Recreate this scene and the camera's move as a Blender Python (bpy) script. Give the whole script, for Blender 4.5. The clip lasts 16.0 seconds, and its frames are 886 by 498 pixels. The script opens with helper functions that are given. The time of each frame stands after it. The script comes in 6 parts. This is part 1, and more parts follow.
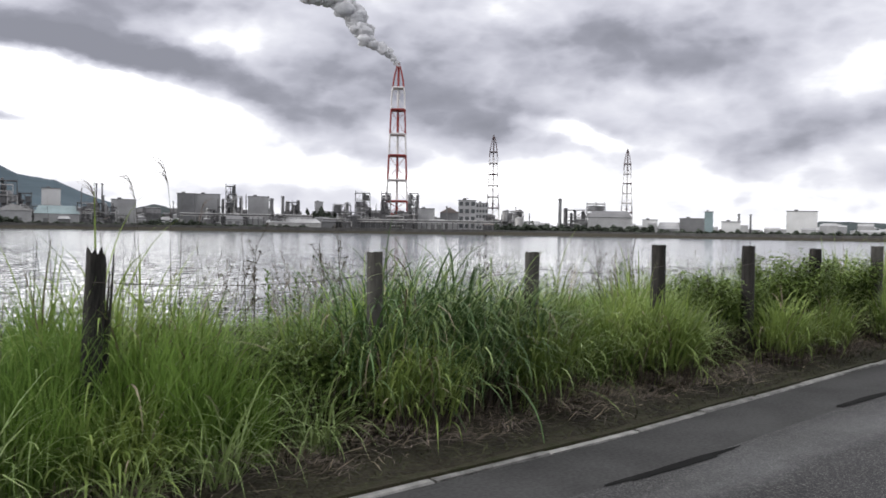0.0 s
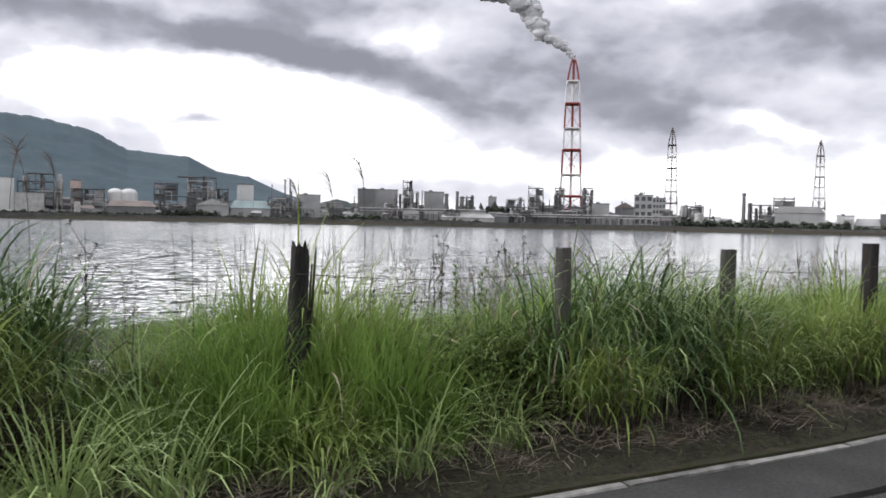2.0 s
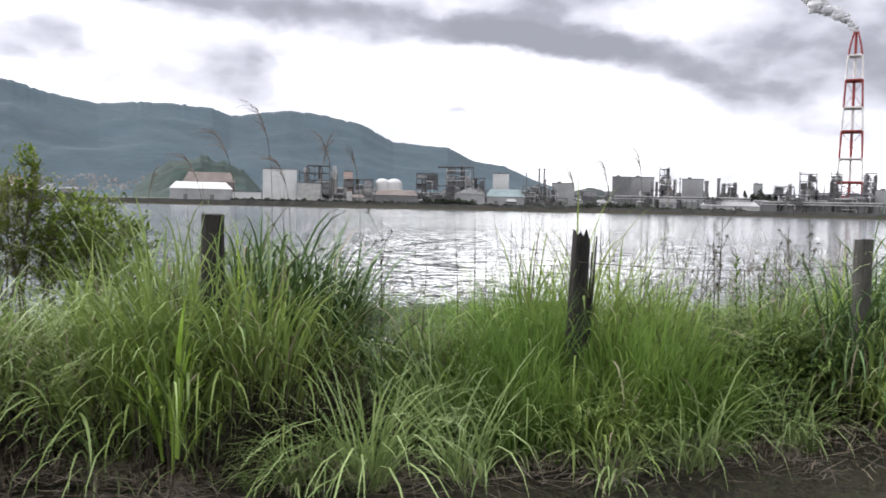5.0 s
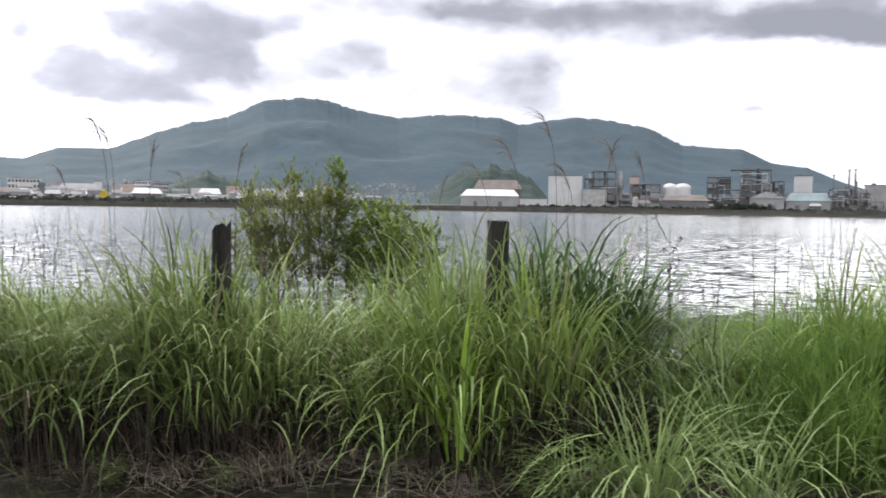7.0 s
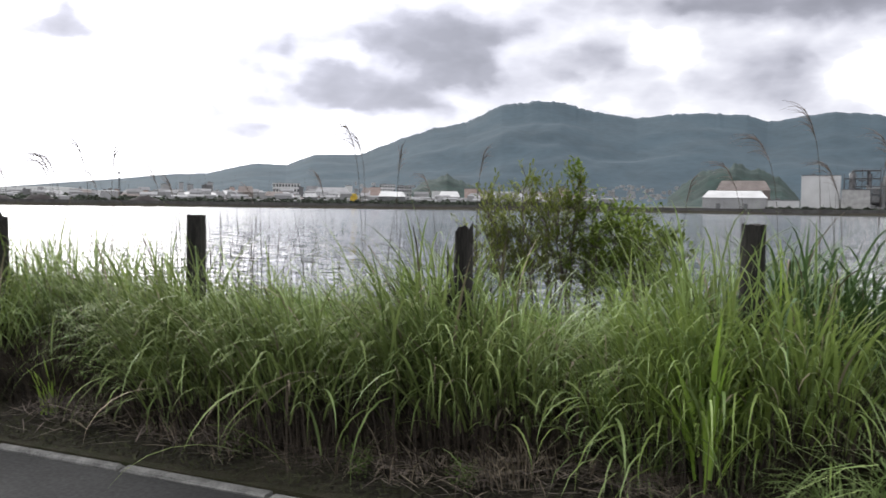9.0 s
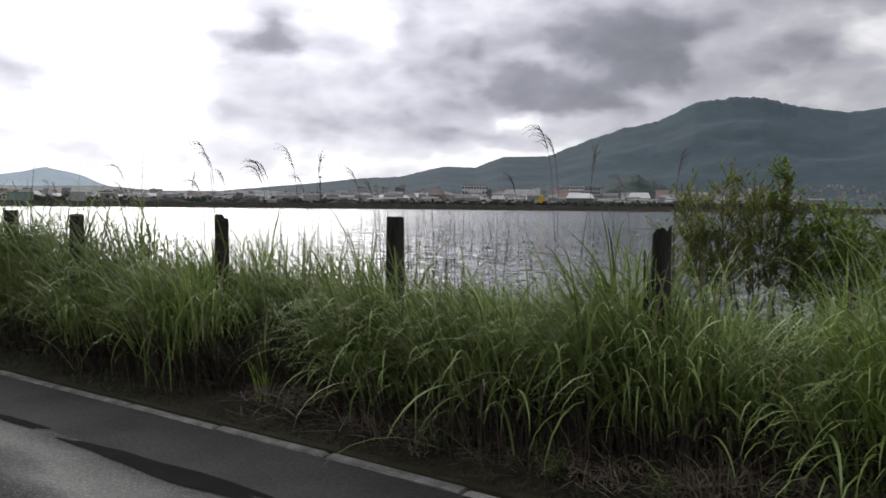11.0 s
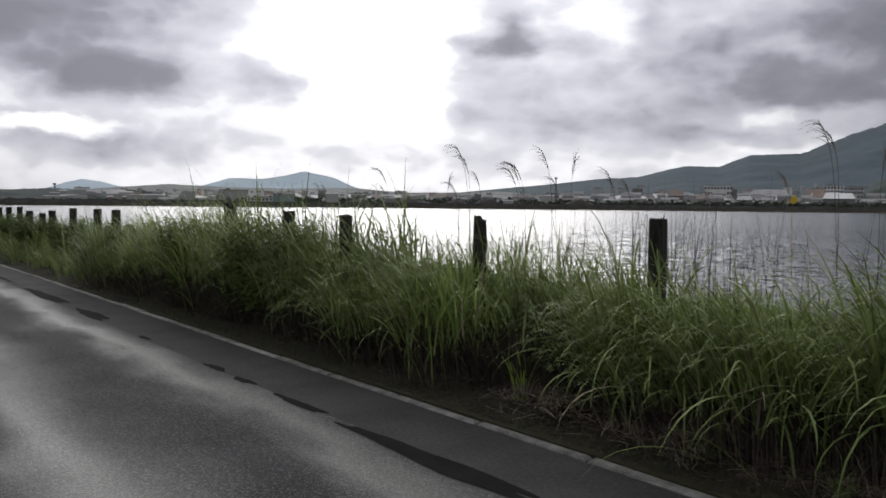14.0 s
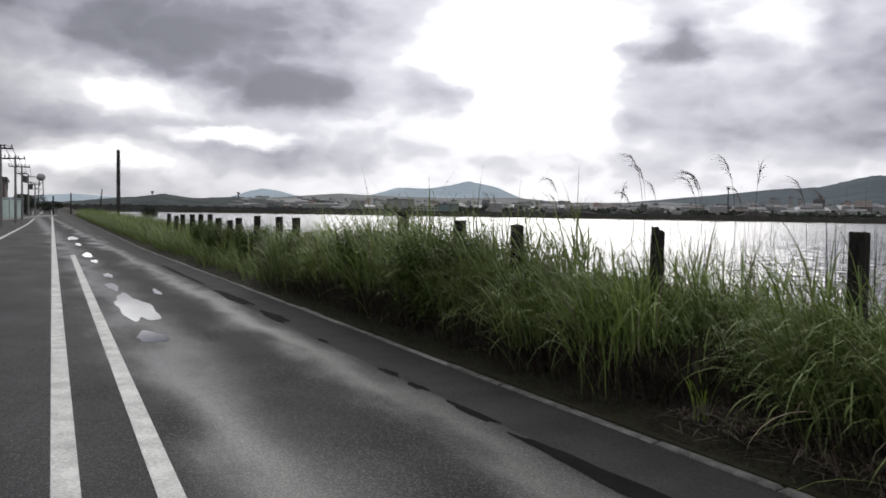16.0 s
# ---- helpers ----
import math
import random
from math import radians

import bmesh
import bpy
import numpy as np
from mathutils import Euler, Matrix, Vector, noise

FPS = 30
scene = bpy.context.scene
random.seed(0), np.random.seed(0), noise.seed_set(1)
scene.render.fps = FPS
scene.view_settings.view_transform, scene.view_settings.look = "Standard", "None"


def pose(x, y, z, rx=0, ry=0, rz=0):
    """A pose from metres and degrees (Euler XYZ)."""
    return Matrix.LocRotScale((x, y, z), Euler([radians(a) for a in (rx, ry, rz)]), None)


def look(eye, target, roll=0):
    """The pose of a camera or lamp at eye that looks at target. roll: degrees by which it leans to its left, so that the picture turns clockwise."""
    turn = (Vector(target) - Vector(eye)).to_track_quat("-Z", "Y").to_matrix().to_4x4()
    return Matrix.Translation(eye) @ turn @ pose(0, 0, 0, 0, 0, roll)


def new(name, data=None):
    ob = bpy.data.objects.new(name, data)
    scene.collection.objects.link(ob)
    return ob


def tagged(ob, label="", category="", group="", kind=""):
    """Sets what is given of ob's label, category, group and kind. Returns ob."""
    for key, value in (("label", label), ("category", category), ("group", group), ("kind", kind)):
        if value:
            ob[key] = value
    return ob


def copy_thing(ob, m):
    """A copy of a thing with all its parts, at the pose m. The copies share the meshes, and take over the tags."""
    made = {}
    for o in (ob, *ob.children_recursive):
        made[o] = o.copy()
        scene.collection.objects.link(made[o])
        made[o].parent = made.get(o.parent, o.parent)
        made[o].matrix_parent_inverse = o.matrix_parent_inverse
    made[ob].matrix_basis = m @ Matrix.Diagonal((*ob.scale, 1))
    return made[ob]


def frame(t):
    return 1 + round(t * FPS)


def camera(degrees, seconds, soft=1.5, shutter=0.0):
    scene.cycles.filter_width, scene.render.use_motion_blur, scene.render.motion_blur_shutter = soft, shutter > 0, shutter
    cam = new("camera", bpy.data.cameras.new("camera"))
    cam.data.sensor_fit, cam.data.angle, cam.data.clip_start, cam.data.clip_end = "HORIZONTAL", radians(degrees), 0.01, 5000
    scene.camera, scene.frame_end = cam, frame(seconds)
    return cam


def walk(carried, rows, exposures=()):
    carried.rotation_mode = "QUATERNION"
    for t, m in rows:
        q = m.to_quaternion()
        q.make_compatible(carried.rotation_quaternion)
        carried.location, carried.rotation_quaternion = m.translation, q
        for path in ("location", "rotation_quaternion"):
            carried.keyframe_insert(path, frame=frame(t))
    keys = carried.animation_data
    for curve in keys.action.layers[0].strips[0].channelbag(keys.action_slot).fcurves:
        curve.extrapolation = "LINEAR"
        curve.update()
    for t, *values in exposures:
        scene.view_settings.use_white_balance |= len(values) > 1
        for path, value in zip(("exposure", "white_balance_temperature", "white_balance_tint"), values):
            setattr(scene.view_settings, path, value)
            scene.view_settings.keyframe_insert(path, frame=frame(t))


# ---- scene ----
# ---- camera and its walk ----
cam = camera(55.8, 16.0, soft=1.6, shutter=0.3)

# seconds, eye x, y, yaw (to the left of the road's normal), pitch, roll
ROWS = [
    (0.0, 0.282, 0.105, -40.67, -1.35, 0.89),
    (0.5, 0.256, 0.135, -37.72, -1.50, 1.15),
    (1.0, 0.248, 0.170, -34.71, -1.62, 1.21),
    (1.5, 0.236, 0.202, -31.79, -1.71, 1.26),
    (2.0, 0.218, 0.216, -28.90, -1.90, 1.19),
    (2.5, 0.194, 0.240, -26.00, -2.20, 1.23),
    (3.0, 0.174, 0.256, -23.04, -2.42, 1.17),
    (5.3, 0.029, 0.204, -9.61, -3.08, 1.23),
    (5.5, 0.029, 0.204, -7.91, -3.08, 1.23),
    (6.0, 0.049, 0.244, -1.38, -3.06, 1.16),
    (6.5, 0.060, 0.274, 3.07, -2.96, 1.02),
    (7.0, 0.041, 0.311, 7.60, -2.98, 0.82),
    (7.5, 0.018, 0.329, 11.79, -3.03, 0.90),
    (8.0, 0.001, 0.353, 16.03, -3.02, 0.88),
    (8.5, -0.010, 0.367, 19.89, -3.01, 0.78),
    (9.0, -0.017, 0.379, 23.56, -3.04, 0.77),
    (11.5, -0.078, 0.344, 39.49, -3.07, 0.47),
    (12.0, -0.117, 0.333, 42.68, -3.09, 0.40),
    (12.5, -0.144, 0.303, 45.54, -3.12, 0.49),
    (13.0, -0.167, 0.298, 48.09, -3.16, 0.43),
    (13.5, -0.178, 0.275, 49.62, -3.08, 0.46),
    (14.0, -0.196, 0.245, 52.33, -3.14, 0.54),
    (14.5, -0.228, 0.242, 54.85, -3.06, 0.54),
    (15.0, -0.259, 0.236, 58.00, -2.92, 0.62),
    (15.5, -0.271, 0.216, 60.83, -2.79, 0.72),
    (16.0, -0.278, 0.186, 63.43, -2.61, 0.92),
]


def aim(x, y, yaw, pitch, roll):
    ya, pi = radians(yaw), radians(pitch)
    ahead = Vector((-math.sin(ya) * math.cos(pi), math.cos(ya) * math.cos(pi), math.sin(pi)))
    eye = Vector((x, y, 1.5))
    return look(eye, eye + ahead, roll)


walk(cam, [(t, aim(x, y, yaw, pitch, roll)) for t, x, y, yaw, pitch, roll in ROWS],
     exposures=[(0.0, 0.2), (3.0, 0.38), (5.5, 0.68), (9.0, 0.36), (11.3, -0.62), (16.0, -0.84)])
# ---- world and sun ----
SUN_AZ, SUN_EL = 57.0, 24.0     # degrees to the left of +y, degrees up; the sun hides behind cloud


def make_world():
    world = bpy.data.worlds.new("overcast_sky")
    scene.world = world
    world.use_nodes = True
    nt = world.node_tree
    nt.nodes.clear()
    N, L = nt.nodes.new, nt.links.new

    def math_node(op, a, b=None):
        n = N("ShaderNodeMath")
        n.operation = op
        for i, v in enumerate((a, b)):
            if v is None:
                continue
            if isinstance(v, (int, float)):
                n.inputs[i].default_value = v
            else:
                L(v, n.inputs[i])
        return n.outputs[0]

    tc = N("ShaderNodeTexCoord")
    sep = N("ShaderNodeSeparateXYZ")
    L(tc.outputs["Generated"], sep.inputs[0])
    az = math_node("MULTIPLY", math_node("ARCTAN2", math_node("MULTIPLY", sep.outputs[0], -1.0), sep.outputs[1]), 57.2958)
    el = math_node("MULTIPLY", math_node("ARCSINE", sep.outputs[2]), 57.2958)
    place = N("ShaderNodeCombineXYZ")
    L(az, place.inputs[0])
    L(el, place.inputs[1])

    def fbm(sx, sy, detail, rough, shift):
        m = N("ShaderNodeMapping")
        m.inputs["Scale"].default_value = (sx, sy, 1)
        m.inputs["Location"].default_value = (shift, shift * 0.37, shift)
        L(place.outputs[0], m.inputs[0])
        n = N("ShaderNodeTexNoise")
        n.inputs["Scale"].default_value = 1.0
        n.inputs["Detail"].default_value = detail
        n.inputs["Roughness"].default_value = rough
        L(m.outputs[0], n.inputs["Vector"])
        return n

    warp = fbm(0.22, 0.36, 5, 0.52, 3.1)
    off = N("ShaderNodeVectorMath")
    off.operation = "MULTIPLY_ADD"
    L(warp.outputs["Color"], off.inputs[0])
    off.inputs[1].default_value = (4.6, 2.4, 0)
    off.inputs[2].default_value = (-2.3, -1.2, 0)
    bent = N("ShaderNodeVectorMath")
    L(place.outputs[0], bent.inputs[0])
    L(off.outputs[0], bent.inputs[1])
    # cloud banks: degrees to the left, degrees up, half width, half height, tilt, weight
    banks = [
        (80.5, 11.1, 12.7, 3.5, 0, 0.6), (73.6, 7.7, 7.3, 1.4, 0, 0.55), (63.8, 8.1, 2.7, 1.6, 15, 0.55),
        (89.2, 5.4, 5, 0.8, 0, 0.25), (75.1, 3.5, 7.3, 1.2, 0, 0.32), (85.6, 1.2, 4.6, 0.8, 0, 0.05),
        (49.1, 10.3, 3.9, 0.9, 0, 0.42), (47.6, 11.1, 1.8, 1.6, 0, 0.42), (48.7, 7.9, 3.3, 1.9, 0, 0.18),
        (51.2, 5.8, 1.9, 0.8, 0, 0.3), (38.3, 9.8, 5, 4.2, 0, 0.22), (39.5, 5.6, 6.6, 1.7, 0, 0.2),
        (44.8, 5.1, 2.3, 1.4, 0, 0.25), (33.7, 9.4, 8.1, 3.9, 0, 0.14)]
    more = [
        (24.6, 10.7, 8.5, 2.7, 0, 0.15), (35.1, 4.8, 5.8, 1, 0, 0.12), (25.5, 5.6, 6.2, 1.2, 0, 0.25),
        (12.6, 9.7, 1.7, 1.2, 10, 0.34), (22, 9.6, 11, 3.4, 0, 0.24), (15.5, 8.7, 1, 0.5, 0, 0.25), (1.9, 8.2, 3.3, 1.7, 10, 0.30),
        (6.9, 8.4, 1.5, 0.9, 0, 0.3), (24.5, 10.4, 8.0, 2.6, 8, 0.42), (29.1, 7.2, 6.2, 1.5, 10, 0.38),
        (-8.6, 11.8, 20.1, 1.4, 4, 0.5), (-20.7, 10.4, 6.9, 1.1, 4, 0.3), (-12.4, 6.3, 2.3, 0.3, 0, 0.3),
        (-20.5, 6.7, 2.3, 0.5, 0, 0.2), (4.3, 12.9, 11.6, 1.2, 0, 0.3)]
    low = [
        (1.5, 8.8, 4.2, 2.1, 0, 0.30), (-27.2, 12.1, 20.1, 1.9, 8, 0.2), (-36.6, 8.7, 6.9, 1.7, 18, 0.14),
        (-12.8, 6.7, 1, 0.4, 0, 0.35), (-20.8, 10.3, 12.7, 1.6, 9, 0.42), (-32, 7.1, 6.2, 1.6, 20, 0.34),
        (-43.1, 7.9, 7.7, 1.9, 8, 0.45), (-54.3, 11.5, 10, 3.1, 0, 0.24), (-61.4, 7, 9.3, 1.9, 0, 0.4),
        (-51, 13, 4.6, 1.5, 0, 0.2), (-15.8, 12.9, 5.8, 0.8, 0, 0.1), (-13.3, 6.6, 1.2, 0.6, 0, 0.35),
        (-26.1, 6.1, 1.9, 0.5, 0, 0.15), (-59.8, 4.2, 5.4, 1, 0, 0.1)]
    gaps = [
        (85.6, 8.2, 4.2, 1.5, 10, -0.25), (58, 10, 6.9, 5, 0, -0.9), (77.3, 4.6, 4.6, 0.6, 0, -0.8),
        (89.5, 3.1, 4.6, 0.5, 0, -0.2), (41.6, 12, 2.3, 2.3, 0, -0.4), (57.2, 5.6, 7.7, 1.5, 0, -0.35),
        (89.4, 10.9, 2.3, 1.5, 0, -0.15), (64.5, 3.2, 11.6, 1.5, 0, -0.12), (31.8, 5.7, 3.5, 0.8, 0, -0.3),
        (30.5, 9.8, 1.5, 0.8, 30, -0.3), (28.2, 3.3, 5, 0.5, 0, -0.35), (18.6, 9.7, 1.9, 1.2, 0, -0.25),
        (-12.3, 8.3, 12.7, 1.7, 0, -0.9), (27.8, 9.4, 2.3, 1.7, 0, -0.2)]
    breaks = [
        (86, 3.2, 7, 1.0, 0, -0.5), (83, 6.8, 6, 1.5, 0, -0.5),
        (9.9, 10.4, 3.1, 1.2, 0, -0.3), (16.6, 10.9, 2.3, 1.2, 0, -0.25), (28.2, 5.6, 4.6, 0.8, 0, -0.35),
        (-5.9, 8.7, 6.2, 2.3, 0, -0.28), (-16.5, 9.3, 6.9, 2.1, 0, -0.3), (-15.8, 6.6, 10, 1.5, 0, -0.24),
        (-47.9, 6.7, 6.2, 2.7, 0, -0.04), (-19.1, 7.6, 8.5, 1.7, 6, -0.75), (-26.7, 12.5, 5, 1.2, 0, -0.4),
        (-46.8, 13.3, 3.5, 1.4, 25, -0.12), (-24, 14.5, 20, 2.6, 8, 0.20), (-50, 12.5, 16, 3.2, 0, 0.24), (-67.2, 9.8, 2.7, 2.1, 0, -0.2),
        (-49.2, 6.6, 4.2, 0.8, 8, -0.5), (-22.5, 4, 11.6, 1.4, 0, -0.6), (-48.9, 3.4, 15.4, 1.5, 0, -0.5)]
    total = math_node("MULTIPLY_ADD", fbm(0.07, 0.20, 7, 0.5, 0.0).outputs["Fac"], 1.15)
    total.node.inputs[2].default_value = -0.46
    fine = math_node("MULTIPLY_ADD", fbm(0.20, 0.46, 6, 0.55, 7.7).outputs["Fac"], 0.46)
    fine.node.inputs[2].default_value = -0.23
    total = math_node("ADD", total, fine)
    # rounded puffs along the cloud edges
    for sx, sy, gain, shift in ((0.26, 0.46, 0.34, 1.3), (0.70, 1.05, 0.17, 5.1)):
        m = N("ShaderNodeMapping")
        m.inputs["Scale"].default_value = (sx, sy, 1)
        m.inputs["Location"].default_value = (shift, shift, 0)
        L(bent.outputs[0], m.inputs[0])
        puff = N("ShaderNodeTexVoronoi")
        puff.feature = "SMOOTH_F1"
        puff.inputs["Scale"].default_value, puff.inputs["Smoothness"].default_value = 1.0, 0.25
        L(m.outputs[0], puff.inputs["Vector"])
        total = math_node("ADD", total, math_node("MULTIPLY", math_node("SUBTRACT", 0.42, puff.outputs["Distance"]), gain))
    for a, e, rx, ry, tilt, weight in banks + more + low + gaps + breaks:
        m = N("ShaderNodeMapping")
        m.vector_type = "TEXTURE"
        m.inputs["Location"].default_value = (a, e, 0)
        m.inputs["Rotation"].default_value = (0, 0, radians(tilt))
        m.inputs["Scale"].default_value = (rx, ry, 1)
        L(bent.outputs[0], m.inputs[0])
        d = N("ShaderNodeVectorMath")
        d.operation = "LENGTH"
        L(m.outputs[0], d.inputs[0])
        r = N("ShaderNodeMapRange")
        r.interpolation_type = "SMOOTHSTEP"
        r.inputs["From Min"].default_value, r.inputs["From Max"].default_value = 1.45, 0.2
        r.inputs["To Min"].default_value, r.inputs["To Max"].default_value = 0.0, weight
        L(d.outputs["Value"], r.inputs["Value"])
        total = math_node("ADD", total, r.outputs[0])
    # an overcast sky is brighter towards the zenith
    high = N("ShaderNodeMapRange")
    high.interpolation_type = "SMOOTHSTEP"
    high.inputs["From Min"].default_value, high.inputs["From Max"].default_value = 14.5, 32.0
    high.inputs["To Min"].default_value, high.inputs["To Max"].default_value = 0.0, -0.42
    L(el, high.inputs["Value"])
    total = math_node("ADD", total, high.outputs[0])
    haze = N("ShaderNodeMapRange")
    haze.interpolation_type = "SMOOTHSTEP"
    haze.inputs["From Min"].default_value, haze.inputs["From Max"].default_value = 0.5, 4.5
    haze.inputs["To Min"].default_value, haze.inputs["To Max"].default_value = -0.22, 0.0
    L(el, haze.inputs["Value"])
    total = math_node("ADD", total, haze.outputs[0])
    total = math_node("MULTIPLY_ADD", total, 0.60)
    total.node.inputs[2].default_value = 0.5
    ramp = N("ShaderNodeValToRGB")
    ramp.color_ramp.interpolation = "LINEAR"
    el_ = ramp.color_ramp.elements
    el_[0].position, el_[0].color = 0.0, (3.0, 3.0, 3.0, 1)
    el_[1].position, el_[1].color = 1.0, (0.25, 0.255, 0.30, 1)
    for p, c in ((0.20, (1.5, 1.5, 1.54, 1)), (0.36, (1.02, 1.02, 1.07, 1)), (0.45, (0.88, 0.885, 0.94, 1)), (0.505, (0.74, 0.745, 0.81, 1)), (0.60, (0.63, 0.635, 0.71, 1)), (0.76, (0.45, 0.455, 0.525, 1)), (0.87, (0.31, 0.315, 0.37, 1))):
        e_ = el_.new(p)
        e_.color = c
    L(total, ramp.inputs[0])
    sky = N("ShaderNodeTexSky")
    sky.sky_type = "NISHITA"
    sky.sun_disc = False
    sky.sun_elevation, sky.sun_rotation = radians(SUN_EL), radians(-SUN_AZ)
    thin = N("ShaderNodeMix")
    thin.data_type = "RGBA"
    thin.inputs["Factor"].default_value = 0.975
    dim = N("ShaderNodeVectorMath")
    dim.operation = "SCALE"
    dim.inputs["Scale"].default_value = 0.1
    L(sky.outputs[0], dim.inputs[0])
    L(dim.outputs[0], thin.inputs["A"])
    # the cloud is dimmer on the side away from the sun
    facing = N("ShaderNodeVectorMath")
    facing.operation = "DOT_PRODUCT"
    L(tc.outputs["Generated"], facing.inputs[0])
    facing.inputs[1].default_value = (-math.sin(radians(SUN_AZ)) * math.cos(radians(SUN_EL)), math.cos(radians(SUN_AZ)) * math.cos(radians(SUN_EL)), math.sin(radians(SUN_EL)))
    side = N("ShaderNodeMapRange")
    side.interpolation_type = "SMOOTHSTEP"
    side.inputs["From Min"].default_value, side.inputs["From Max"].default_value = -1.0, -0.3
    side.inputs["To Min"].default_value, side.inputs["To Max"].default_value = 0.95, 1.0
    L(facing.outputs["Value"], side.inputs["Value"])
    glare = N("ShaderNodeMapRange")
    glare.interpolation_type = "SMOOTHSTEP"
    glare.inputs["From Min"].default_value, glare.inputs["From Max"].default_value = 0.70, 1.0
    glare.inputs["To Min"].default_value, glare.inputs["To Max"].default_value = 1.0, 2.0
    L(facing.outputs["Value"], glare.inputs["Value"])
    shade = N("ShaderNodeVectorMath")
    shade.operation = "SCALE"
    L(ramp.outputs[0], shade.inputs[0])
    L(math_node("MULTIPLY", side.outputs[0], glare.outputs[0]), shade.inputs["Scale"])
    L(shade.outputs[0], thin.inputs["B"])
    bg = N("ShaderNodeBackground")
    bg.inputs["Strength"].default_value = 1.0
    L(thin.outputs["Result"], bg.inputs["Color"])
    out = N("ShaderNodeOutputWorld")
    L(bg.outputs[0], out.inputs[0])


make_world()
sun = new("sun", bpy.data.lights.new("sun", "SUN"))
sun.data.energy, sun.data.angle, sun.data.color = 1.7, radians(50), (1.0, 0.97, 0.92)
_a, _e = radians(SUN_AZ), radians(SUN_EL)
sun.matrix_world = look((-math.sin(_a) * 60, math.cos(_a) * 60, 60 * math.tan(_e)), (0, 0, 0))
# ---- materials ----
def mat(name, color, rough=0.8, metal=0.0, spec=0.3, vary=0.25, scale=3.0, bump=0.0, bump_scale=30.0, tint=None, rand=0.0, island=False, through_light=0.0, fine=None, grain=0.6, stretch=0.0):
    """A surface with two scales of variation: broad stains, fine grain."""
    m = bpy.data.materials.new(name)
    m.use_nodes = True
    nt = m.node_tree
    N, L = nt.nodes.new, nt.links.new
    b = nt.nodes["Principled BSDF"]
    b.inputs["Roughness"].default_value, b.inputs["Metallic"].default_value = rough, metal
    b.inputs["Specular IOR Level"].default_value = spec
    tc = N("ShaderNodeTexCoord")
    n1 = N("ShaderNodeTexNoise")
    n1.inputs["Scale"].default_value, n1.inputs["Detail"].default_value = scale, 6
    n2 = N("ShaderNodeTexNoise")
    n2.inputs["Scale"].default_value, n2.inputs["Detail"].default_value = fine or scale * 12, 3
    at = tc.outputs["Object"]
    if stretch:         # grain that runs along the timber
        along = N("ShaderNodeMapping")
        along.inputs["Scale"].default_value = (1, 1, stretch)
        L(at, along.inputs[0])
        at = along.outputs[0]
    for n in (n1, n2):
        L(at, n.inputs["Vector"])
    add = N("ShaderNodeMath")
    add.operation = "MULTIPLY_ADD"
    L(n2.outputs["Fac"], add.inputs[0])
    add.inputs[1].default_value = grain
    L(n1.outputs["Fac"], add.inputs[2])
    span = N("ShaderNodeMapRange")
    span.inputs["From Min"].default_value, span.inputs["From Max"].default_value = 0.5 + 0.5 * grain - 0.14 * (1 + grain), 0.5 + 0.5 * grain + 0.14 * (1 + grain)
    L(add.outputs[0], span.inputs["Value"])
    factor = span.outputs[0]
    if rand or island:
        who = N("ShaderNodeNewGeometry").outputs["Random Per Island"] if island else N("ShaderNodeObjectInfo").outputs["Random"]
        mix_f = N("ShaderNodeMix")
        mix_f.inputs["Factor"].default_value = rand
        L(factor, mix_f.inputs["A"])
        L(who, mix_f.inputs["B"])
        factor = mix_f.outputs[0]
    c0 = [v * (1 - vary) for v in color]
    c1 = list(tint) if tint else [min(1.0, v * (1 + vary)) for v in color]
    mix = N("ShaderNodeMix")
    mix.data_type = "RGBA"
    mix.inputs["A"].default_value, mix.inputs["B"].default_value = (*c0, 1), (*c1, 1)
    L(factor, mix.inputs["Factor"])
    L(mix.outputs["Result"], b.inputs["Base Color"])
    if bump:
        n3 = N("ShaderNodeTexNoise")
        n3.inputs["Scale"].default_value, n3.inputs["Detail"].default_value = bump_scale, 5
        L(at, n3.inputs["Vector"])
        bp = N("ShaderNodeBump")
        bp.inputs["Strength"].default_value, bp.inputs["Distance"].default_value = min(1.0, bump * 20), bump
        L(n3.outputs["Fac"], bp.inputs["Height"])
        L(bp.outputs[0], b.inputs["Normal"])
    if through_light:
        tr = N("ShaderNodeBsdfTranslucent")
        L(mix.outputs["Result"], tr.inputs["Color"])
        ms = N("ShaderNodeMixShader")
        ms.inputs[0].default_value = through_light
        L(b.outputs[0], ms.inputs[1])
        L(tr.outputs[0], ms.inputs[2])
        L(ms.outputs[0], nt.nodes["Material Output"].inputs[0])
    return m


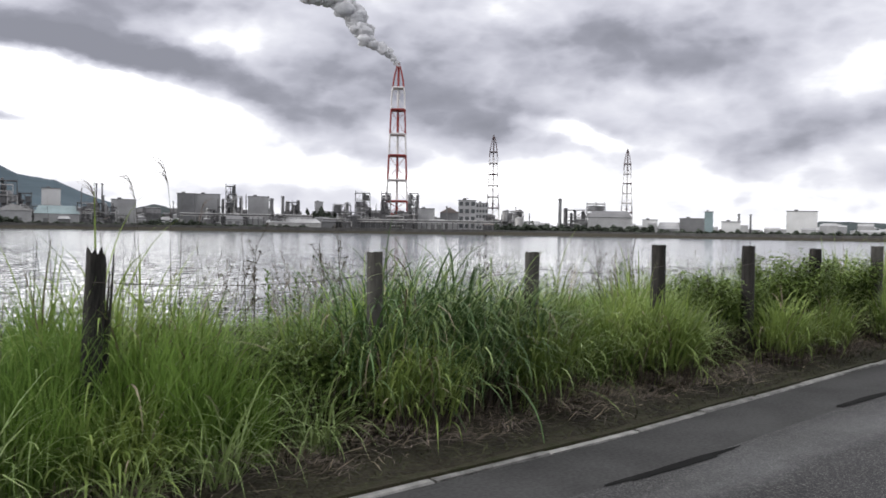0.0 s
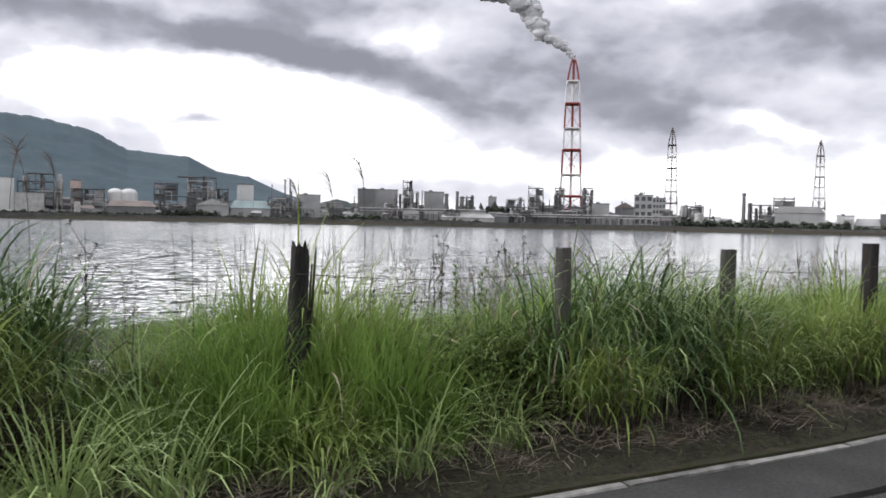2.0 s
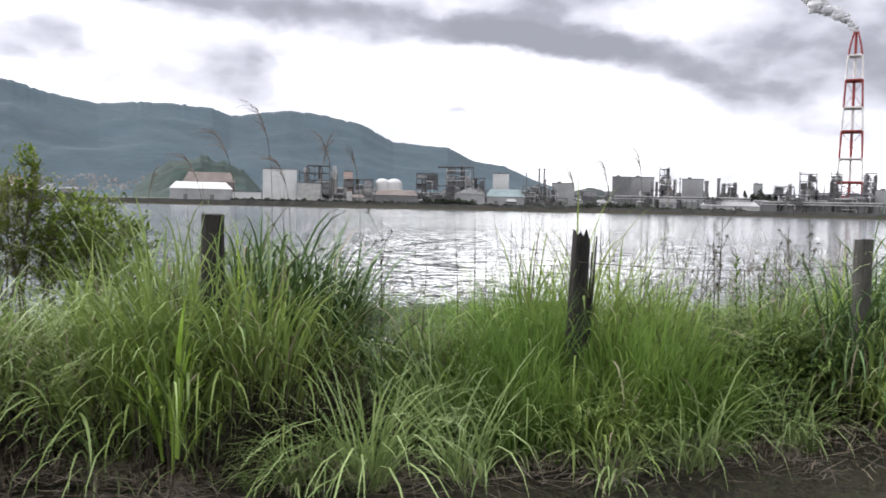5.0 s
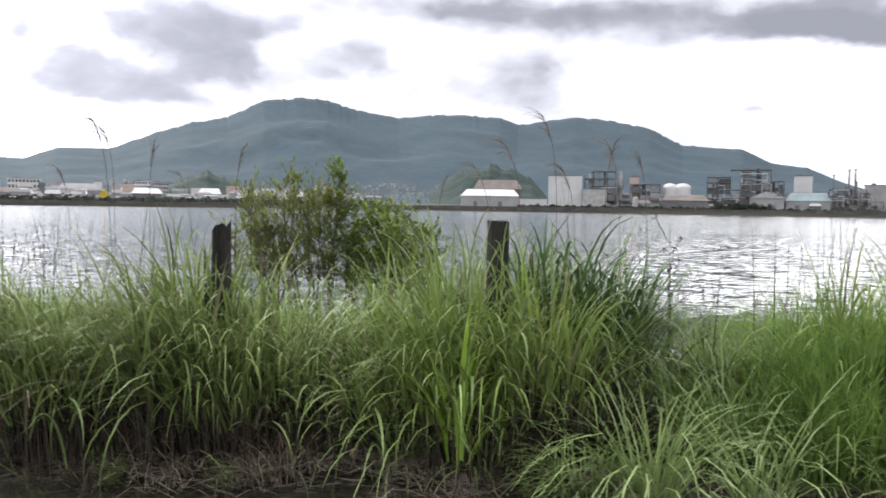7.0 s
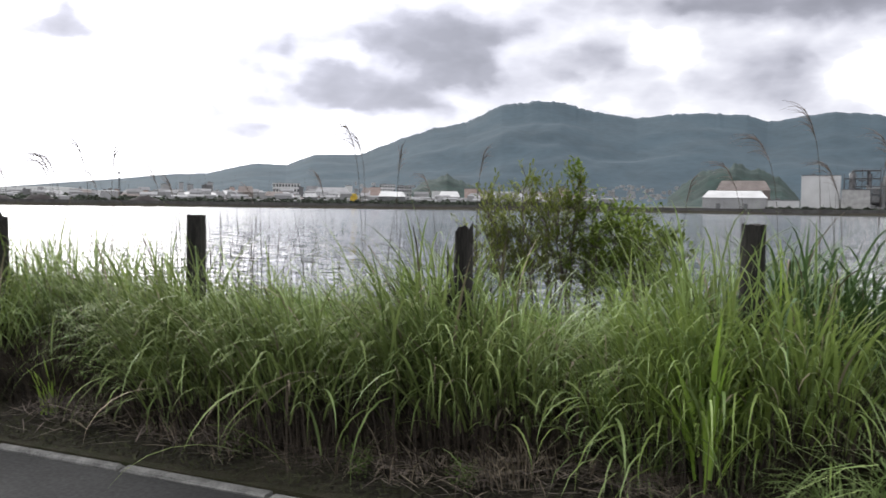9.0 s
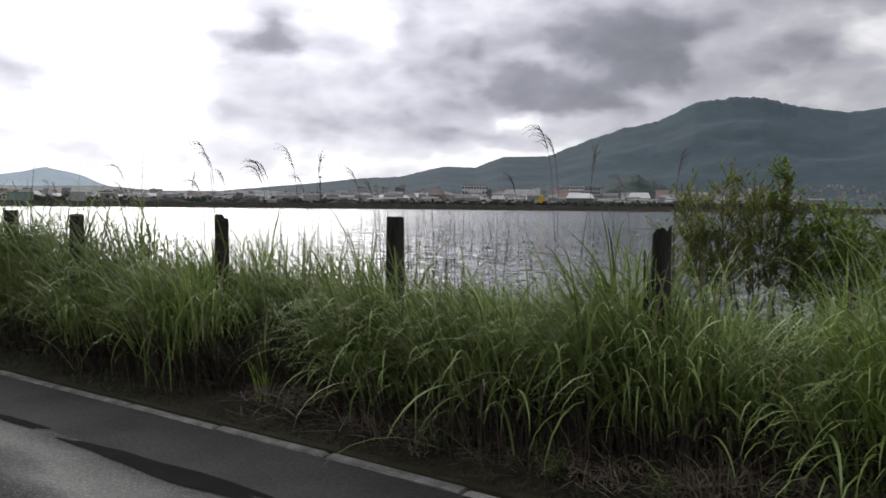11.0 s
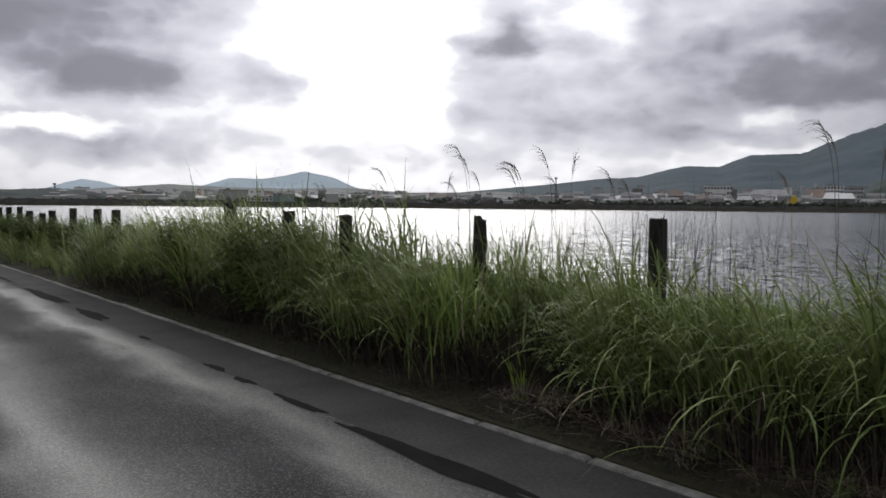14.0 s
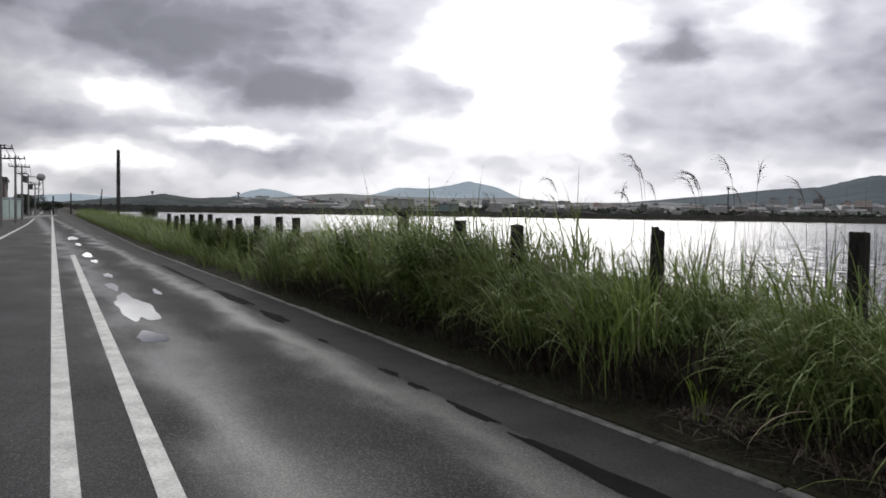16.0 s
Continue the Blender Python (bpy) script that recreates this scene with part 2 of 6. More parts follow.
def asphalt_material():
    """Worn wet asphalt: coarse aggregate, damp lanes along the road and standing water."""
    m = mat("asphalt", (0.022, 0.022, 0.0235), 0.7, vary=0.6, scale=0.9, fine=90, grain=0.9, bump=0.004, bump_scale=50, spec=0.2)
    nt = m.node_tree
    N, L = nt.nodes.new, nt.links.new
    b = nt.nodes["Principled BSDF"]
    tc = nt.nodes["Texture Coordinate"]
    sep = N("ShaderNodeSeparateXYZ")
    L(tc.outputs["Object"], sep.inputs[0])
    mp = N("ShaderNodeMapping")
    mp.inputs["Scale"].default_value = (0.35, 0.9, 1)
    L(tc.outputs["Object"], mp.inputs[0])
    n = N("ShaderNodeTexNoise")
    n.inputs["Scale"].default_value, n.inputs["Detail"].default_value = 1.1, 5
    L(mp.outputs[0], n.inputs["Vector"])

    def op(kind, a, b):
        q = N("ShaderNodeMath")
        q.operation = kind
        for i, v in enumerate((a, b)):
            if isinstance(v, (int, float)):
                q.inputs[i].default_value = v
            else:
                L(v, q.inputs[i])
        return q.outputs[0]

    bent = op("ADD", sep.outputs[1], op("MULTIPLY", op("SUBTRACT", n.outputs["Fac"], 0.5), 1.5))
    total = op("SUBTRACT", op("MULTIPLY", n.outputs["Fac"], 0.8), 0.22)
    for centre, half, weight in ((2.85, 0.42, 0.60), (1.45, 0.70, 0.62), (2.25, 0.35, -0.25)):      # damp tracks along the lane
        band = N("ShaderNodeMapRange")
        band.interpolation_type = "SMOOTHSTEP"
        band.inputs["From Min"].default_value, band.inputs["From Max"].default_value = half, 0.0
        band.inputs["To Min"].default_value, band.inputs["To Max"].default_value = 0.0, weight
        L(op("ABSOLUTE", op("SUBTRACT", bent, centre), 0.0), band.inputs["Value"])
        total = op("ADD", total, band.outputs[0])
    # single pale stones in the worn surface, each with its own gloss
    chip = N("ShaderNodeTexVoronoi")
    chip.inputs["Scale"].default_value = 130
    L(tc.outputs["Object"], chip.inputs["Vector"])
    hue = N("ShaderNodeSeparateColor")
    L(chip.outputs["Color"], hue.inputs[0])
    pick = N("ShaderNodeMapRange")
    pick.inputs["From Min"].default_value, pick.inputs["From Max"].default_value = 0.62, 1.0
    L(hue.outputs[0], pick.inputs["Value"])
    old = b.inputs["Base Color"].links[0].from_socket
    stone = N("ShaderNodeMix")
    stone.data_type = "RGBA"
    L(pick.outputs[0], stone.inputs["Factor"])
    L(old, stone.inputs["A"])
    stone.inputs["B"].default_value = (0.10, 0.098, 0.095, 1)
    L(stone.outputs["Result"], b.inputs["Base Color"])
    total = op("ADD", total, op("MULTIPLY", op("SUBTRACT", hue.outputs[1], 0.5), 0.30))
    wet = N("ShaderNodeMapRange")
    wet.inputs["To Min"].default_value, wet.inputs["To Max"].default_value = 0.90, 0.30
    L(total, wet.inputs["Value"])
    L(wet.outputs[0], b.inputs["Roughness"])
    return m


def water_material():
    m = bpy.data.materials.new("bay_water")
    m.use_nodes = True
    nt = m.node_tree
    N, L = nt.nodes.new, nt.links.new
    b = nt.nodes["Principled BSDF"]
    b.inputs["Base Color"].default_value = (0.085, 0.095, 0.10, 1)
    b.inputs["IOR"].default_value = 1.33
    tc = N("ShaderNodeTexCoord")
    # slopes of the ripples, at two sizes, stronger in gusts
    def field(sx, sy, turn, detail):
        at = N("ShaderNodeMapping")
        at.inputs["Scale"].default_value, at.inputs["Rotation"].default_value = (sx, sy, 1), (0, 0, turn)
        L(tc.outputs["Object"], at.inputs[0])
        n = N("ShaderNodeTexNoise")
        n.inputs["Scale"].default_value, n.inputs["Detail"].default_value = 1.0, detail
        L(at.outputs[0], n.inputs["Vector"])
        return n

    def vec(kind, x, y):
        v = N("ShaderNodeVectorMath")
        v.operation = kind
        for i, q in enumerate((x, y)):
            if isinstance(q, tuple):
                v.inputs[i].default_value = q
            else:
                L(q, v.inputs[i])
        return v.outputs[0]

    gust = N("ShaderNodeMapRange")
    gust.inputs["From Min"].default_value, gust.inputs["From Max"].default_value = 0.35, 0.65
    gust.inputs["To Min"].default_value, gust.inputs["To Max"].default_value = 0.35, 1.25
    L(field(0.012, 0.05, 0.2, 6).outputs["Fac"], gust.inputs["Value"])
    swell = vec("MULTIPLY", vec("SUBTRACT", field(0.45, 0.95, 0.25, 3).outputs["Color"], (0.5, 0.5, 0.5)), (0.25, 0.52, 0))
    chop = vec("MULTIPLY", vec("SUBTRACT", field(1.6, 2.6, -0.2, 3).outputs["Color"], (0.5, 0.5, 0.5)), (0.30, 0.50, 0))
    away = N("ShaderNodeVectorMath")
    away.operation = "LENGTH"
    L(tc.outputs["Object"], away.inputs[0])

    def by_distance(near, far_off):
        q = N("ShaderNodeMapRange")
        q.interpolation_type = "SMOOTHSTEP"
        q.inputs["From Min"].default_value, q.inputs["From Max"].default_value = 25.0, 220.0
        q.inputs["To Min"].default_value, q.inputs["To Max"].default_value = near, far_off
        L(away.outputs["Value"], q.inputs["Value"])
        return q.outputs[0]

    L(by_distance(0.06, 0.15), b.inputs["Roughness"])
    power = N("ShaderNodeMath")
    power.operation = "MULTIPLY"
    L(gust.outputs[0], power.inputs[0])
    L(by_distance(1.0, 0.36), power.inputs[1])
    slope = N("ShaderNodeVectorMath")
    slope.operation = "SCALE"
    L(vec("ADD", swell, chop), slope.inputs[0])
    L(power.outputs[0], slope.inputs["Scale"])
    last = vec("NORMALIZE", vec("ADD", slope.outputs[0], (0.0, 0.0, 1.0)), (0, 0, 0))
    L(last, b.inputs["Normal"])
    return m


M_ASPHALT = asphalt_material()
M_WATER = water_material()
M_SOIL = mat("soil", (0.033, 0.027, 0.021), 0.95, vary=0.55, scale=2.2, bump=0.05, bump_scale=22, tint=(0.046, 0.042, 0.026))
M_FARLAND = mat("far_land", (0.11, 0.105, 0.09), 0.95, vary=0.4, scale=0.02, tint=(0.07, 0.09, 0.05))
M_KERB = mat("kerb_concrete", (0.17, 0.168, 0.16), 0.85, vary=0.7, scale=7, bump=0.004, bump_scale=60, rand=0.4)
M_GUTTER = mat("gutter_concrete", (0.033, 0.033, 0.033), 0.85, vary=0.4, scale=1.5, fine=40, grain=1.0, bump=0.006, bump_scale=60, spec=0.2)
M_PAINT = mat("road_paint", (0.55, 0.55, 0.53), 0.6, vary=0.35, scale=4, fine=45, grain=0.9, bump=0.002, bump_scale=90)
M_PUDDLE = mat("standing_water", (0.02, 0.02, 0.02), 0.03, vary=0.1, scale=2, spec=0.5)
# matte near-black stands in for the dark grass mirrored in gutter puddles
M_DARK_REFLECTION = mat("dark_reflection", (0.010, 0.010, 0.010), 0.8, vary=0.3, scale=5, spec=0.03)
# dead stems, coloured dark to deepen the shade inside the tufts
M_SHADE_THATCH = mat("dead_thatch", (0.032, 0.026, 0.020), 0.95, vary=0.5, scale=2, tint=(0.095, 0.077, 0.058), rand=0.7, island=True)
M_LITTER = mat("grey_dead_stems", (0.085, 0.069, 0.060), 0.9, vary=0.5, scale=2, tint=(0.25, 0.205, 0.175), rand=0.75, island=True)
M_SPECK = mat("pale_house_wall", (0.27, 0.27, 0.275), 0.8, vary=0.3, scale=0.02, island=True, rand=0.7)
M_MOSS = mat("moss", (0.045, 0.055, 0.014), 0.95, vary=0.6, scale=7, bump=0.03, bump_scale=55, tint=(0.040, 0.033, 0.022))
M_POST = mat("weathered_post", (0.012, 0.011, 0.010), 0.9, vary=0.5, scale=9, bump=0.012, bump_scale=40, tint=(0.042, 0.038, 0.035), stretch=0.12)
M_POST_GREY = mat("grey_post", (0.058, 0.055, 0.050), 0.9, vary=0.45, scale=9, bump=0.01, bump_scale=40, stretch=0.12)
M_GRASS = mat("grass_blade", (0.125, 0.210, 0.046), 0.5, vary=0.45, scale=1.3, tint=(0.33, 0.42, 0.12), rand=0.5, island=True, through_light=0.36, spec=0.3)
M_DEEP = mat("deep_grass_blade", (0.095, 0.158, 0.040), 0.55, vary=0.45, scale=1.3, tint=(0.26, 0.32, 0.11), rand=0.5, island=True, through_light=0.30, spec=0.15)
M_FINE = mat("fine_grass_blade", (0.108, 0.205, 0.050), 0.7, vary=0.4, scale=1.0, tint=(0.26, 0.39, 0.095), rand=0.4, island=True, through_light=0.4, spec=0.12)
M_YOUNG = mat("young_grass_blade", (0.22, 0.38, 0.045), 0.42, vary=0.3, scale=0.7, tint=(0.42, 0.58, 0.11), rand=0.6, island=True, through_light=0.35, spec=0.5)
M_REED = mat("blue_green_reed_blade", (0.050, 0.105, 0.034), 0.5, vary=0.45, scale=1.3, tint=(0.13, 0.21, 0.08), rand=0.5, island=True, through_light=0.18, spec=0.25)
M_SEDGE = mat("pale_sedge", (0.17, 0.28, 0.075), 0.40, vary=0.4, scale=1.2, tint=(0.38, 0.48, 0.19), rand=0.6, island=True, through_light=0.28, spec=0.4)
M_STRAW = mat("dead_straw", (0.15, 0.115, 0.08), 0.85, vary=0.5, scale=2, tint=(0.36, 0.30, 0.22), rand=0.7, island=True)
M_STALK = mat("dark_stalk", (0.05, 0.042, 0.032), 0.85, vary=0.3, scale=3)
M_PLUME = mat("seed_plume", (0.26, 0.22, 0.20), 0.9, vary=0.3, scale=3, through_light=0.45)
M_LEAF = mat("weed_leaf", (0.055, 0.115, 0.022), 0.6, vary=0.4, scale=2, tint=(0.13, 0.20, 0.04), rand=0.6, island=True, through_light=0.25)
M_SHRUB = mat("shrub_leaf", (0.13, 0.18, 0.04), 0.6, vary=0.4, scale=2, tint=(0.21, 0.24, 0.045), rand=0.5, island=True, through_light=0.3)
M_BARK = mat("bark", (0.09, 0.075, 0.06), 0.9, vary=0.4, scale=8, bump=0.01, bump_scale=40)
M_STONE = mat("pale_stone", (0.38, 0.37, 0.34), 0.85, vary=0.3, scale=4, bump=0.02, bump_scale=20)
M_WIRE = mat("rusty_wire", (0.06, 0.05, 0.045), 0.6, metal=0.5, scale=20)
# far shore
# bluer than the trees are: aerial haze is put into this colour
M_HAZED_FOREST = mat("hazed_forest", (0.035, 0.059, 0.076), 0.95, vary=0.16, scale=0.004, fine=0.03, grain=0.9)
# so pale because the distance haze is painted into the base colour
M_HAZE_MTN = mat("haze_tinted_ridge", (0.36, 0.44, 0.50), 0.95, vary=0.12, scale=0.004)
M_HILL = mat("wooded_hill", (0.022, 0.033, 0.034), 0.95, vary=0.3, scale=0.04, fine=0.5)
M_TOWN = mat("town_slope", (0.14, 0.15, 0.15), 0.95, vary=0.35, scale=0.02, fine=0.2)
M_TREE = mat("shore_leaf", (0.060, 0.072, 0.055), 0.95, vary=0.4, scale=0.3, island=True, rand=0.5)
M_QUAY = mat("quay_stone", (0.06, 0.058, 0.056), 0.9, vary=0.35, scale=0.15, fine=1.5)
M_WHITE = mat("white_cladding", (0.52, 0.52, 0.52), 0.7, vary=0.12, scale=0.1, fine=1.5)
M_GREY = mat("grey_cladding", (0.30, 0.30, 0.305), 0.75, vary=0.2, scale=0.1, fine=1.5)
M_DGREY = mat("dark_cladding", (0.145, 0.145, 0.15), 0.75, vary=0.25, scale=0.1, fine=1.5)
M_STEEL = mat("plant_steel", (0.115, 0.113, 0.117), 0.7, metal=0.1, vary=0.35, scale=0.3, fine=2)
M_PIPE = mat("pale_pipe", (0.36, 0.355, 0.35), 0.6, metal=0.1, vary=0.25, scale=0.3)
M_PINK = mat("pinkish_concrete", (0.42, 0.33, 0.30), 0.85, vary=0.2, scale=0.2)
M_TEAL = mat("teal_roof", (0.20, 0.255, 0.265), 0.7, vary=0.2, scale=0.1)
M_BROWN = mat("brown_roof", (0.17, 0.145, 0.135), 0.85, vary=0.25, scale=0.1)
M_RED = mat("red_mast_paint", (0.20, 0.030, 0.028), 0.6, vary=0.2, scale=0.2)
M_MASTW = mat("white_mast_paint", (0.55, 0.53, 0.53), 0.6, vary=0.12, scale=0.2)
M_MASTD = mat("dark_mast_paint", (0.10, 0.075, 0.08), 0.7, vary=0.2, scale=0.2)
M_GLASSY = mat("dark_glazing", (0.06, 0.065, 0.07), 0.25, vary=0.2, scale=0.5, spec=0.5)
M_COAL = mat("coal", (0.028, 0.024, 0.024), 0.95, vary=0.4, scale=0.3, fine=2)
M_YELLOW = mat("yellow_paint", (0.55, 0.38, 0.05), 0.6, vary=0.15, scale=0.5)
M_SMOKE = mat("smoke", (0.78, 0.78, 0.80), 1.0, vary=0.15, scale=0.05, through_light=0.5, spec=0.0)
M_POLE = mat("concrete_pole", (0.22, 0.215, 0.21), 0.85, vary=0.25, scale=1)
M_DARKPOLE = mat("dark_column", (0.05, 0.047, 0.045), 0.85, vary=0.3, scale=1)
M_TEALWALL = mat("pale_teal_wall", (0.34, 0.44, 0.42), 0.8, vary=0.15, scale=0.5)

M_MUGWORT = mat("dark_weed_leaf", (0.055, 0.098, 0.018), 0.6, vary=0.4, scale=2, tint=(0.14, 0.20, 0.04), rand=0.6, island=True, through_light=0.15)

M_HERB = mat("dried_herb", (0.10, 0.085, 0.07), 0.9, vary=0.4, scale=3, tint=(0.22, 0.19, 0.16), rand=0.6, island=True)

M_LEAFY = mat("dense_shrub_leaf", (0.10, 0.165, 0.026), 0.55, vary=0.4, scale=3, tint=(0.20, 0.27, 0.04), rand=0.5, island=True, through_light=0.3)

M_DEBRIS = mat("dark_leaf_litter", (0.020, 0.022, 0.011), 0.95, vary=0.5, scale=3, tint=(0.058, 0.062, 0.028), rand=0.75, island=True)

M_KNOLL = mat("knoll_woods", (0.020, 0.037, 0.032), 0.95, vary=0.4, scale=0.03, fine=0.25)
# ---- mesh helpers ----
def mesh_of(name, bm, material, smooth=False):
    me = bpy.data.meshes.new(name)
    bm.normal_update()
    bm.to_mesh(me)
    bm.free()
    me.materials.append(material)
    if smooth:
        me.shade_smooth()
    return me


def part(name, bm, material, parent=None, label="", smooth=False):
    """Links a bmesh as one mesh object under a thing or a part."""
    ob = new(name, mesh_of(name, bm, material, smooth))
    if parent is not None:
        ob.parent = parent
    if label:
        tagged(ob, label)
    return ob


def thing(name, m, label, category, group="", kind=""):
    ob = new(name)
    ob.empty_display_size = 0.1
    ob.matrix_world = m
    return tagged(ob, label, category, group, kind)


def box(bm, x0, x1, y0, y1, z0, z1):
    m = Matrix.Translation(((x0 + x1) / 2, (y0 + y1) / 2, (z0 + z1) / 2)) @ Matrix.Diagonal((x1 - x0, y1 - y0, z1 - z0, 1))
    bmesh.ops.create_cube(bm, size=1, matrix=m)
    return bm


def rod(bm, p0, p1, r0, r1=None, n=8):
    """A tapered round bar between two points."""
    p0, p1 = Vector(p0), Vector(p1)
    d = p1 - p0
    m = Matrix.Translation((p0 + p1) / 2) @ d.to_track_quat("Z", "Y").to_matrix().to_4x4()
    bmesh.ops.create_cone(bm, cap_ends=True, segments=n, radius1=r0, radius2=r0 if r1 is None else r1, depth=d.length, matrix=m)
    return bm


def dome(bm, x, y, z, rx, ry, rz, n=10):
    m = Matrix.Translation((x, y, z)) @ Matrix.Diagonal((rx, ry, rz, 1))
    bmesh.ops.create_uvsphere(bm, u_segments=n, v_segments=max(4, n // 2), radius=1, matrix=m)
    return bm


def far(az, dist, z=0.0):
    """A place on the far side: degrees to the left of +y, metres; its local x runs to the right, y away."""
    a = radians(az)
    return pose(-math.sin(a) * dist, math.cos(a) * dist, z, 0, 0, az)


def up(el, dist):
    """The height seen at that slope over that distance."""
    return 1.5 + el * dist


def wide(deg, dist):
    return 2 * dist * math.tan(radians(deg / 2))


def sheet(name, verts, faces, material, smooth=True):
    me = bpy.data.meshes.new(name)
    me.from_pydata(verts, [], faces)
    me.materials.append(material)
    if smooth:
        me.shade_smooth()
    return new(name, me)


def lerp_table(rows, x):
    xs, ys = [r[0] for r in rows], [r[1] for r in rows]
    return float(np.interp(x, xs, ys))


# ---- ground, water, road ----
WATER_Z, SHORE = -2.5, 650.0


def kerb_y(x):
    """The kerb runs straight past the camera, then swings a little away at both ends."""
    left, right = -(x + 32.0), min(x, 16.0) - 5.0
    return 3.90 + 0.024 * max(0.0, left) + 0.057 * max(0.0, right) * min(1.0, max(0.0, right) / 1.5)


def bank_y(x):
    return kerb_y(x) + 7.4 + 0.5 * math.sin(x * 0.31) + 0.3 * math.sin(x * 0.83)


def ground_z(x, y):
    r = math.hypot(x, y)
    if r > SHORE - 14 and y > 0 and y > bank_y(x) + 60:
        s = min(1.0, (r - (SHORE - 14)) / 14)
        return -6 + 7.2 * s
    if y < kerb_y(x) + 0.12:
        return -0.12
    bump = 0.05 * noise.noise((x * 0.9, y * 0.9, 0)) + 0.02 * noise.noise((x * 4, y * 4, 3))
    over = y - bank_y(x)
    rise = min(1.0, (y - kerb_y(x) - 0.12) / 0.5)
    z = -0.03 + rise * (0.07 + bump)
    if over > 0:
        z -= min(6.2, over * 0.9)
    return z


def build_ground():
    radii = [0.0]
    while radii[-1] < 5000:
        r = radii[-1]
        radii.append(r + (0.3 if r < 18 else 0.5 + 0.05 * (r - 18)) if not 600 < r < 700 else r + 7)
    n_az = 288
    verts, faces = [(0, 0, -0.12)], []
    for r in radii[1:]:
        for k in range(n_az):
            a = 2 * math.pi * k / n_az
            x, y = -math.sin(a) * r, math.cos(a) * r
            verts.append((x, y, ground_z(x, y)))
    for k in range(n_az):
        faces.append((0, 1 + k, 1 + (k + 1) % n_az))
    for j in range(len(radii) - 2):
        b0, b1 = 1 + j * n_az, 1 + (j + 1) * n_az
        for k in range(n_az):
            k2 = (k + 1) % n_az
            faces.append((b0 + k, b1 + k, b1 + k2, b0 + k2))
    ob = sheet("ground", verts, faces, M_SOIL)
    tagged(ob, "brown earth verge with moss, sloping to the water", "ground", kind="structure")


build_ground()

bm = bmesh.new()
bmesh.ops.create_circle(bm, cap_ends=True, segments=96, radius=4900, matrix=Matrix.Translation((0, 0, WATER_Z)))
tagged(part("water", bm, M_WATER), "grey rippled bay water under an overcast sky", "water", kind="structure")


def ribbon(name, xs, y_left, y_right, z, thick, material):
    """A slab along the road between two edges given as functions of x."""
    verts, faces = [], []
    for x in xs:
        a, b = y_left(x), y_right(x)
        verts += [(x, a, z), (x, b, z), (x, b, z - thick), (x, a, z - thick)]
    for i in range(len(xs) - 1):
        k = 4 * i
        for j in range(4):
            faces.append((k + j, k + 4 + j, k + 4 + (j + 1) % 4, k + (j + 1) % 4))
    faces += [(0, 1, 2, 3), tuple(len(verts) - 4 + i for i in (3, 2, 1, 0))]
    ob = sheet(name, verts, faces, material, smooth=False)
    bm2 = bmesh.new()
    bm2.from_mesh(ob.data)
    bmesh.ops.recalc_face_normals(bm2, faces=bm2.faces)
    bm2.to_mesh(ob.data)
    bm2.free()
    return ob


ROAD_X = [-700, -500, -300, -200, -140, -110, -90, -75, -62, -50, -42, -36, -31, -27, -24, -21, -18, -14, -10, -5, 0, 5, 10, 20, 40, 120, 400]
lane_y = lambda x: 0.29 + 0.0260 * -(x + 4.8)          # the long edge line
far_edge_y = lambda x: -2.25 + 0.039 * -(x + 5) if x > -70 else 0.285 + 0.026 * -(x + 70)
tagged(ribbon("road", ROAD_X, lambda x: far_edge_y(x) - 3.2, lambda x: kerb_y(x) - 0.72, 0.0, 0.3, M_ASPHALT),
       "dark worn asphalt road, wet with rain", "road", kind="structure")
tagged(ribbon("gutter", ROAD_X, lambda x: kerb_y(x) - 0.72, lambda x: kerb_y(x) - 0.05, -0.004, 0.3, M_GUTTER),
       "dark damp concrete gutter strip beside the asphalt", "gutter", kind="structure")
LINE_X = [-230, -160, -120, -91, -70, -50, -36, -26, -17, -10, -4, 4, 20, 60]
tagged(ribbon("road_line", LINE_X, lambda x: lane_y(x), lambda x: lane_y(x) + 0.145, 0.004, 0.003, M_PAINT),
       "long white painted line, slightly worn", "road marking", kind="structure")
tagged(ribbon("road_line", [-27.5, -20, -14, -9, -4, 2, 12], lambda x: 0.79 + 0.0263 * -(x + 4.7), lambda x: 0.925 + 0.0263 * -(x + 4.7), 0.004, 0.003, M_PAINT),
       "white painted line that ends beside the long one", "road marking", kind="structure")
tagged(ribbon("road_line", LINE_X, lambda x: far_edge_y(x), lambda x: far_edge_y(x) + 0.14, 0.004, 0.003, M_PAINT),
       "white edge line on the opposite side of the road", "road marking", kind="structure")


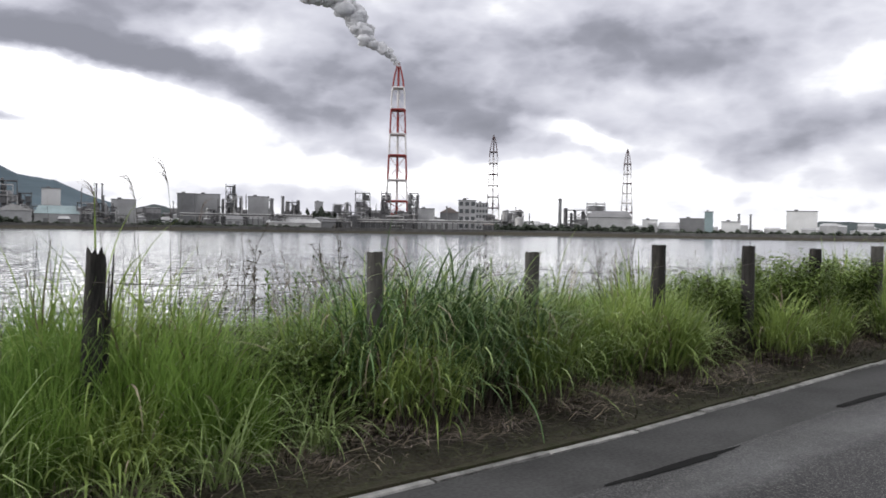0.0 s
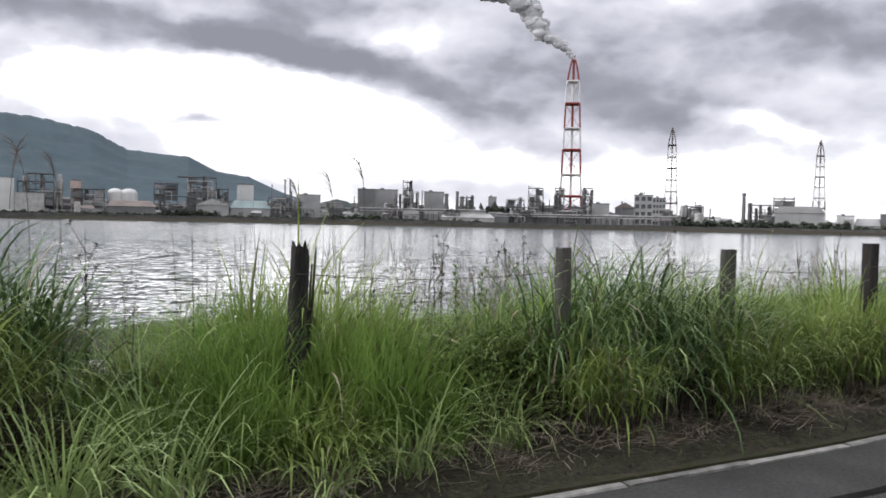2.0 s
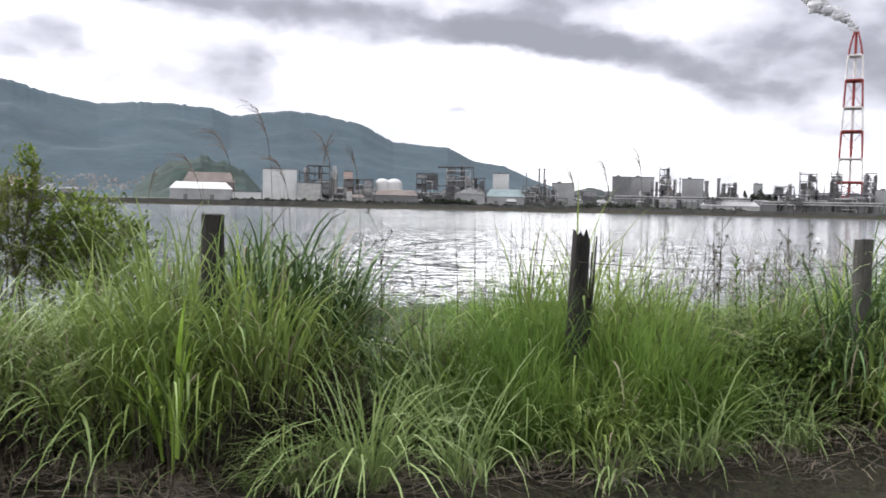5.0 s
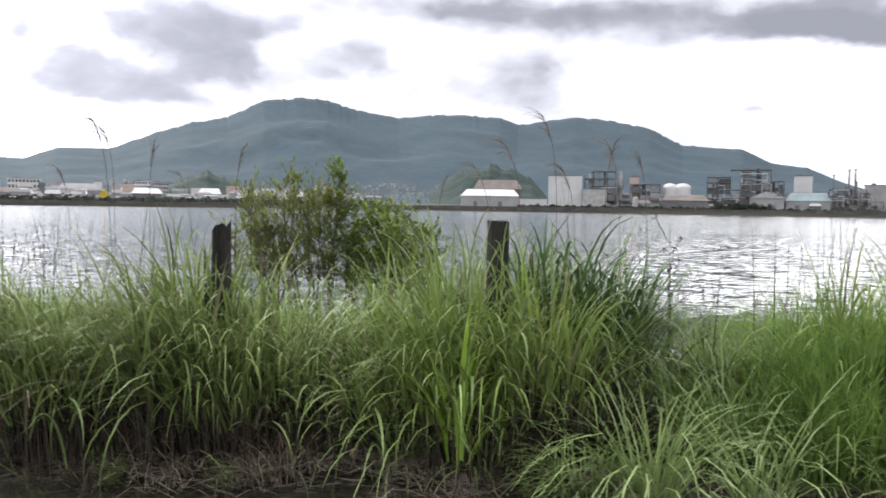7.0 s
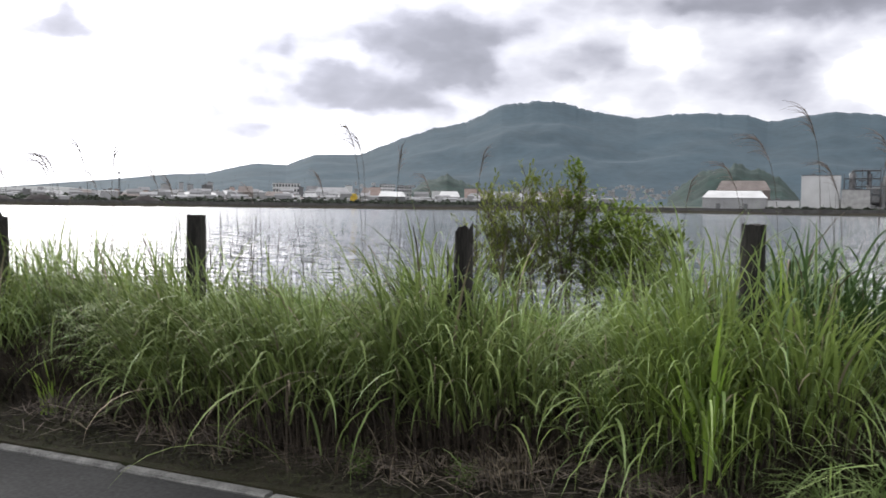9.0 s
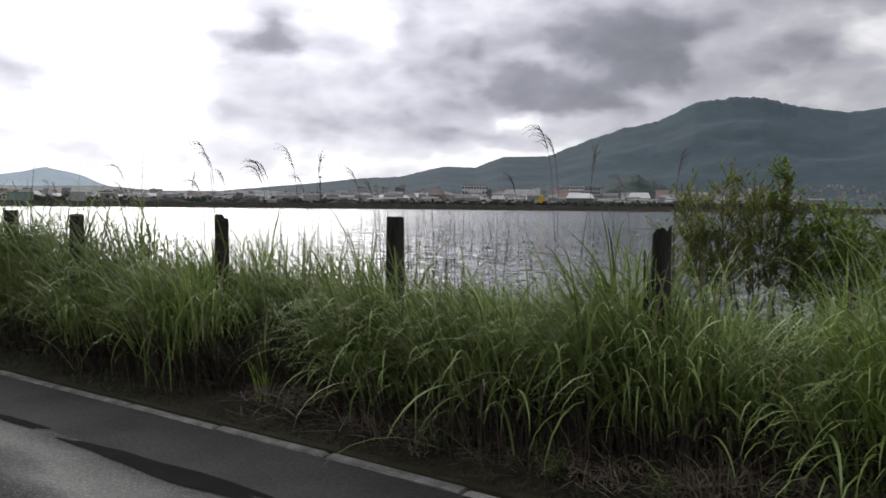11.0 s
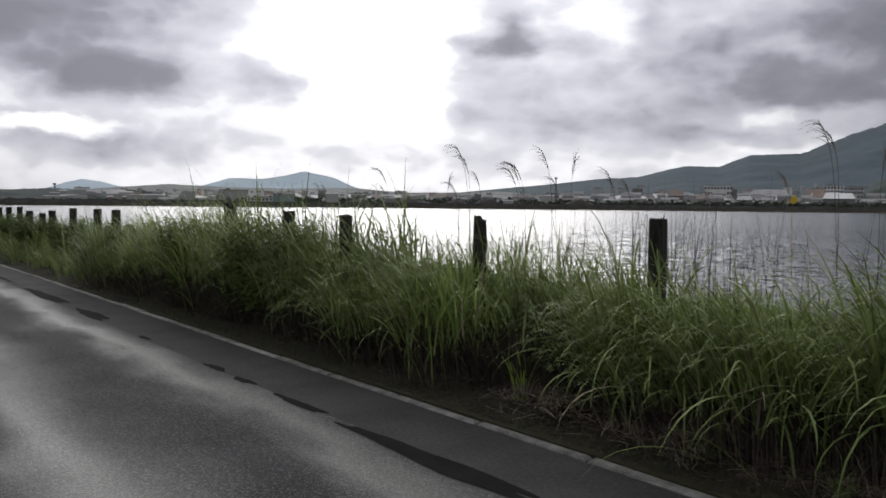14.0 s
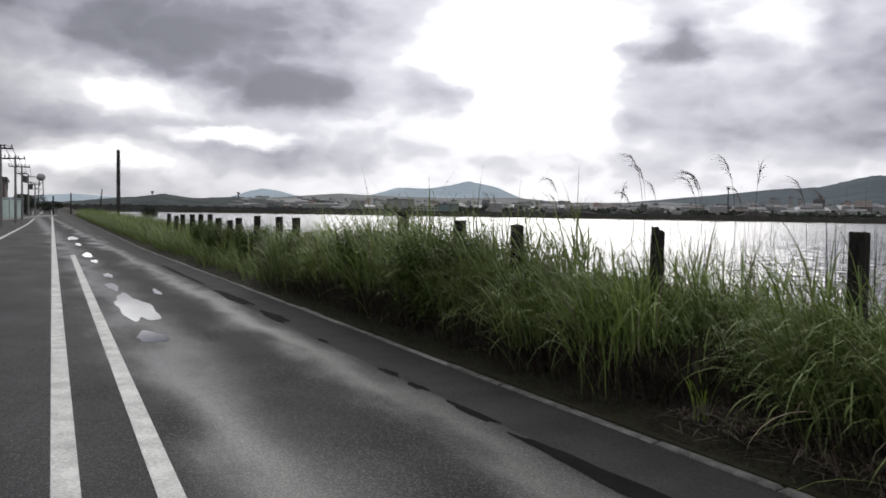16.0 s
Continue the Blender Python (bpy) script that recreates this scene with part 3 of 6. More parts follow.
def kerb_stones():
    """Flush kerb of narrow concrete blocks, each a little out of line."""
    rng = random.Random(4)
    run = thing("kerb", pose(0, 0, 0), "narrow pale concrete kerb, flush and broken in places", "kerb", kind="structure")
    shapes = []
    for k in range(6):
        bm = bmesh.new()
        box(bm, -0.49, 0.49, -0.039, 0.039, -0.15, 0.012)
        bmesh.ops.bevel(bm, geom=[e for e in bm.edges if all(v.co.z > 0 for v in e.verts)], offset=0.012, segments=1, affect="EDGES")
        for v in bm.verts:
            v.co += Vector((rng.uniform(-0.01, 0.005) * (1 if v.co.x > 0 else -1), rng.uniform(-0.012, 0.012), rng.uniform(-0.008, 0.002)))
        shapes.append(mesh_of("kerb_stone", bm, M_KERB))
    x = -150.0
    while x < 40:
        ob = new("kerb_stone", rng.choice(shapes))
        ob.parent = run
        slope = (kerb_y(x + 0.5) - kerb_y(x - 0.5))
        ob.matrix_basis = pose(x, kerb_y(x) + rng.uniform(-0.008, 0.008), rng.uniform(-0.006, 0.004), 0, 0, math.degrees(math.atan(slope)))
        x += 1.0


def puddle(x, y, lx, ly, turn, z, seed, label):
    rng = random.Random(seed)
    bm = bmesh.new()
    ring = []
    n = 36
    ph = [rng.uniform(0, 6.28) for _ in range(4)]
    for k in range(n):
        a = 2 * math.pi * k / n
        w = 1 + 0.10 * math.sin(2 * a + ph[0]) + 0.14 * math.sin(3 * a + ph[1]) + 0.09 * math.sin(5 * a + ph[2]) + 0.07 * math.sin(9 * a + ph[3])
        ring.append(bm.verts.new((lx * w * math.cos(a), ly * w * math.sin(a), 0)))
    bm.faces.new(ring)
    # gutter puddles get a painted dark reflection, the others mirror the sky
    ob = part("puddle", bm, M_DARK_REFLECTION if y > 3 else M_PUDDLE)
    ob.matrix_world = pose(x, y, z, 0, 0, turn)
    return tagged(ob, label, "puddle", group="puddles on the road")


for i, (x0, x1, y, ly) in enumerate([(-5.0, -3.05, 3.14, 0.085), (-6.05, -5.35, 3.16, 0.05), (-6.88, -6.5, 3.17, 0.045), (-7.55, -7.15, 3.19, 0.05), (-9.5, -9.2, 3.21, 0.04),
                                     (-12.3, -10.9, 3.26, 0.10), (-15.6, -12.9, 3.27, 0.10), (-22.5, -17.0, 3.29, 0.05), (4.3, 5.6, 3.17, 0.05), (7.6, 9.2, 3.36, 0.05)]):
    puddle((x0 + x1) / 2, y, (x1 - x0) / 2, ly, 0, 0.003, i, "narrow puddle along the gutter joint, its dark reflection painted on")
for i, (x, y, lx, ly) in enumerate([(-13.4, 1.63, 1.85, 0.23), (-10.3, 1.48, 0.42, 0.17), (-16.8, 1.62, 0.8, 0.1), (-19.5, 1.78, 0.6, 0.08), (-15.6, 2.25, 0.6, 0.05),
                                    (-27.5, 1.86, 1.2, 0.14), (-24.5, 1.85, 0.7, 0.08), (-41.5, 2.1, 2.2, 0.2), (-35, 2.0, 1.0, 0.1)]):
    puddle(x, y, lx, ly, -1.5, 0.0035, 20 + i, "shallow puddle mirroring the white sky")


# ---- far ridges ----
def ridge(name, table, dist, depth, material, label, category, rough=0.05, step=0.35, base=0.0, jag=0.02):
    """Hills whose crest follows the table of (degrees to the left, slope of sight)."""
    a0, a1 = table[0][0], table[-1][0]
    n = max(8, int((a1 - a0) / step))
    rows = 34
    verts, faces = [], []
    for i in range(n + 1):
        az = a0 + (a1 - a0) * i / n
        crest = up(lerp_table(table, az), dist) - base
        ragged = crest * jag * (noise.noise((az * 1.3, dist * 0.01, 2)) + 0.7 * noise.noise((az * 4.1, dist * 0.01, 5)))
        for j in range(rows + 4):
            s = min(1.0, j / rows)
            back = max(0, j - rows)
            d = dist - depth * (1 - s) + back * depth * 0.15
            z = (crest * s ** 1.25 + ragged * s ** 8) * (1 - 0.25 * back)
            z += crest * rough * math.sin(math.pi * s) * 2.2 * noise.fractal((math.sin(radians(az)) * d * 3.0 / depth, math.cos(radians(az)) * d * 3.0 / depth, dist * 0.001), 0.9, 2.0, 5)
            a = radians(az)
            verts.append((-math.sin(a) * d, math.cos(a) * d, base + z))
    w = rows + 4
    for i in range(n):
        for j in range(w - 1):
            faces.append((i * w + j, i * w + j + 1, (i + 1) * w + j + 1, (i + 1) * w + j))
    ob = sheet(name, verts, faces, material)
    return tagged(ob, label, category, kind="structure")


MAIN = [(-23.3, 0.0058), (-20.4, 0.0174), (-18.1, 0.0289), (-15.8, 0.0463), (-13.7, 0.0521), (-11.9, 0.0675), (-9.8, 0.0700), (-8.2, 0.0724), (-6.0, 0.0924), (-3.8, 0.1004),
        (-1.2, 0.1057), (0.8, 0.1004), (2.6, 0.0965), (3.8, 0.1042), (6.1, 0.1071), (8.2, 0.1071), (10.7, 0.1023), (13.8, 0.1119), (15.7, 0.1219), (17.5, 0.1230), (19.7, 0.1183),
        (22.1, 0.0979), (24.6, 0.0888), (27.1, 0.0733), (29.3, 0.0579), (32.4, 0.0565), (34.2, 0.0439), (36.4, 0.0449), (39.3, 0.0323), (41.9, 0.0299), (45.0, 0.0236), (48.2, 0.0183), (53.1, 0.0097)]
ridge("mountain", MAIN, 4300, 1900, M_HAZED_FOREST, "broad forested mountain tinted haze blue, under low cloud", "mountain", rough=0.038, step=0.12, jag=0.020)
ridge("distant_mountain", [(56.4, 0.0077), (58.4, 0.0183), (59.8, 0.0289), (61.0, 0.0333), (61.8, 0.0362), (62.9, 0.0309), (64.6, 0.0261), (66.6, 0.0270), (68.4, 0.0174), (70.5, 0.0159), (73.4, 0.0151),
      (74.5, 0.0203), (75.6, 0.0230), (76.5, 0.0193), (78.2, 0.0097), (83.0, 0.0058), (85.0, 0.0097), (87.1, 0.0125), (88.9, 0.0106), (91.8, 0.0058)], 4700, 700, M_HAZE_MTN, "distant peaks coloured pale blue for haze", "mountain", rough=0.03)
ridge("town_ridge", [(45.3, 0.0097), (47.3, 0.0130), (48.7, 0.0145), (51.1, 0.0130), (55.0, 0.0121), (58.4, 0.0169), (62.7, 0.0154), (66.6, 0.0159), (70.5, 0.0188), (74.3, 0.0135), (78.2, 0.0077)], 2300, 1100, M_TOWN,
      "low grey-green slope with a scattered town", "hill", rough=0.05)
ridge("wooded_ridge", [(65.5, -0.004), (67.4, -0.001), (69.7, 0.0035), (71.6, 0.0060), (73.4, 0.0075), (75.4, 0.0108), (77.3, 0.0122), (78.5, 0.0111), (79.9, 0.0100), (80.9, 0.0122), (81.6, 0.0139), (82.3, 0.0136),
      (83.6, 0.0112), (85.0, 0.0082), (86.3, 0.0062), (87.7, 0.0035), (90.0, 0.0010), (93.0, 0.0010)], 880, 225, M_HILL, "dark wooded ridge along the far shore", "hill", rough=0.12, step=0.08, base=-4.0, jag=0.07)
ridge("green_hill", [(0.5, 0.0097), (1.6, 0.0328), (3.1, 0.0444), (4.4, 0.0483), (6.1, 0.0434), (7.5, 0.0289), (8.6, 0.0116)], 1700, 400, M_KNOLL, "dark green wooded knoll behind the sheds", "hill", rough=0.16, step=0.08, jag=0.11)
ridge("green_hill", [(20.6, 0.0097), (21.7, 0.0251), (23.3, 0.0347), (24.6, 0.0299), (26.2, 0.0116)], 1700, 400, M_KNOLL, "dark green wooded knoll by the housing blocks", "hill", rough=0.16, step=0.08, jag=0.11)
ridge("green_hill", [(-23.5, 0.0097), (-22.3, 0.0212), (-21.6, 0.0236), (-20.6, 0.0193), (-19.8, 0.0097)], 1200, 250, M_HILL, "rounded wooded hill behind the works", "hill", rough=0.08, step=0.12)
ridge("green_hill", [(-70.7, 0.0097), (-68.8, 0.0130), (-66.8, 0.0145), (-64.9, 0.0150), (-63.4, 0.0058)], 900, 200, M_HILL, "low wooded headland", "hill", rough=0.1, step=0.12)
# ---- far shore: quay, works, sheds, masts ----
LAND = 1.2


def quay():
    """Stone-faced quay that follows the far shore."""
    verts, faces = [], []
    n = 260
    for i in range(n + 1):
        az = radians(-80 + 172 * i / n)
        wob = 3.0 * noise.noise((i * 0.13, 0.5, 0))
        top = LAND + 0.3 + 0.5 * noise.noise((i * 0.4, 2, 0))
        for d, z in ((SHORE - 4 + wob, -4.0), (SHORE - 2.5 + wob, top), (SHORE + 9, top), (SHORE + 9, -4.0)):
            verts.append((-math.sin(az) * d, math.cos(az) * d, z))
    for i in range(n):
        for j in range(4):
            faces.append((4 * i + j, 4 * i + (j + 1) % 4, 4 * i + 4 + (j + 1) % 4, 4 * i + 4 + j))
    tagged(sheet("quay", verts, faces, M_QUAY, smooth=False), "dark stone quay wall along the far shore", "quay", kind="structure")


quay()


def land_sheet():
    verts, faces = [], []
    n = 120
    for i in range(n + 1):
        az = radians(-85 + 180 * i / n)
        for d in (SHORE + 5, 900, 1400, 2200, 3200):
            verts.append((-math.sin(az) * d, math.cos(az) * d, LAND + (0.0 if d < 900 else 1.5)))
    for i in range(n):
        for j in range(4):
            faces.append((5 * i + j, 5 * i + j + 1, 5 * i + 6 + j, 5 * i + 5 + j))
    tagged(sheet("far_land", verts, faces, M_FARLAND), "flat industrial land across the water", "ground", kind="structure")


land_sheet()


def block(name, az, deg, el, dist, material, label, category="industrial building", depth=18, windows=None, roof=M_DGREY, group="", base=LAND):
    """A flat-roofed building: walls, parapet roof and, where they can be told apart, windows."""
    w, h = wide(deg, dist) / 2, up(el, dist) - base
    ob = thing(name, far(az, dist, base), label, category, group)
    bm = box(bmesh.new(), -w, w, 0, depth, -1, h)
    part("wall", bm, material, ob)
    for k in range(1, int(h // 4)):
        part("cladding_joint", box(bmesh.new(), -w - 0.06, w + 0.06, -0.06, 0.02, k * 4 - 0.1, k * 4 + 0.1), material, ob)
    bm = box(bmesh.new(), -w - 0.3, w + 0.3, -0.3, depth + 0.3, h, h + 0.5)
    box(bm, -w * 0.5, -w * 0.5 + min(3, w * 0.4), 2, 5, h + 0.5, h + 1.6)
    part("roof", bm, roof, ob)
    if windows:
        cols, rows = windows
        ww, wh = 2 * w / cols, h / rows
        me = mesh_of("window", box(bmesh.new(), -ww * 0.32, ww * 0.32, -0.12, 0.1, -wh * 0.27, wh * 0.27), M_GLASSY)
        for i in range(cols):
            for j in range(rows):
                o = new("window", me)
                o.parent = ob
                o.matrix_basis = pose(-w + ww * (i + 0.5), 0, wh * (j + 0.55))
    return ob


def gable_shed(name, az, deg, el, dist, material, roof, label, rise=0.35, along=True, depth=24, base=LAND, category="shed"):
    """A pitched-roof shed; along: the ridge runs across the view."""
    w, h = wide(deg, dist) / 2, up(el, dist) - base
    eave = h * (1 - rise)
    ob = thing(name, far(az, dist, base), label, category)
    part("wall", box(bmesh.new(), -w, w, 0, depth, -1, eave), material, ob)
    bm = bmesh.new()
    if along:
        pts = [(-w - 0.5, -0.6, eave), (w + 0.5, -0.6, eave), (w + 0.5, depth + 0.6, eave), (-w - 0.5, depth + 0.6, eave), (-w * 0.82, depth / 2, h), (w * 0.82, depth / 2, h)]
        idx = [(0, 1, 5, 4), (2, 3, 4, 5), (1, 2, 5), (3, 0, 4), (3, 2, 1, 0)]
    else:
        pts = [(-w - 0.5, -0.6, eave), (w + 0.5, -0.6, eave), (w + 0.5, depth, eave), (-w - 0.5, depth, eave), (0, -0.6, h), (0, depth, h)]
        idx = [(0, 1, 4), (1, 2, 5, 4), (2, 3, 5), (3, 0, 4, 5), (3, 2, 1, 0)]
    vs = [bm.verts.new(p) for p in pts]
    for f in idx:
        bm.faces.new([vs[i] for i in f])
    part("roof", bm, roof, ob)
    me = mesh_of("door", box(bmesh.new(), -1.6, 1.6, -0.12, 0.1, 0, min(4.0, eave * 0.75)), M_DGREY)
    for k in (-0.5, 0.35):
        o = new("door", me)
        o.parent = ob
        o.matrix_basis = pose(w * k, 0, 0)
    return ob


def plant(name, az, deg, el, dist, label, seed, base=LAND, floors=4, depth=14, vessels=3, pipes=4, infill=0.35):
    """Open steel process structure with decks, vessels and pipework."""
    rng = random.Random(seed)
    w, h = wide(deg, dist) / 2, up(el, dist) - base
    ob = thing(name, far(az, dist, base), label, "process plant")
    bays = max(2, int(2 * w / 6))
    xs = [-w + 2 * w * i / bays for i in range(bays + 1)]
    for y in (0, depth):
        for i, x in enumerate(xs):
            top = h * rng.uniform(0.72, 1.0)
            part("column", box(bmesh.new(), x - 0.3, x + 0.3, y - 0.3, y + 0.3, -1, top), M_STEEL, ob)
        
    for f in range(1, floors + 1):
        z = h * 0.92 * f / floors
        a, b = sorted((rng.randint(0, max(0, bays // 3)), bays - rng.randint(0, max(0, bays // 3))))
        bm = box(bmesh.new(), xs[a], xs[max(b, a + 1)], -0.5, depth, z - 0.25, z + 0.25)
        for i in range(a, max(b, a + 1)):       # handrail and bracing
            rod(bm, (xs[i], 0, z - h / floors), (xs[i + 1], 0, z), 0.12, n=4)
        box(bm, xs[a], xs[max(b, a + 1)], -0.55, -0.45, z + 1.0, z + 1.15)
        part("deck", bm, M_STEEL, ob)
        for i in range(a, max(b, a + 1)):
            if rng.random() < infill:
                m_ = rng.choice((M_STEEL, M_DGREY, M_GREY, M_STEEL))
                part("equipment", box(bmesh.new(), xs[i] + 0.6, xs[i + 1] - 0.6, 1, depth - 1, z - h / floors + 0.3, z - 0.4 - rng.uniform(0, 0.3) * h / floors), m_, ob)
    for k in range(vessels):
        x, r = rng.uniform(-w * 0.9, w * 0.9), rng.uniform(0.9, 1.9)
        z0, z1 = rng.uniform(0, 0.3) * h, rng.uniform(0.6, 1.0) * h
        bm = rod(bmesh.new(), (x, depth * 0.3, z0), (x, depth * 0.3, z1), r, n=12)
        dome(bm, x, depth * 0.3, z1, r, r, r * 0.7)
        part("vessel", bm, rng.choice((M_PIPE, M_GREY, M_STEEL)), ob)
    for k in range(pipes):
        z, x0 = rng.uniform(0.1, 0.95) * h, rng.uniform(-w, 0)
        x1 = rng.uniform(0, w)
        bm = rod(bmesh.new(), (x0, -0.9, z), (x1, -0.9, z), rng.uniform(0.2, 0.45), n=8)
        rod(bm, (x1, -0.9, z), (x1, -0.9, max(0, z - rng.uniform(0.2, 0.5) * h)), 0.3, n=8)
        part("pipe", bm, rng.choice((M_PIPE, M_STEEL, M_PIPE)), ob)
    return ob


def stack(name, az, el, dist, r, material, label, base=LAND, band=None, flare=False):
    h = up(el, dist) - base
    ob = thing(name, far(az, dist, base), label, "chimney", group="stacks of the works")
    bm = rod(bmesh.new(), (0, 0, -1), (0, 0, h), r * 1.15, r * 0.9, n=14)
    part("shaft", bm, material, ob, smooth=False)
    bm = rod(bmesh.new(), (0, 0, h - r * 1.2), (0, 0, h + 0.2), r * (1.8 if flare else 1.15), r * (1.5 if flare else 1.1), n=14)
    part("cap", bm, band or material, ob)
    return ob


def lattice_stack(name, az, el, dist, base_w, top_w, bands, label, levels, flues=1):
    """A flue carried by four splayed legs with ring platforms, painted in bands."""
    h = up(el, dist) - LAND
    ob = thing(name, far(az, dist, LAND), label, "chimney", group="tall lattice chimneys")
    half = lambda s: (base_w * (1 - s) ** 1.15 + top_w * (1 - (1 - s) ** 1.15)) / 2 if s < 0.86 else top_w / 2 * (1 - 0.75 * ((s - 0.86) / 0.14) ** 1.5)
    r = base_w * 0.044
    edges = [0.0] + [b for b, _ in bands]
    for i, (s1, material) in enumerate(bands):
        s0 = edges[i]
        for sx, sy in ((-1, -1), (1, -1), (1, 1), (-1, 1)):
            bm = bmesh.new()
            n = 4
            for k in range(n):
                u0, u1 = s0 + (s1 - s0) * k / n, s0 + (s1 - s0) * (k + 1) / n
                rod(bm, (sx * half(u0), sy * half(u0), u0 * h), (sx * half(u1), sy * half(u1), u1 * h), r * (1 - 0.3 * u0), n=7)
            part("leg", bm, material, ob)
        bm = bmesh.new()
        for k in range(flues):
            rod(bm, ((k - (flues - 1) / 2) * r * 3, 0, s0 * h), ((k - (flues - 1) / 2) * r * 3, 0, s1 * h + (2 if i == len(bands) - 1 else 0)), r * 1.25, n=10)
        part("flue", bm, material, ob)
    for s in levels:
        material = next(m for b, m in bands if s <= b)
        bm = bmesh.new()
        w = half(s)
        for a, b in (((-1, -1), (1, -1)), ((1, -1), (1, 1)), ((1, 1), (-1, 1)), ((-1, 1), (-1, -1))):
            rod(bm, (a[0] * w, a[1] * w, s * h), (b[0] * w, b[1] * w, s * h), r * 0.95, n=6)
        box(bm, -w * 0.9, w * 0.9, -w * 0.9, w * 0.9, s * h - 0.12, s * h + 0.12)
        part("platform", bm, material, ob)
    for s0, s1 in zip((0.0, *levels), levels):      # diagonal braces between the platforms
        material = next(m for b, m in bands if (s0 + s1) / 2 <= b)
        for sy in (-1, 1):
            for sx in (-1, 1):
                part("brace", rod(bmesh.new(), (-sx * half(s0), sy * half(s0), s0 * h), (sx * half(s1), sy * half(s1), s1 * h), r * 0.16, n=5), material, ob)
    return ob


R_, W_, D_ = M_RED, M_MASTW, M_MASTD
lattice_stack("lattice_chimney", -37.47, 0.1928, 760, 20.5, 10.0,
              [(0.17, R_), (0.30, W_), (0.45, R_), (0.58, W_), (0.73, R_), (0.865, W_), (1.0, R_)],
              "tall red and white lattice chimney of the works, smoking", (0.09, 0.17, 0.30, 0.45, 0.58, 0.73, 0.865))
lattice_stack("lattice_chimney", -44.03, 0.1104, 800, 13.0, 6.0, [(0.10, D_), (0.22, W_), (0.30, D_), (0.50, W_), (0.62, D_), (0.78, W_), (1.0, D_)],
              "slim dark and white lattice chimney", (0.12, 0.24, 0.36, 0.48, 0.60, 0.72, 0.84))
lattice_stack("lattice_chimney", -53.0, 0.0944, 860, 12.5, 5.5, [(0.10, D_), (0.22, W_), (0.32, D_), (0.48, W_), (0.60, D_), (0.76, W_), (1.0, D_)],
              "slim dark and white lattice chimney beyond a shed", (0.12, 0.24, 0.36, 0.48, 0.60, 0.72, 0.84))


def smoke_plume():
    """Billowing smoke from the tall chimney, drifting to the left as seen across the water."""
    rng = random.Random(9)
    h = up(0.1928, 760)
    pts = [(0, 0), (-3, 5), (-8, 10), (-15, 14), (-23, 18), (-29, 25), (-33, 34), (-36, 43), (-43, 51), (-53, 56), (-68, 60), (-84, 65)]
    ball = bmesh.new()
    bmesh.ops.create_icosphere(ball, subdivisions=3, radius=1)
    bv = [v.co.copy() for v in ball.verts]
    bf = [[v.index for v in f.verts] for f in ball.faces]
    ball.free()
    verts, faces = [], []
    for i in range(170):
        u = rng.random() ** 0.8 * (len(pts) - 1.01)
        k = int(u)
        (x0, z0), (x1, z1) = pts[k], pts[k + 1]
        size = 1.6 + 0.85 * u
        c = Vector((x0 + (x1 - x0) * (u - k) + rng.gauss(0, 0.42) * size, rng.gauss(0, 0.5) * size, z0 + (z1 - z0) * (u - k) + rng.gauss(0, 0.4) * size))
        r = size * rng.uniform(0.4, 0.85)
        n0 = len(verts)
        for q in bv:
            w = 1 + 0.3 * noise.fractal((c + q * r) * (0.5 / max(0.6, r * 0.4)), 0.8, 2.0, 3)
            verts.append(c + Vector((q.x * 1.2, q.y, q.z * 0.85)) * r * w)
        faces += [[n0 + a for a in f] for f in bf]
    ob = sheet("smoke_plume", verts, faces, M_SMOKE)
    ob.matrix_world = far(-37.47, 760, h)
    tagged(ob, "grey billowing smoke drifting from the tall chimney", "smoke", kind="stuff")


smoke_plume()

# the works on the right-hand shore
block("silo_block", -23.59, 1.12, 0.0361, 690, M_DGREY, "dark ribbed silo block at the end of the works", depth=14)
block("factory_block", -24.95, 1.60, 0.0359, 700, M_GREY, "large plain grey factory block", depth=30)
plant("process_tower", -26.51, 1.82, 0.0397, 688, "dark steel process tower with vessels and pipes", 3, floors=5, vessels=4, infill=0.7)
plant("hopper_tower", -26.40, 0.60, 0.0500, 694, "slim steel tower carrying a dark hopper", 5, floors=6, vessels=2, infill=0.5, depth=7)
block("factory_block", -28.21, 1.36, 0.0345, 700, M_GREY, "grey factory block behind steel pipework", depth=24)
stack("silo", -29.07, 0.0328, 690, 1.7, M_DGREY, "dark narrow silo on a frame")
stack("stack", -29.81, 0.0357, 690, 1.3, M_DGREY, "short thick dark stack above the works")
plant("process_tower", -30.46, 0.93, 0.0313, 690, "low cluster of steel process units", 8, floors=3, vessels=4, infill=0.6)
gable_shed("warehouse", -30.54, 3.64, 0.0105, 664, M_PIPE, M_GREY, "long low pale warehouse on the quay", rise=0.5, depth=16)
block("control_house", -32.21, 0.56, 0.0299, 720, M_GREY, "small grey penthouse above trees", depth=8)
plant("process_tower", -33.76, 1.20, 0.0297, 690, "open steel pipe structure", 12, floors=3, vessels=2, pipes=6, infill=0.3)
plant("hopper_house", -35.22, 1.72, 0.0302, 690, "dark steel structure below a cage hopper", 13, floors=3, vessels=3, pipes=5, infill=0.8)
plant("hopper_tower", -35.15, 1.00, 0.0452, 696, "dark cage hopper high on a steel frame", 14, floors=5, vessels=1, pipes=3, infill=0.75, depth=8)
plant("process_tower", -36.75, 0.62, 0.0455, 700, "dark steel tower beside the tall chimney", 15, floors=5, vessels=2, infill=0.8, depth=8)
plant("process_tower", -38.63, 0.68, 0.0462, 700, "dark narrow steel tower with vessels", 16, floors=6, vessels=3, infill=0.8, depth=8)
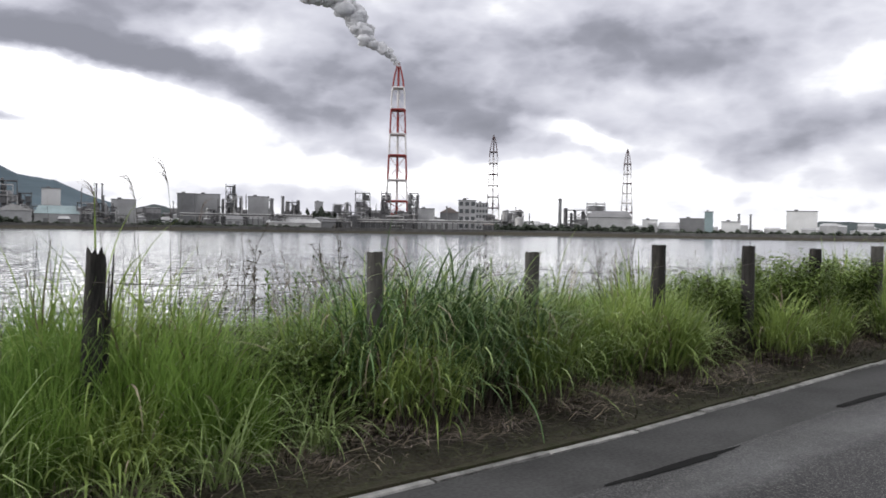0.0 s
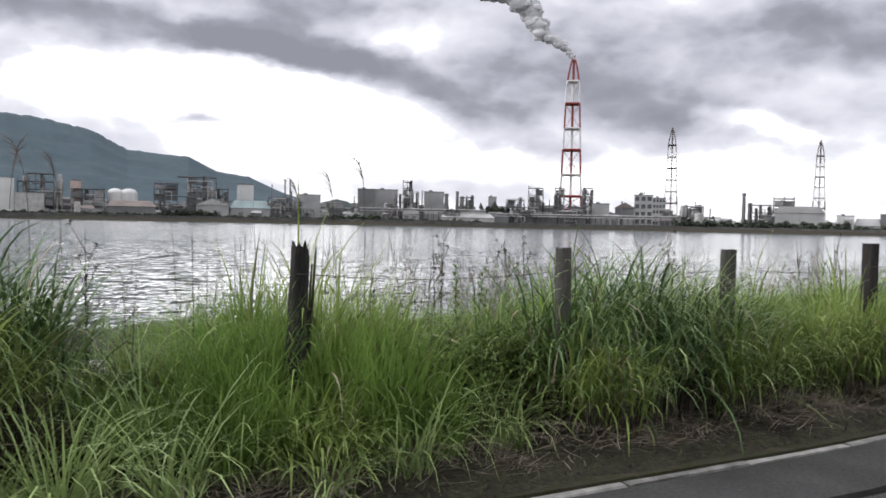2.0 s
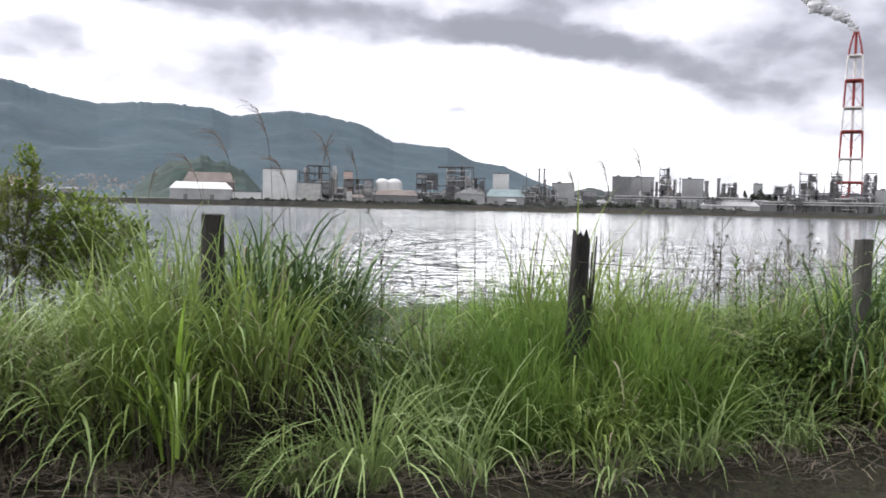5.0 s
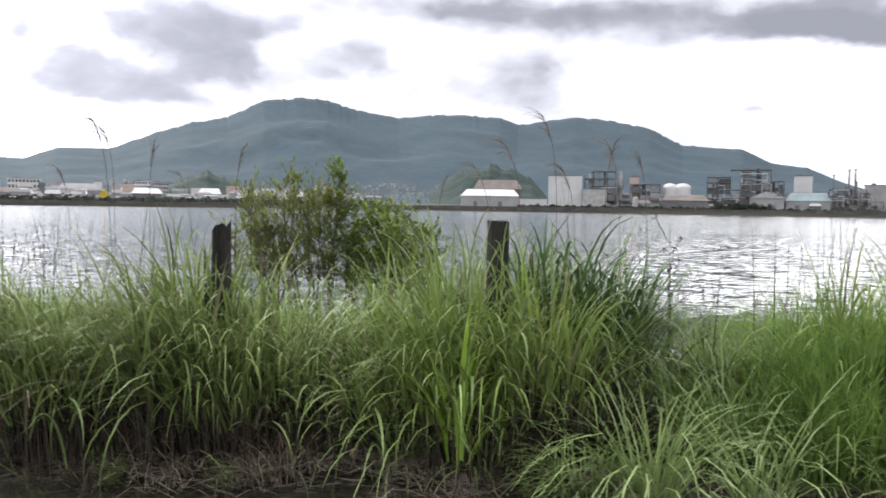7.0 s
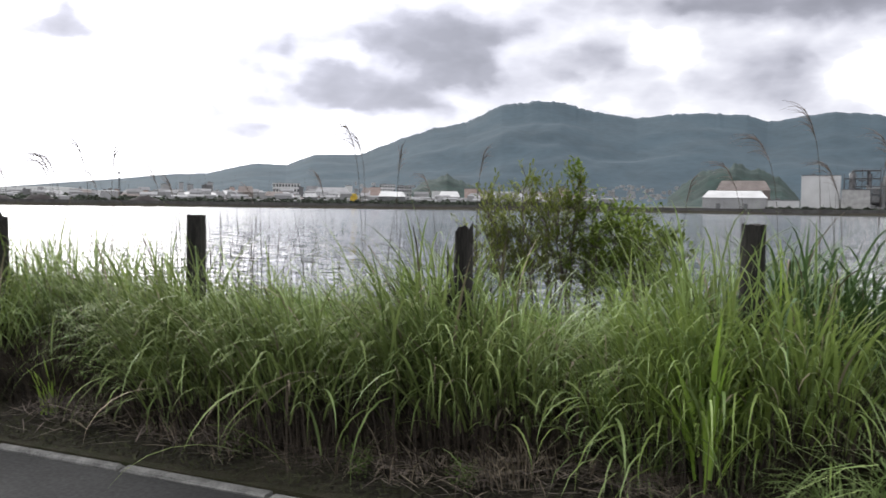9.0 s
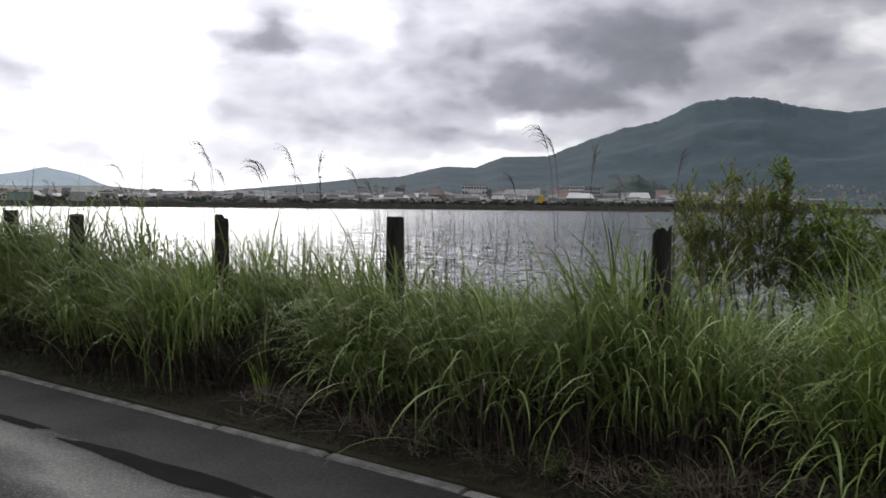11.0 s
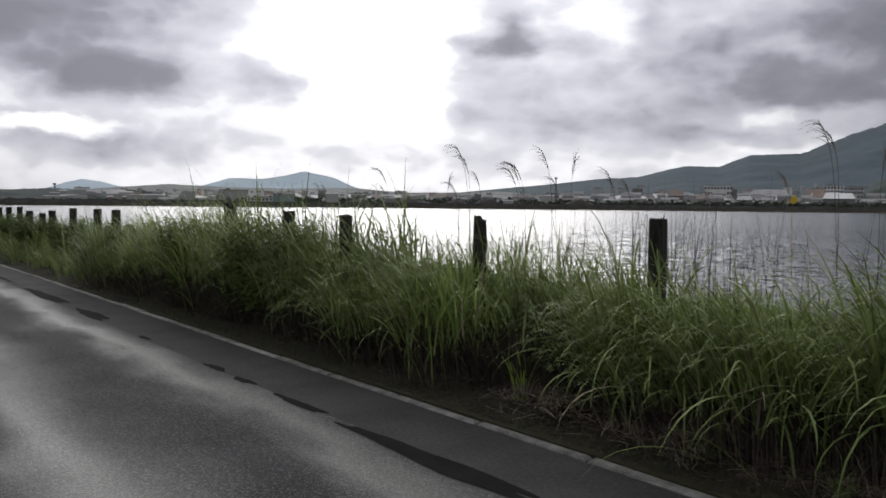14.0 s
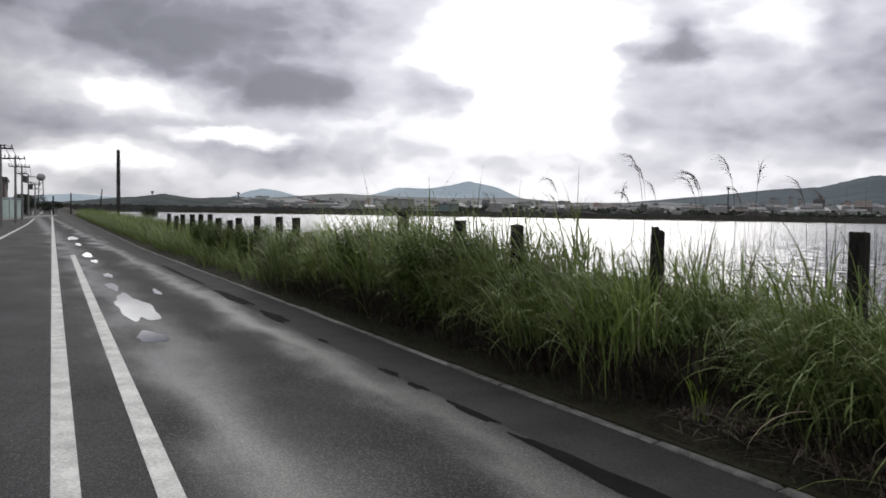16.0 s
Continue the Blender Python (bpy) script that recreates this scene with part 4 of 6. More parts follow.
plant("process_tower", -37.6, 2.6, 0.0215, 680, "low dark pipework at the chimney's foot", 17, floors=2, vessels=5, pipes=8, infill=0.7)
block("factory_block", -39.49, 1.16, 0.0241, 690, M_GREY, "plain grey factory block", depth=16)
gable_shed("shed", -41.09, 1.28, 0.0266, 700, M_DGREY, M_BROWN, "dark shed with a sloping roof", rise=0.25, along=False)
block("factory_block", -42.29, 1.20, 0.0348, 700, M_GREY, "grey concrete block with a rooftop tower", depth=16, windows=(3, 4))
plant("roof_tower", -42.2, 0.35, 0.041, 706, "small steel tower on the concrete block's roof", 18, floors=5, vessels=1, pipes=1, depth=5)
block("factory_block", -43.30, 0.83, 0.0317, 700, M_GREY, "grey concrete block with rows of windows", depth=14, windows=(4, 5))
plant("process_tower", -45.6, 1.9, 0.0240, 690, "dark low process units and pipes", 21, floors=2, vessels=5, pipes=4, infill=0.7)
stack("stack", -48.59, 0.0383, 690, 1.4, M_DGREY, "dark double stack behind the trees")
plant("process_tower", -49.58, 1.45, 0.0274, 700, "steel process units behind trees", 22, floors=3, vessels=4, infill=0.5)
plant("domed_tank_frame", -50.98, 1.22, 0.0356, 720, "round dark tank inside a steel frame", 23, floors=4, vessels=2, infill=1.0, pipes=2)
gable_shed("shed", -51.9, 2.88, 0.0247, 690, M_GREY, M_DGREY, "large grey shed with a dark gabled roof", rise=0.3, along=True, depth=30)
block("small_building", -54.53, 0.98, 0.0144, 700, M_WHITE, "small pale building on the shore")
gable_shed("shed", -55.73, 1.41, 0.0122, 700, M_GREY, M_GREY, "low pale rounded shed", rise=0.6)
block("factory_block", -57.23, 1.59, 0.0164, 700, M_DGREY, "dark low block with rooftop units")
block("teal_tower", -58.26, 0.54, 0.0243, 700, M_TEAL, "narrow pale teal tower", depth=8)
block("white_tank_house", -59.63, 1.18, 0.0133, 668, M_WHITE, "white box building at the water's edge", depth=12)
stack("stack", -60.11, 0.0223, 700, 0.9, M_DGREY, "thin dark stack near the shore")
stack("stack", -60.82, 0.0218, 700, 0.8, M_DGREY, "thin dark stack near the shore")
block("white_block", -63.84, 1.81, 0.0256, 720, M_WHITE, "plain white cube-shaped building", depth=22)

# the older works towards the mountain
plant("refinery_plant", -12.48, 2.46, 0.0486, 690, "large open steel refinery frame with pale columns", 31, floors=6, vessels=7, pipes=8, infill=0.55)
plant("refinery_steps", -10.54, 1.45, 0.0394, 700, "stepped dark steel decks", 32, floors=6, vessels=2, pipes=5, infill=0.6)
plant("refinery_plant", -14.12, 0.73, 0.0344, 700, "small dark steel frame", 33, floors=4, vessels=2, infill=0.7, depth=8)
gable_shed("shed", -13.47, 2.06, 0.0206, 668, M_GREY, M_PIPE, "grey gable-fronted shed with a pale roof edge", rise=0.35, along=False, depth=20)
block("white_tower", -15.57, 1.08, 0.0376, 720, M_WHITE, "plain pale tower block of the works", depth=12)
gable_shed("teal_roofed_shed", -15.9, 2.56, 0.0195, 672, M_GREY, M_TEAL, "wide shed with a pale teal roof", rise=0.45, depth=20)
plant("process_units", -18.09, 2.09, 0.0250, 676, "low clutter of pipes and vessels", 36, floors=3, vessels=7, pipes=6, infill=0.6)
for az_, el_ in ((-18.16, 0.0446), (-18.50, 0.0447)):
    stack("flare_stack", az_, el_, 700, 0.65, M_STEEL, "thin flare stack with a thick tip", flare=True)
stack("stack", -17.30, 0.0390, 700, 0.45, M_STEEL, "thin steel stack among the pipework")
block("factory_block", -19.77, 1.50, 0.0276, 690, M_GREY, "plain grey storage block", depth=20)
plant("pink_works", -5.88, 1.95, 0.0300, 690, "low concrete process building with open bays", 41, floors=3, vessels=4, infill=0.7)
block("pink_tower", -5.18, 0.62, 0.0361, 694, M_PINK, "pinkish concrete stair tower", depth=9)
for az_, r_ in ((-8.3, 6.5), (-7.5, 6.0)):
    ob = thing("storage_dome", far(az_, 700, LAND), "pale domed storage tank", "storage tank", group="pale domed tanks")
    part("shell", rod(bmesh.new(), (0, 0, -1), (0, 0, up(0.0235, 700) - LAND), r_, n=20), M_WHITE, ob)
    part("dome", dome(bmesh.new(), 0, 0, up(0.0235, 700) - LAND, r_, r_, 4.0, 18), M_WHITE, ob)
gable_shed("shed", -8.47, 2.92, 0.0162, 670, M_DGREY, M_BROWN, "low dark shed with a brown roof", rise=0.4)
plant("refinery_plant", -3.18, 2.52, 0.0461, 700, "pale concrete and steel process frame", 44, floors=5, vessels=8, pipes=4, infill=0.35)
block("low_annex", -2.6, 1.6, 0.0215, 684, M_PIPE, "pale low annex below the process frame", depth=10)
block("white_tank_block", -0.63, 2.24, 0.0369, 690, M_WHITE, "large white windowless storage block", depth=24)
gable_shed("white_shed", 4.44, 3.94, 0.0204, 672, M_GREY, M_WHITE, "long shed with a bright white roof", rise=0.4, depth=26)
gable_shed("brown_shed", 3.93, 3.26, 0.0317, 900, M_BROWN, M_BROWN, "large brown-roofed shed on the slope", rise=0.35, depth=30)
block("low_wall_building", 1.5, 1.87, 0.0094, 664, M_WHITE, "long low white building on the quay", depth=8)

# low clutter that fills the works between the larger units
rng_low = random.Random(303)
for k in range(46):
    az_ = rng_low.uniform(-47, -3.5)
    kind = k % 4
    d_ = rng_low.uniform(664, 684)
    if kind == 0:
        plant("pipe_bay", az_, rng_low.uniform(0.5, 1.2), rng_low.uniform(0.010, 0.021), d_, "low dark bay of pipes and small vessels", 400 + k, floors=2, vessels=3, pipes=3, infill=0.6, depth=8)
    elif kind == 1:
        gable_shed("shed", az_, rng_low.uniform(0.5, 1.3), rng_low.uniform(0.007, 0.013), d_, rng_low.choice((M_DGREY, M_GREY)), rng_low.choice((M_DGREY, M_BROWN, M_GREY)), "small low works shed near the quay", rise=0.35, depth=10)
    elif kind == 2:
        ob = thing("storage_tank", far(az_, d_, LAND), "small upright steel storage tank", "storage tank", group="small tanks of the works")
        r_, z_ = rng_low.uniform(1.8, 3.4), up(rng_low.uniform(0.006, 0.016), d_) - LAND
        part("shell", rod(bmesh.new(), (0, 0, -1), (0, 0, z_), r_, n=16), rng_low.choice((M_PIPE, M_GREY, M_STEEL)), ob)
        part("roof", dome(bmesh.new(), 0, 0, z_, r_, r_, 0.7, 14), M_GREY, ob)
    else:
        stack("stack", az_, rng_low.uniform(0.018, 0.032), d_ + 20, rng_low.uniform(0.35, 0.7), M_STEEL, "thin steel stack among the pipework")

# town and coal quay towards the left
block("flats", 34.19, 1.78, 0.0224, 1300, M_WHITE, "distant white blocks of flats", "apartment block", windows=(9, 4), depth=12)
block("flats", 27.4, 1.1, 0.0227, 1100, M_WHITE, "pale apartment block with rows of windows", "apartment block", windows=(6, 5), depth=12)
block("flats", 26.25, 1.0, 0.0215, 1080, M_GREY, "grey apartment block with rows of windows", "apartment block", windows=(6, 5), depth=12)
ob = thing("yellow_machine", far(29.66, 668, LAND), "yellow dockside loading machine", "crane")
part("body", box(bmesh.new(), -3.0, 3.0, 0, 4, 1.0, 6.0), M_YELLOW, ob)
part("cab", box(bmesh.new(), -1.5, 2.0, -0.6, 2.5, 6.0, 8.0), M_YELLOW, ob)
part("undercarriage", box(bmesh.new(), -3.4, 3.4, -0.4, 4.4, 0, 1.0), M_DGREY, ob)
block("harbour_house", 66.38, 1.87, 0.0126, 690, M_GREY, "plain grey harbour building on the quay", depth=14)
block("harbour_house", 64.68, 1.68, 0.0045, 664, M_WHITE, "low white harbour building with dark doors", windows=(7, 1), depth=9)
block("teal_store", 63.12, 1.44, 0.0078, 672, M_TEAL, "dark teal store on the harbour quay", depth=12)
rng_town = random.Random(77)
for k in range(190):
    az_ = rng_town.uniform(14, 77)
    d_ = rng_town.uniform(690, 1300)
    el_ = rng_town.uniform(0.003, 0.0125) if az_ > 42 else rng_town.uniform(0.004, 0.020)
    if k % 2:
        gable_shed("shed", az_, rng_town.uniform(0.6, 2.4), el_, d_, rng_town.choice((M_GREY, M_BROWN, M_WHITE, M_DGREY)), rng_town.choice((M_GREY, M_BROWN, M_DGREY, M_WHITE)),
                   "low industrial shed in the harbour district", rise=0.4)
    else:
        block("town_building", az_, rng_town.uniform(0.25, 0.9), el_ * 1.1, d_ + 150, rng_town.choice((M_GREY, M_WHITE, M_DGREY, M_PINK)), "small building of the harbour town", "building", depth=12)


def coal_pile(az, deg, el, dist, seed):
    w, h = wide(deg, dist) / 2, up(el, dist) - LAND
    bm = bmesh.new()
    bmesh.ops.create_grid(bm, x_segments=20, y_segments=10, size=1)
    for v in bm.verts:
        x, y = v.co.x, v.co.y
        v.co = Vector((x * w, 9 + y * 9, -0.3 + max(0, 1 - abs(x) ** 1.7) * max(0, 1 - abs(y) ** 1.5) * h * (1 + 0.25 * noise.noise((x * 3 + seed, y * 2, 0)))))
    ob = part("coal_heap", bm, M_COAL, smooth=True)
    ob.matrix_world = far(az, dist, LAND)
    tagged(ob, "black coal heap on the quay", "coal heap", group="coal heaps")


for i, (az_, deg_, el_) in enumerate([(54.7, 3.4, 0.0052), (51.43, 1.5, 0.0052), (49.29, 2.0, 0.0066), (43.15, 2.2, 0.0062), (38.5, 2.6, 0.0045), (58.2, 1.6, 0.0040)]):
    coal_pile(az_, deg_, el_, 660, i)
for az_, el_ in ((44.7, 0.0303), (77.2, 0.0165), (82.6, 0.0158)):
    ob = thing("lattice_mast", far(az_, 1000, LAND), "thin steel lattice mast", "mast", group="masts on the skyline")
    h_ = up(el_, 1000)
    bm = bmesh.new()
    for sx, sy in ((-1, -1), (1, -1), (0, 1)):
        rod(bm, (sx * 1.2, sy * 1.2, 0), (sx * 0.3, sy * 0.3, h_), 0.25, n=5)
    for k in range(9):
        rod(bm, (-1.1 + k * 0.1, -1, h_ * k / 9), (1.1 - k * 0.1, -1, h_ * (k + 1) / 9), 0.15, n=4)
    part("frame", bm, M_STEEL, ob)
    part("head", box(bmesh.new(), -1.6, 1.6, -1, 1, h_ - 2, h_), M_STEEL, ob)


def pipe_rack(az0, az1, dist, el, label):
    n = int((az1 - az0) / 0.35)
    ob = thing("pipe_rack", pose(0, 0, 0), label, "pipe rack")
    z = up(el, dist)
    pts = [far(az0 + (az1 - az0) * i / n, dist).translation for i in range(n + 1)]
    for k in range(3):
        bm = bmesh.new()
        for p, q in zip(pts, pts[1:]):
            rod(bm, (p.x, p.y, z - k * 0.9), (q.x, q.y, z - k * 0.9), 0.4, n=6)
        part("pipe", bm, M_PIPE if k != 1 else M_STEEL, ob)
    me = mesh_of("trestle", box(bmesh.new(), -0.3, 0.3, -1, 1, -1, z - 2.0 - LAND), M_STEEL)
    for i, p in enumerate(pts):
        o = new("trestle", me)
        o.parent = ob
        o.matrix_basis = pose(p.x, p.y, LAND, 0, 0, az0)


pipe_rack(-31.8, -23.2, 672, 0.0140, "long pipe rack in front of the works")
pipe_rack(-44.5, -32.5, 668, 0.0105, "low pipe rack beside the quay")


def far_trees(name, az0, az1, d0, d1, el0, el1, count, seed, label, leaf=1.3):
    """A belt of trees on the far shore: many small leafy clumps over an uneven outline."""
    rng = np.random.default_rng(seed)
    az = np.radians(rng.uniform(az0, az1, count))
    d = rng.uniform(d0, d1, count)
    crown = 0.55 + 0.45 * np.sin(np.degrees(az) * 9.1 + seed) * np.sin(np.degrees(az) * 3.7 + 1.3 * seed)
    top = 1.5 + (el0 + (el1 - el0) * crown) * d
    z = LAND + (top - LAND) * rng.uniform(0.0, 1.0, count) ** 0.7
    n = count
    ctr = np.stack([-np.sin(az) * d, np.cos(az) * d, z], -1)
    size = leaf * rng.uniform(0.5, 1.3, n)[:, None]
    u, v = rng.normal(0, 1, (n, 3)), rng.normal(0, 1, (n, 3))
    u /= np.linalg.norm(u, axis=1)[:, None]
    v /= np.linalg.norm(v, axis=1)[:, None]
    quad = np.stack([ctr - u * size, ctr + v * size, ctr + u * size, ctr - v * size], 1).reshape(-1, 3)
    me = bpy.data.meshes.new(name)
    me.from_pydata(quad.tolist(), [], np.arange(4 * n).reshape(-1, 4).tolist())
    me.materials.append(M_TREE)
    tagged(new(name, me), label, "trees", kind="stuff")


far_trees("shore_trees", -13.7, -10.6, 655, 664, 0.002, 0.0066, 1500, 1, "dark trees on the far quay")
far_trees("shore_trees", -54.8, -44.2, 655, 668, 0.001, 0.0080, 5000, 2, "belt of dark trees along the far quay")
far_trees("shore_trees", -10.5, 2.5, 654, 660, -0.002, 0.0025, 3000, 3, "low scrub along the far quay")
far_trees("shore_trees", -33.4, -31.4, 700, 712, 0.010, 0.0245, 1500, 4, "dark trees inside the works")
far_trees("shore_trees", -31.5, -13.8, 655, 660, -0.003, 0.0015, 3000, 5, "low scrub along the far quay")
far_trees("shore_trees", -24.8, -21.0, 656, 664, 0.000, 0.0060, 1500, 6, "dark trees on the far quay")
far_trees("shore_trees", 12, 42, 656, 672, -0.002, 0.0045, 7000, 7, "dark scrub and trees along the left shore")
far_trees("shore_trees", -72, -55, 656, 668, -0.003, 0.0040, 4000, 8, "low trees along the far shore")
far_trees("shore_trees", 66.5, 92, 652, 668, -0.0055, -0.0015, 5000, 9, "dark woods along the far shore", leaf=1.8)
far_trees("shore_trees", 42, 67, 680, 720, -0.003, 0.0055, 5000, 10, "scrub behind the coal quay")


def hillside_town():
    """Specks of houses on the lower slopes of the mountain."""
    rng = random.Random(61)
    bm = bmesh.new()
    for k in range(300):
        az = rng.choice((rng.gauss(12, 3), rng.uniform(22, 52), rng.uniform(56, 74)))
        d = rng.uniform(1700, 2300) if az < 55 else rng.uniform(1500, 1900)
        m = far(az, d)
        z = up(rng.uniform(0.008, 0.026) if az < 30 else rng.uniform(0.007, 0.014), d)
        w, h = rng.uniform(4, 9), rng.uniform(2, 5)
        bmesh.ops.create_cube(bm, size=1, matrix=Matrix.Translation((m.translation.x, m.translation.y, z - h)) @ pose(0, 0, 0, 0, 0, az + rng.uniform(-30, 30)) @ Matrix.Diagonal((w, 8, h * 2, 1)))
    tagged(part("hillside_houses", bm, M_SPECK), "scattered pale houses on the lower slopes", "houses", kind="stuff")


hillside_town()


def small_roofs(name, seed, n, az0, az1, d0, d1, low, high, label, material=M_SPECK):
    """Many low far-off roofs and walls, too small to tell apart."""
    rng = random.Random(seed)
    verts, faces = [], []
    for k in range(n):
        az, d = rng.uniform(az0, az1), rng.uniform(d0, d1)
        w, dep = rng.uniform(2.5, 9.0) * d / 900, rng.uniform(4, 9)
        top = max(LAND + 2.5, up(rng.uniform(low, high) * (0.55 + 0.45 * math.sin(az * 1.7) ** 2), d))
        eave = LAND + (top - LAND) * rng.uniform(0.72, 1.0)
        m = far(az, d)
        n0 = len(verts)
        for x, y, z in ((-w, 0, LAND - 4), (w, 0, LAND - 4), (w, 0, eave), (-w, 0, eave), (-w, dep, LAND - 4), (w, dep, LAND - 4), (w, dep, eave), (-w, dep, eave), (-w, dep / 2, top), (w, dep / 2, top)):
            verts.append(tuple(m @ Vector((x, y, z))))
        for f in ((0, 1, 2, 3), (1, 5, 6, 9, 2), (5, 4, 7, 6), (4, 0, 3, 8, 7), (3, 2, 9, 8), (6, 7, 8, 9)):
            faces.append([n0 + i for i in f])
    tagged(sheet(name, verts, faces, material, smooth=False), label, "buildings", kind="stuff")


small_roofs("harbour_roofs", 71, 420, 24, 78, 672, 1250, 0.001, 0.0115, "hazy grey roofs and walls of the harbour district")
small_roofs("harbour_roofs", 72, 260, 12, 44, 700, 1300, 0.004, 0.0165, "pale roofs and walls of the town under the mountain")
small_roofs("works_roofs", 73, 340, -47, -1, 690, 760, 0.004, 0.0165, "grey low roofs and walls between the units of the works")
small_roofs("works_roofs", 74, 150, -70, -46, 690, 820, 0.004, 0.0135, "hazy grey roofs beyond the end of the works", M_GREY)
small_roofs("works_roofs", 75, 170, -46, -20, 700, 790, 0.010, 0.0235, "dark upper floors and sheds of the works", M_STEEL)
small_roofs("works_roofs", 76, 90, -18, -2, 700, 790, 0.010, 0.0225, "grey upper floors and sheds of the old works", M_DGREY)
far_trees("shore_trees", -47, -2, 745, 775, 0.002, 0.0120, 9000, 21, "dark trees behind the works", leaf=1.6)
far_trees("shore_trees", 12, 64, 700, 760, -0.002, 0.0065, 9000, 22, "dark trees among the harbour roofs", leaf=1.4)
# ---- fence posts along the verge ----
def post_mesh(seed, r, h, broken=0.0):
    """A weathered round timber with an uneven, split or rotted top."""
    rng = random.Random(seed)
    bm = bmesh.new()
    n, rows = 18, 10
    flute = [rng.uniform(-0.10, 0.04) if rng.random() < 0.5 else 0.0 for _ in range(n)]
    notch = [rng.uniform(0, 0.13) if broken and rng.random() < 0.55 else 0.0 for _ in range(n)]
    ph = [rng.uniform(0, 6.28) for _ in range(3)]
    rings = []
    for j in range(rows + 1):
        s = j / rows
        z = -0.25 + (h + 0.25) * s
        ring = []
        for k in range(n):
            a = 2 * math.pi * k / n
            rr = r * (1 + 0.05 * math.sin(2 * a + ph[0]) + 0.04 * math.sin(3 * a + ph[1]) + flute[k] + 0.025 * rng.uniform(-1, 1)) * (1.05 - 0.08 * s) * (1 - (0.22 * max(0.0, s - 0.6) if broken else 0.0))
            zz = z
            if j == rows:
                zz -= rng.uniform(0, 0.012) + (max(0.0, math.cos(a) * (1 if broken > 0 else -1)) * abs(broken) * 0.25 + rng.uniform(0, 0.05) if broken else 0)
            if j >= rows - 1:
                zz -= notch[k] * (1.0 if j == rows else 0.55)
            ring.append(bm.verts.new((rr * math.cos(a), rr * math.sin(a), zz)))
        rings.append(ring)
    for j in range(rows):
        for k in range(n):
            bm.faces.new((rings[j][k], rings[j][(k + 1) % n], rings[j + 1][(k + 1) % n], rings[j + 1][k]))
    top = bm.verts.new((0, 0, sum(v.co.z for v in rings[-1]) / n - 0.012))
    for k in range(n):
        bm.faces.new((rings[-1][k], rings[-1][(k + 1) % n], top))
    return bm


POSTS = [  # x, y, height, radius, broken, lean towards +x
    (1.86, 5.05, 1.38, 0.060, 0.30, 2), (3.91, 5.08, 1.31, 0.062, 0.0, 1), (5.60, 5.10, 1.30, 0.062, 0.0, 0), (7.42, 5.08, 1.36, 0.072, 0.0, 0),
    (9.16, 5.08, 1.35, 0.075, 0.0, 0), (10.80, 5.10, 1.31, 0.075, 0.0, 1), (12.68, 5.10, 1.34, 0.085, 0.0, -1), (14.6, 5.1, 1.3, 0.08, 0.0, 0), (16.5, 5.1, 1.3, 0.08, 0.0, 0),
    (-0.29, 5.22, 1.40, 0.070, 0.0, 0), (-1.92, 5.05, 1.38, 0.062, -0.22, 0), (-3.95, 5.06, 1.39, 0.066, 0.0, 0), (-5.88, 5.05, 1.40, 0.066, 0.22, 0),
    (-8.19, 5.05, 1.35, 0.075, 0.0, -6), (-9.60, 5.08, 1.37, 0.08, 0.0, 0)]
FAR_POSTS = [(-11.36, 5.1, 1.46), (-16.75, 5.1, 1.30), (-18.1, 5.1, 1.30), (-19.86, 5.1, 1.30), (-21.8, 5.1, 1.22), (-23.05, 5.12, 1.14), (-24.55, 5.15, 1.18), (-26.0, 5.2, 1.27),
             (-27.8, 5.22, 1.25), (-29.4, 5.25, 1.23), (-31.5, 5.3, 1.21), (-33.4, 5.35, 1.14), (-35.6, 5.4, 1.2)]
for i, (x, y, h, r, broken, lean) in enumerate(POSTS + [(x, y, h, 0.085, 0.0, (-1) ** k) for k, (x, y, h) in enumerate(FAR_POSTS)]):
    grey = x in (3.91, 5.60, 12.68)
    ob = part("fence_post", post_mesh(60 + i, r, h, broken), M_POST_GREY if grey else M_POST)
    ob.matrix_world = pose(x, y, 0.02, 0, lean, (i * 67) % 360 if not broken else 0)
    for k in range(3 if broken else 0):     # splinters still standing beside the trunk
        side, low = (1, 0.07) if broken > 0 else (-1, 0.16)
        sx = side * r * (0.95 + 0.16 * k)
        part("splinter", rod(bmesh.new(), (sx, r * (0.15 - 0.2 * k), h * 0.45), (sx + side * 0.008 * k, r * (0.1 - 0.2 * k), h - low - 0.05 * ((k + 1) % 3)), r * 0.22, r * 0.08, n=5), M_POST, ob)
    look_of = "split and rotted" if broken else ("grey weathered" if grey else "dark weathered")
    tagged(ob, look_of + " round timber fence post in tall grass" + (", leaning" if abs(lean) > 4 else ""), "fence post", group="fence posts along the verge")
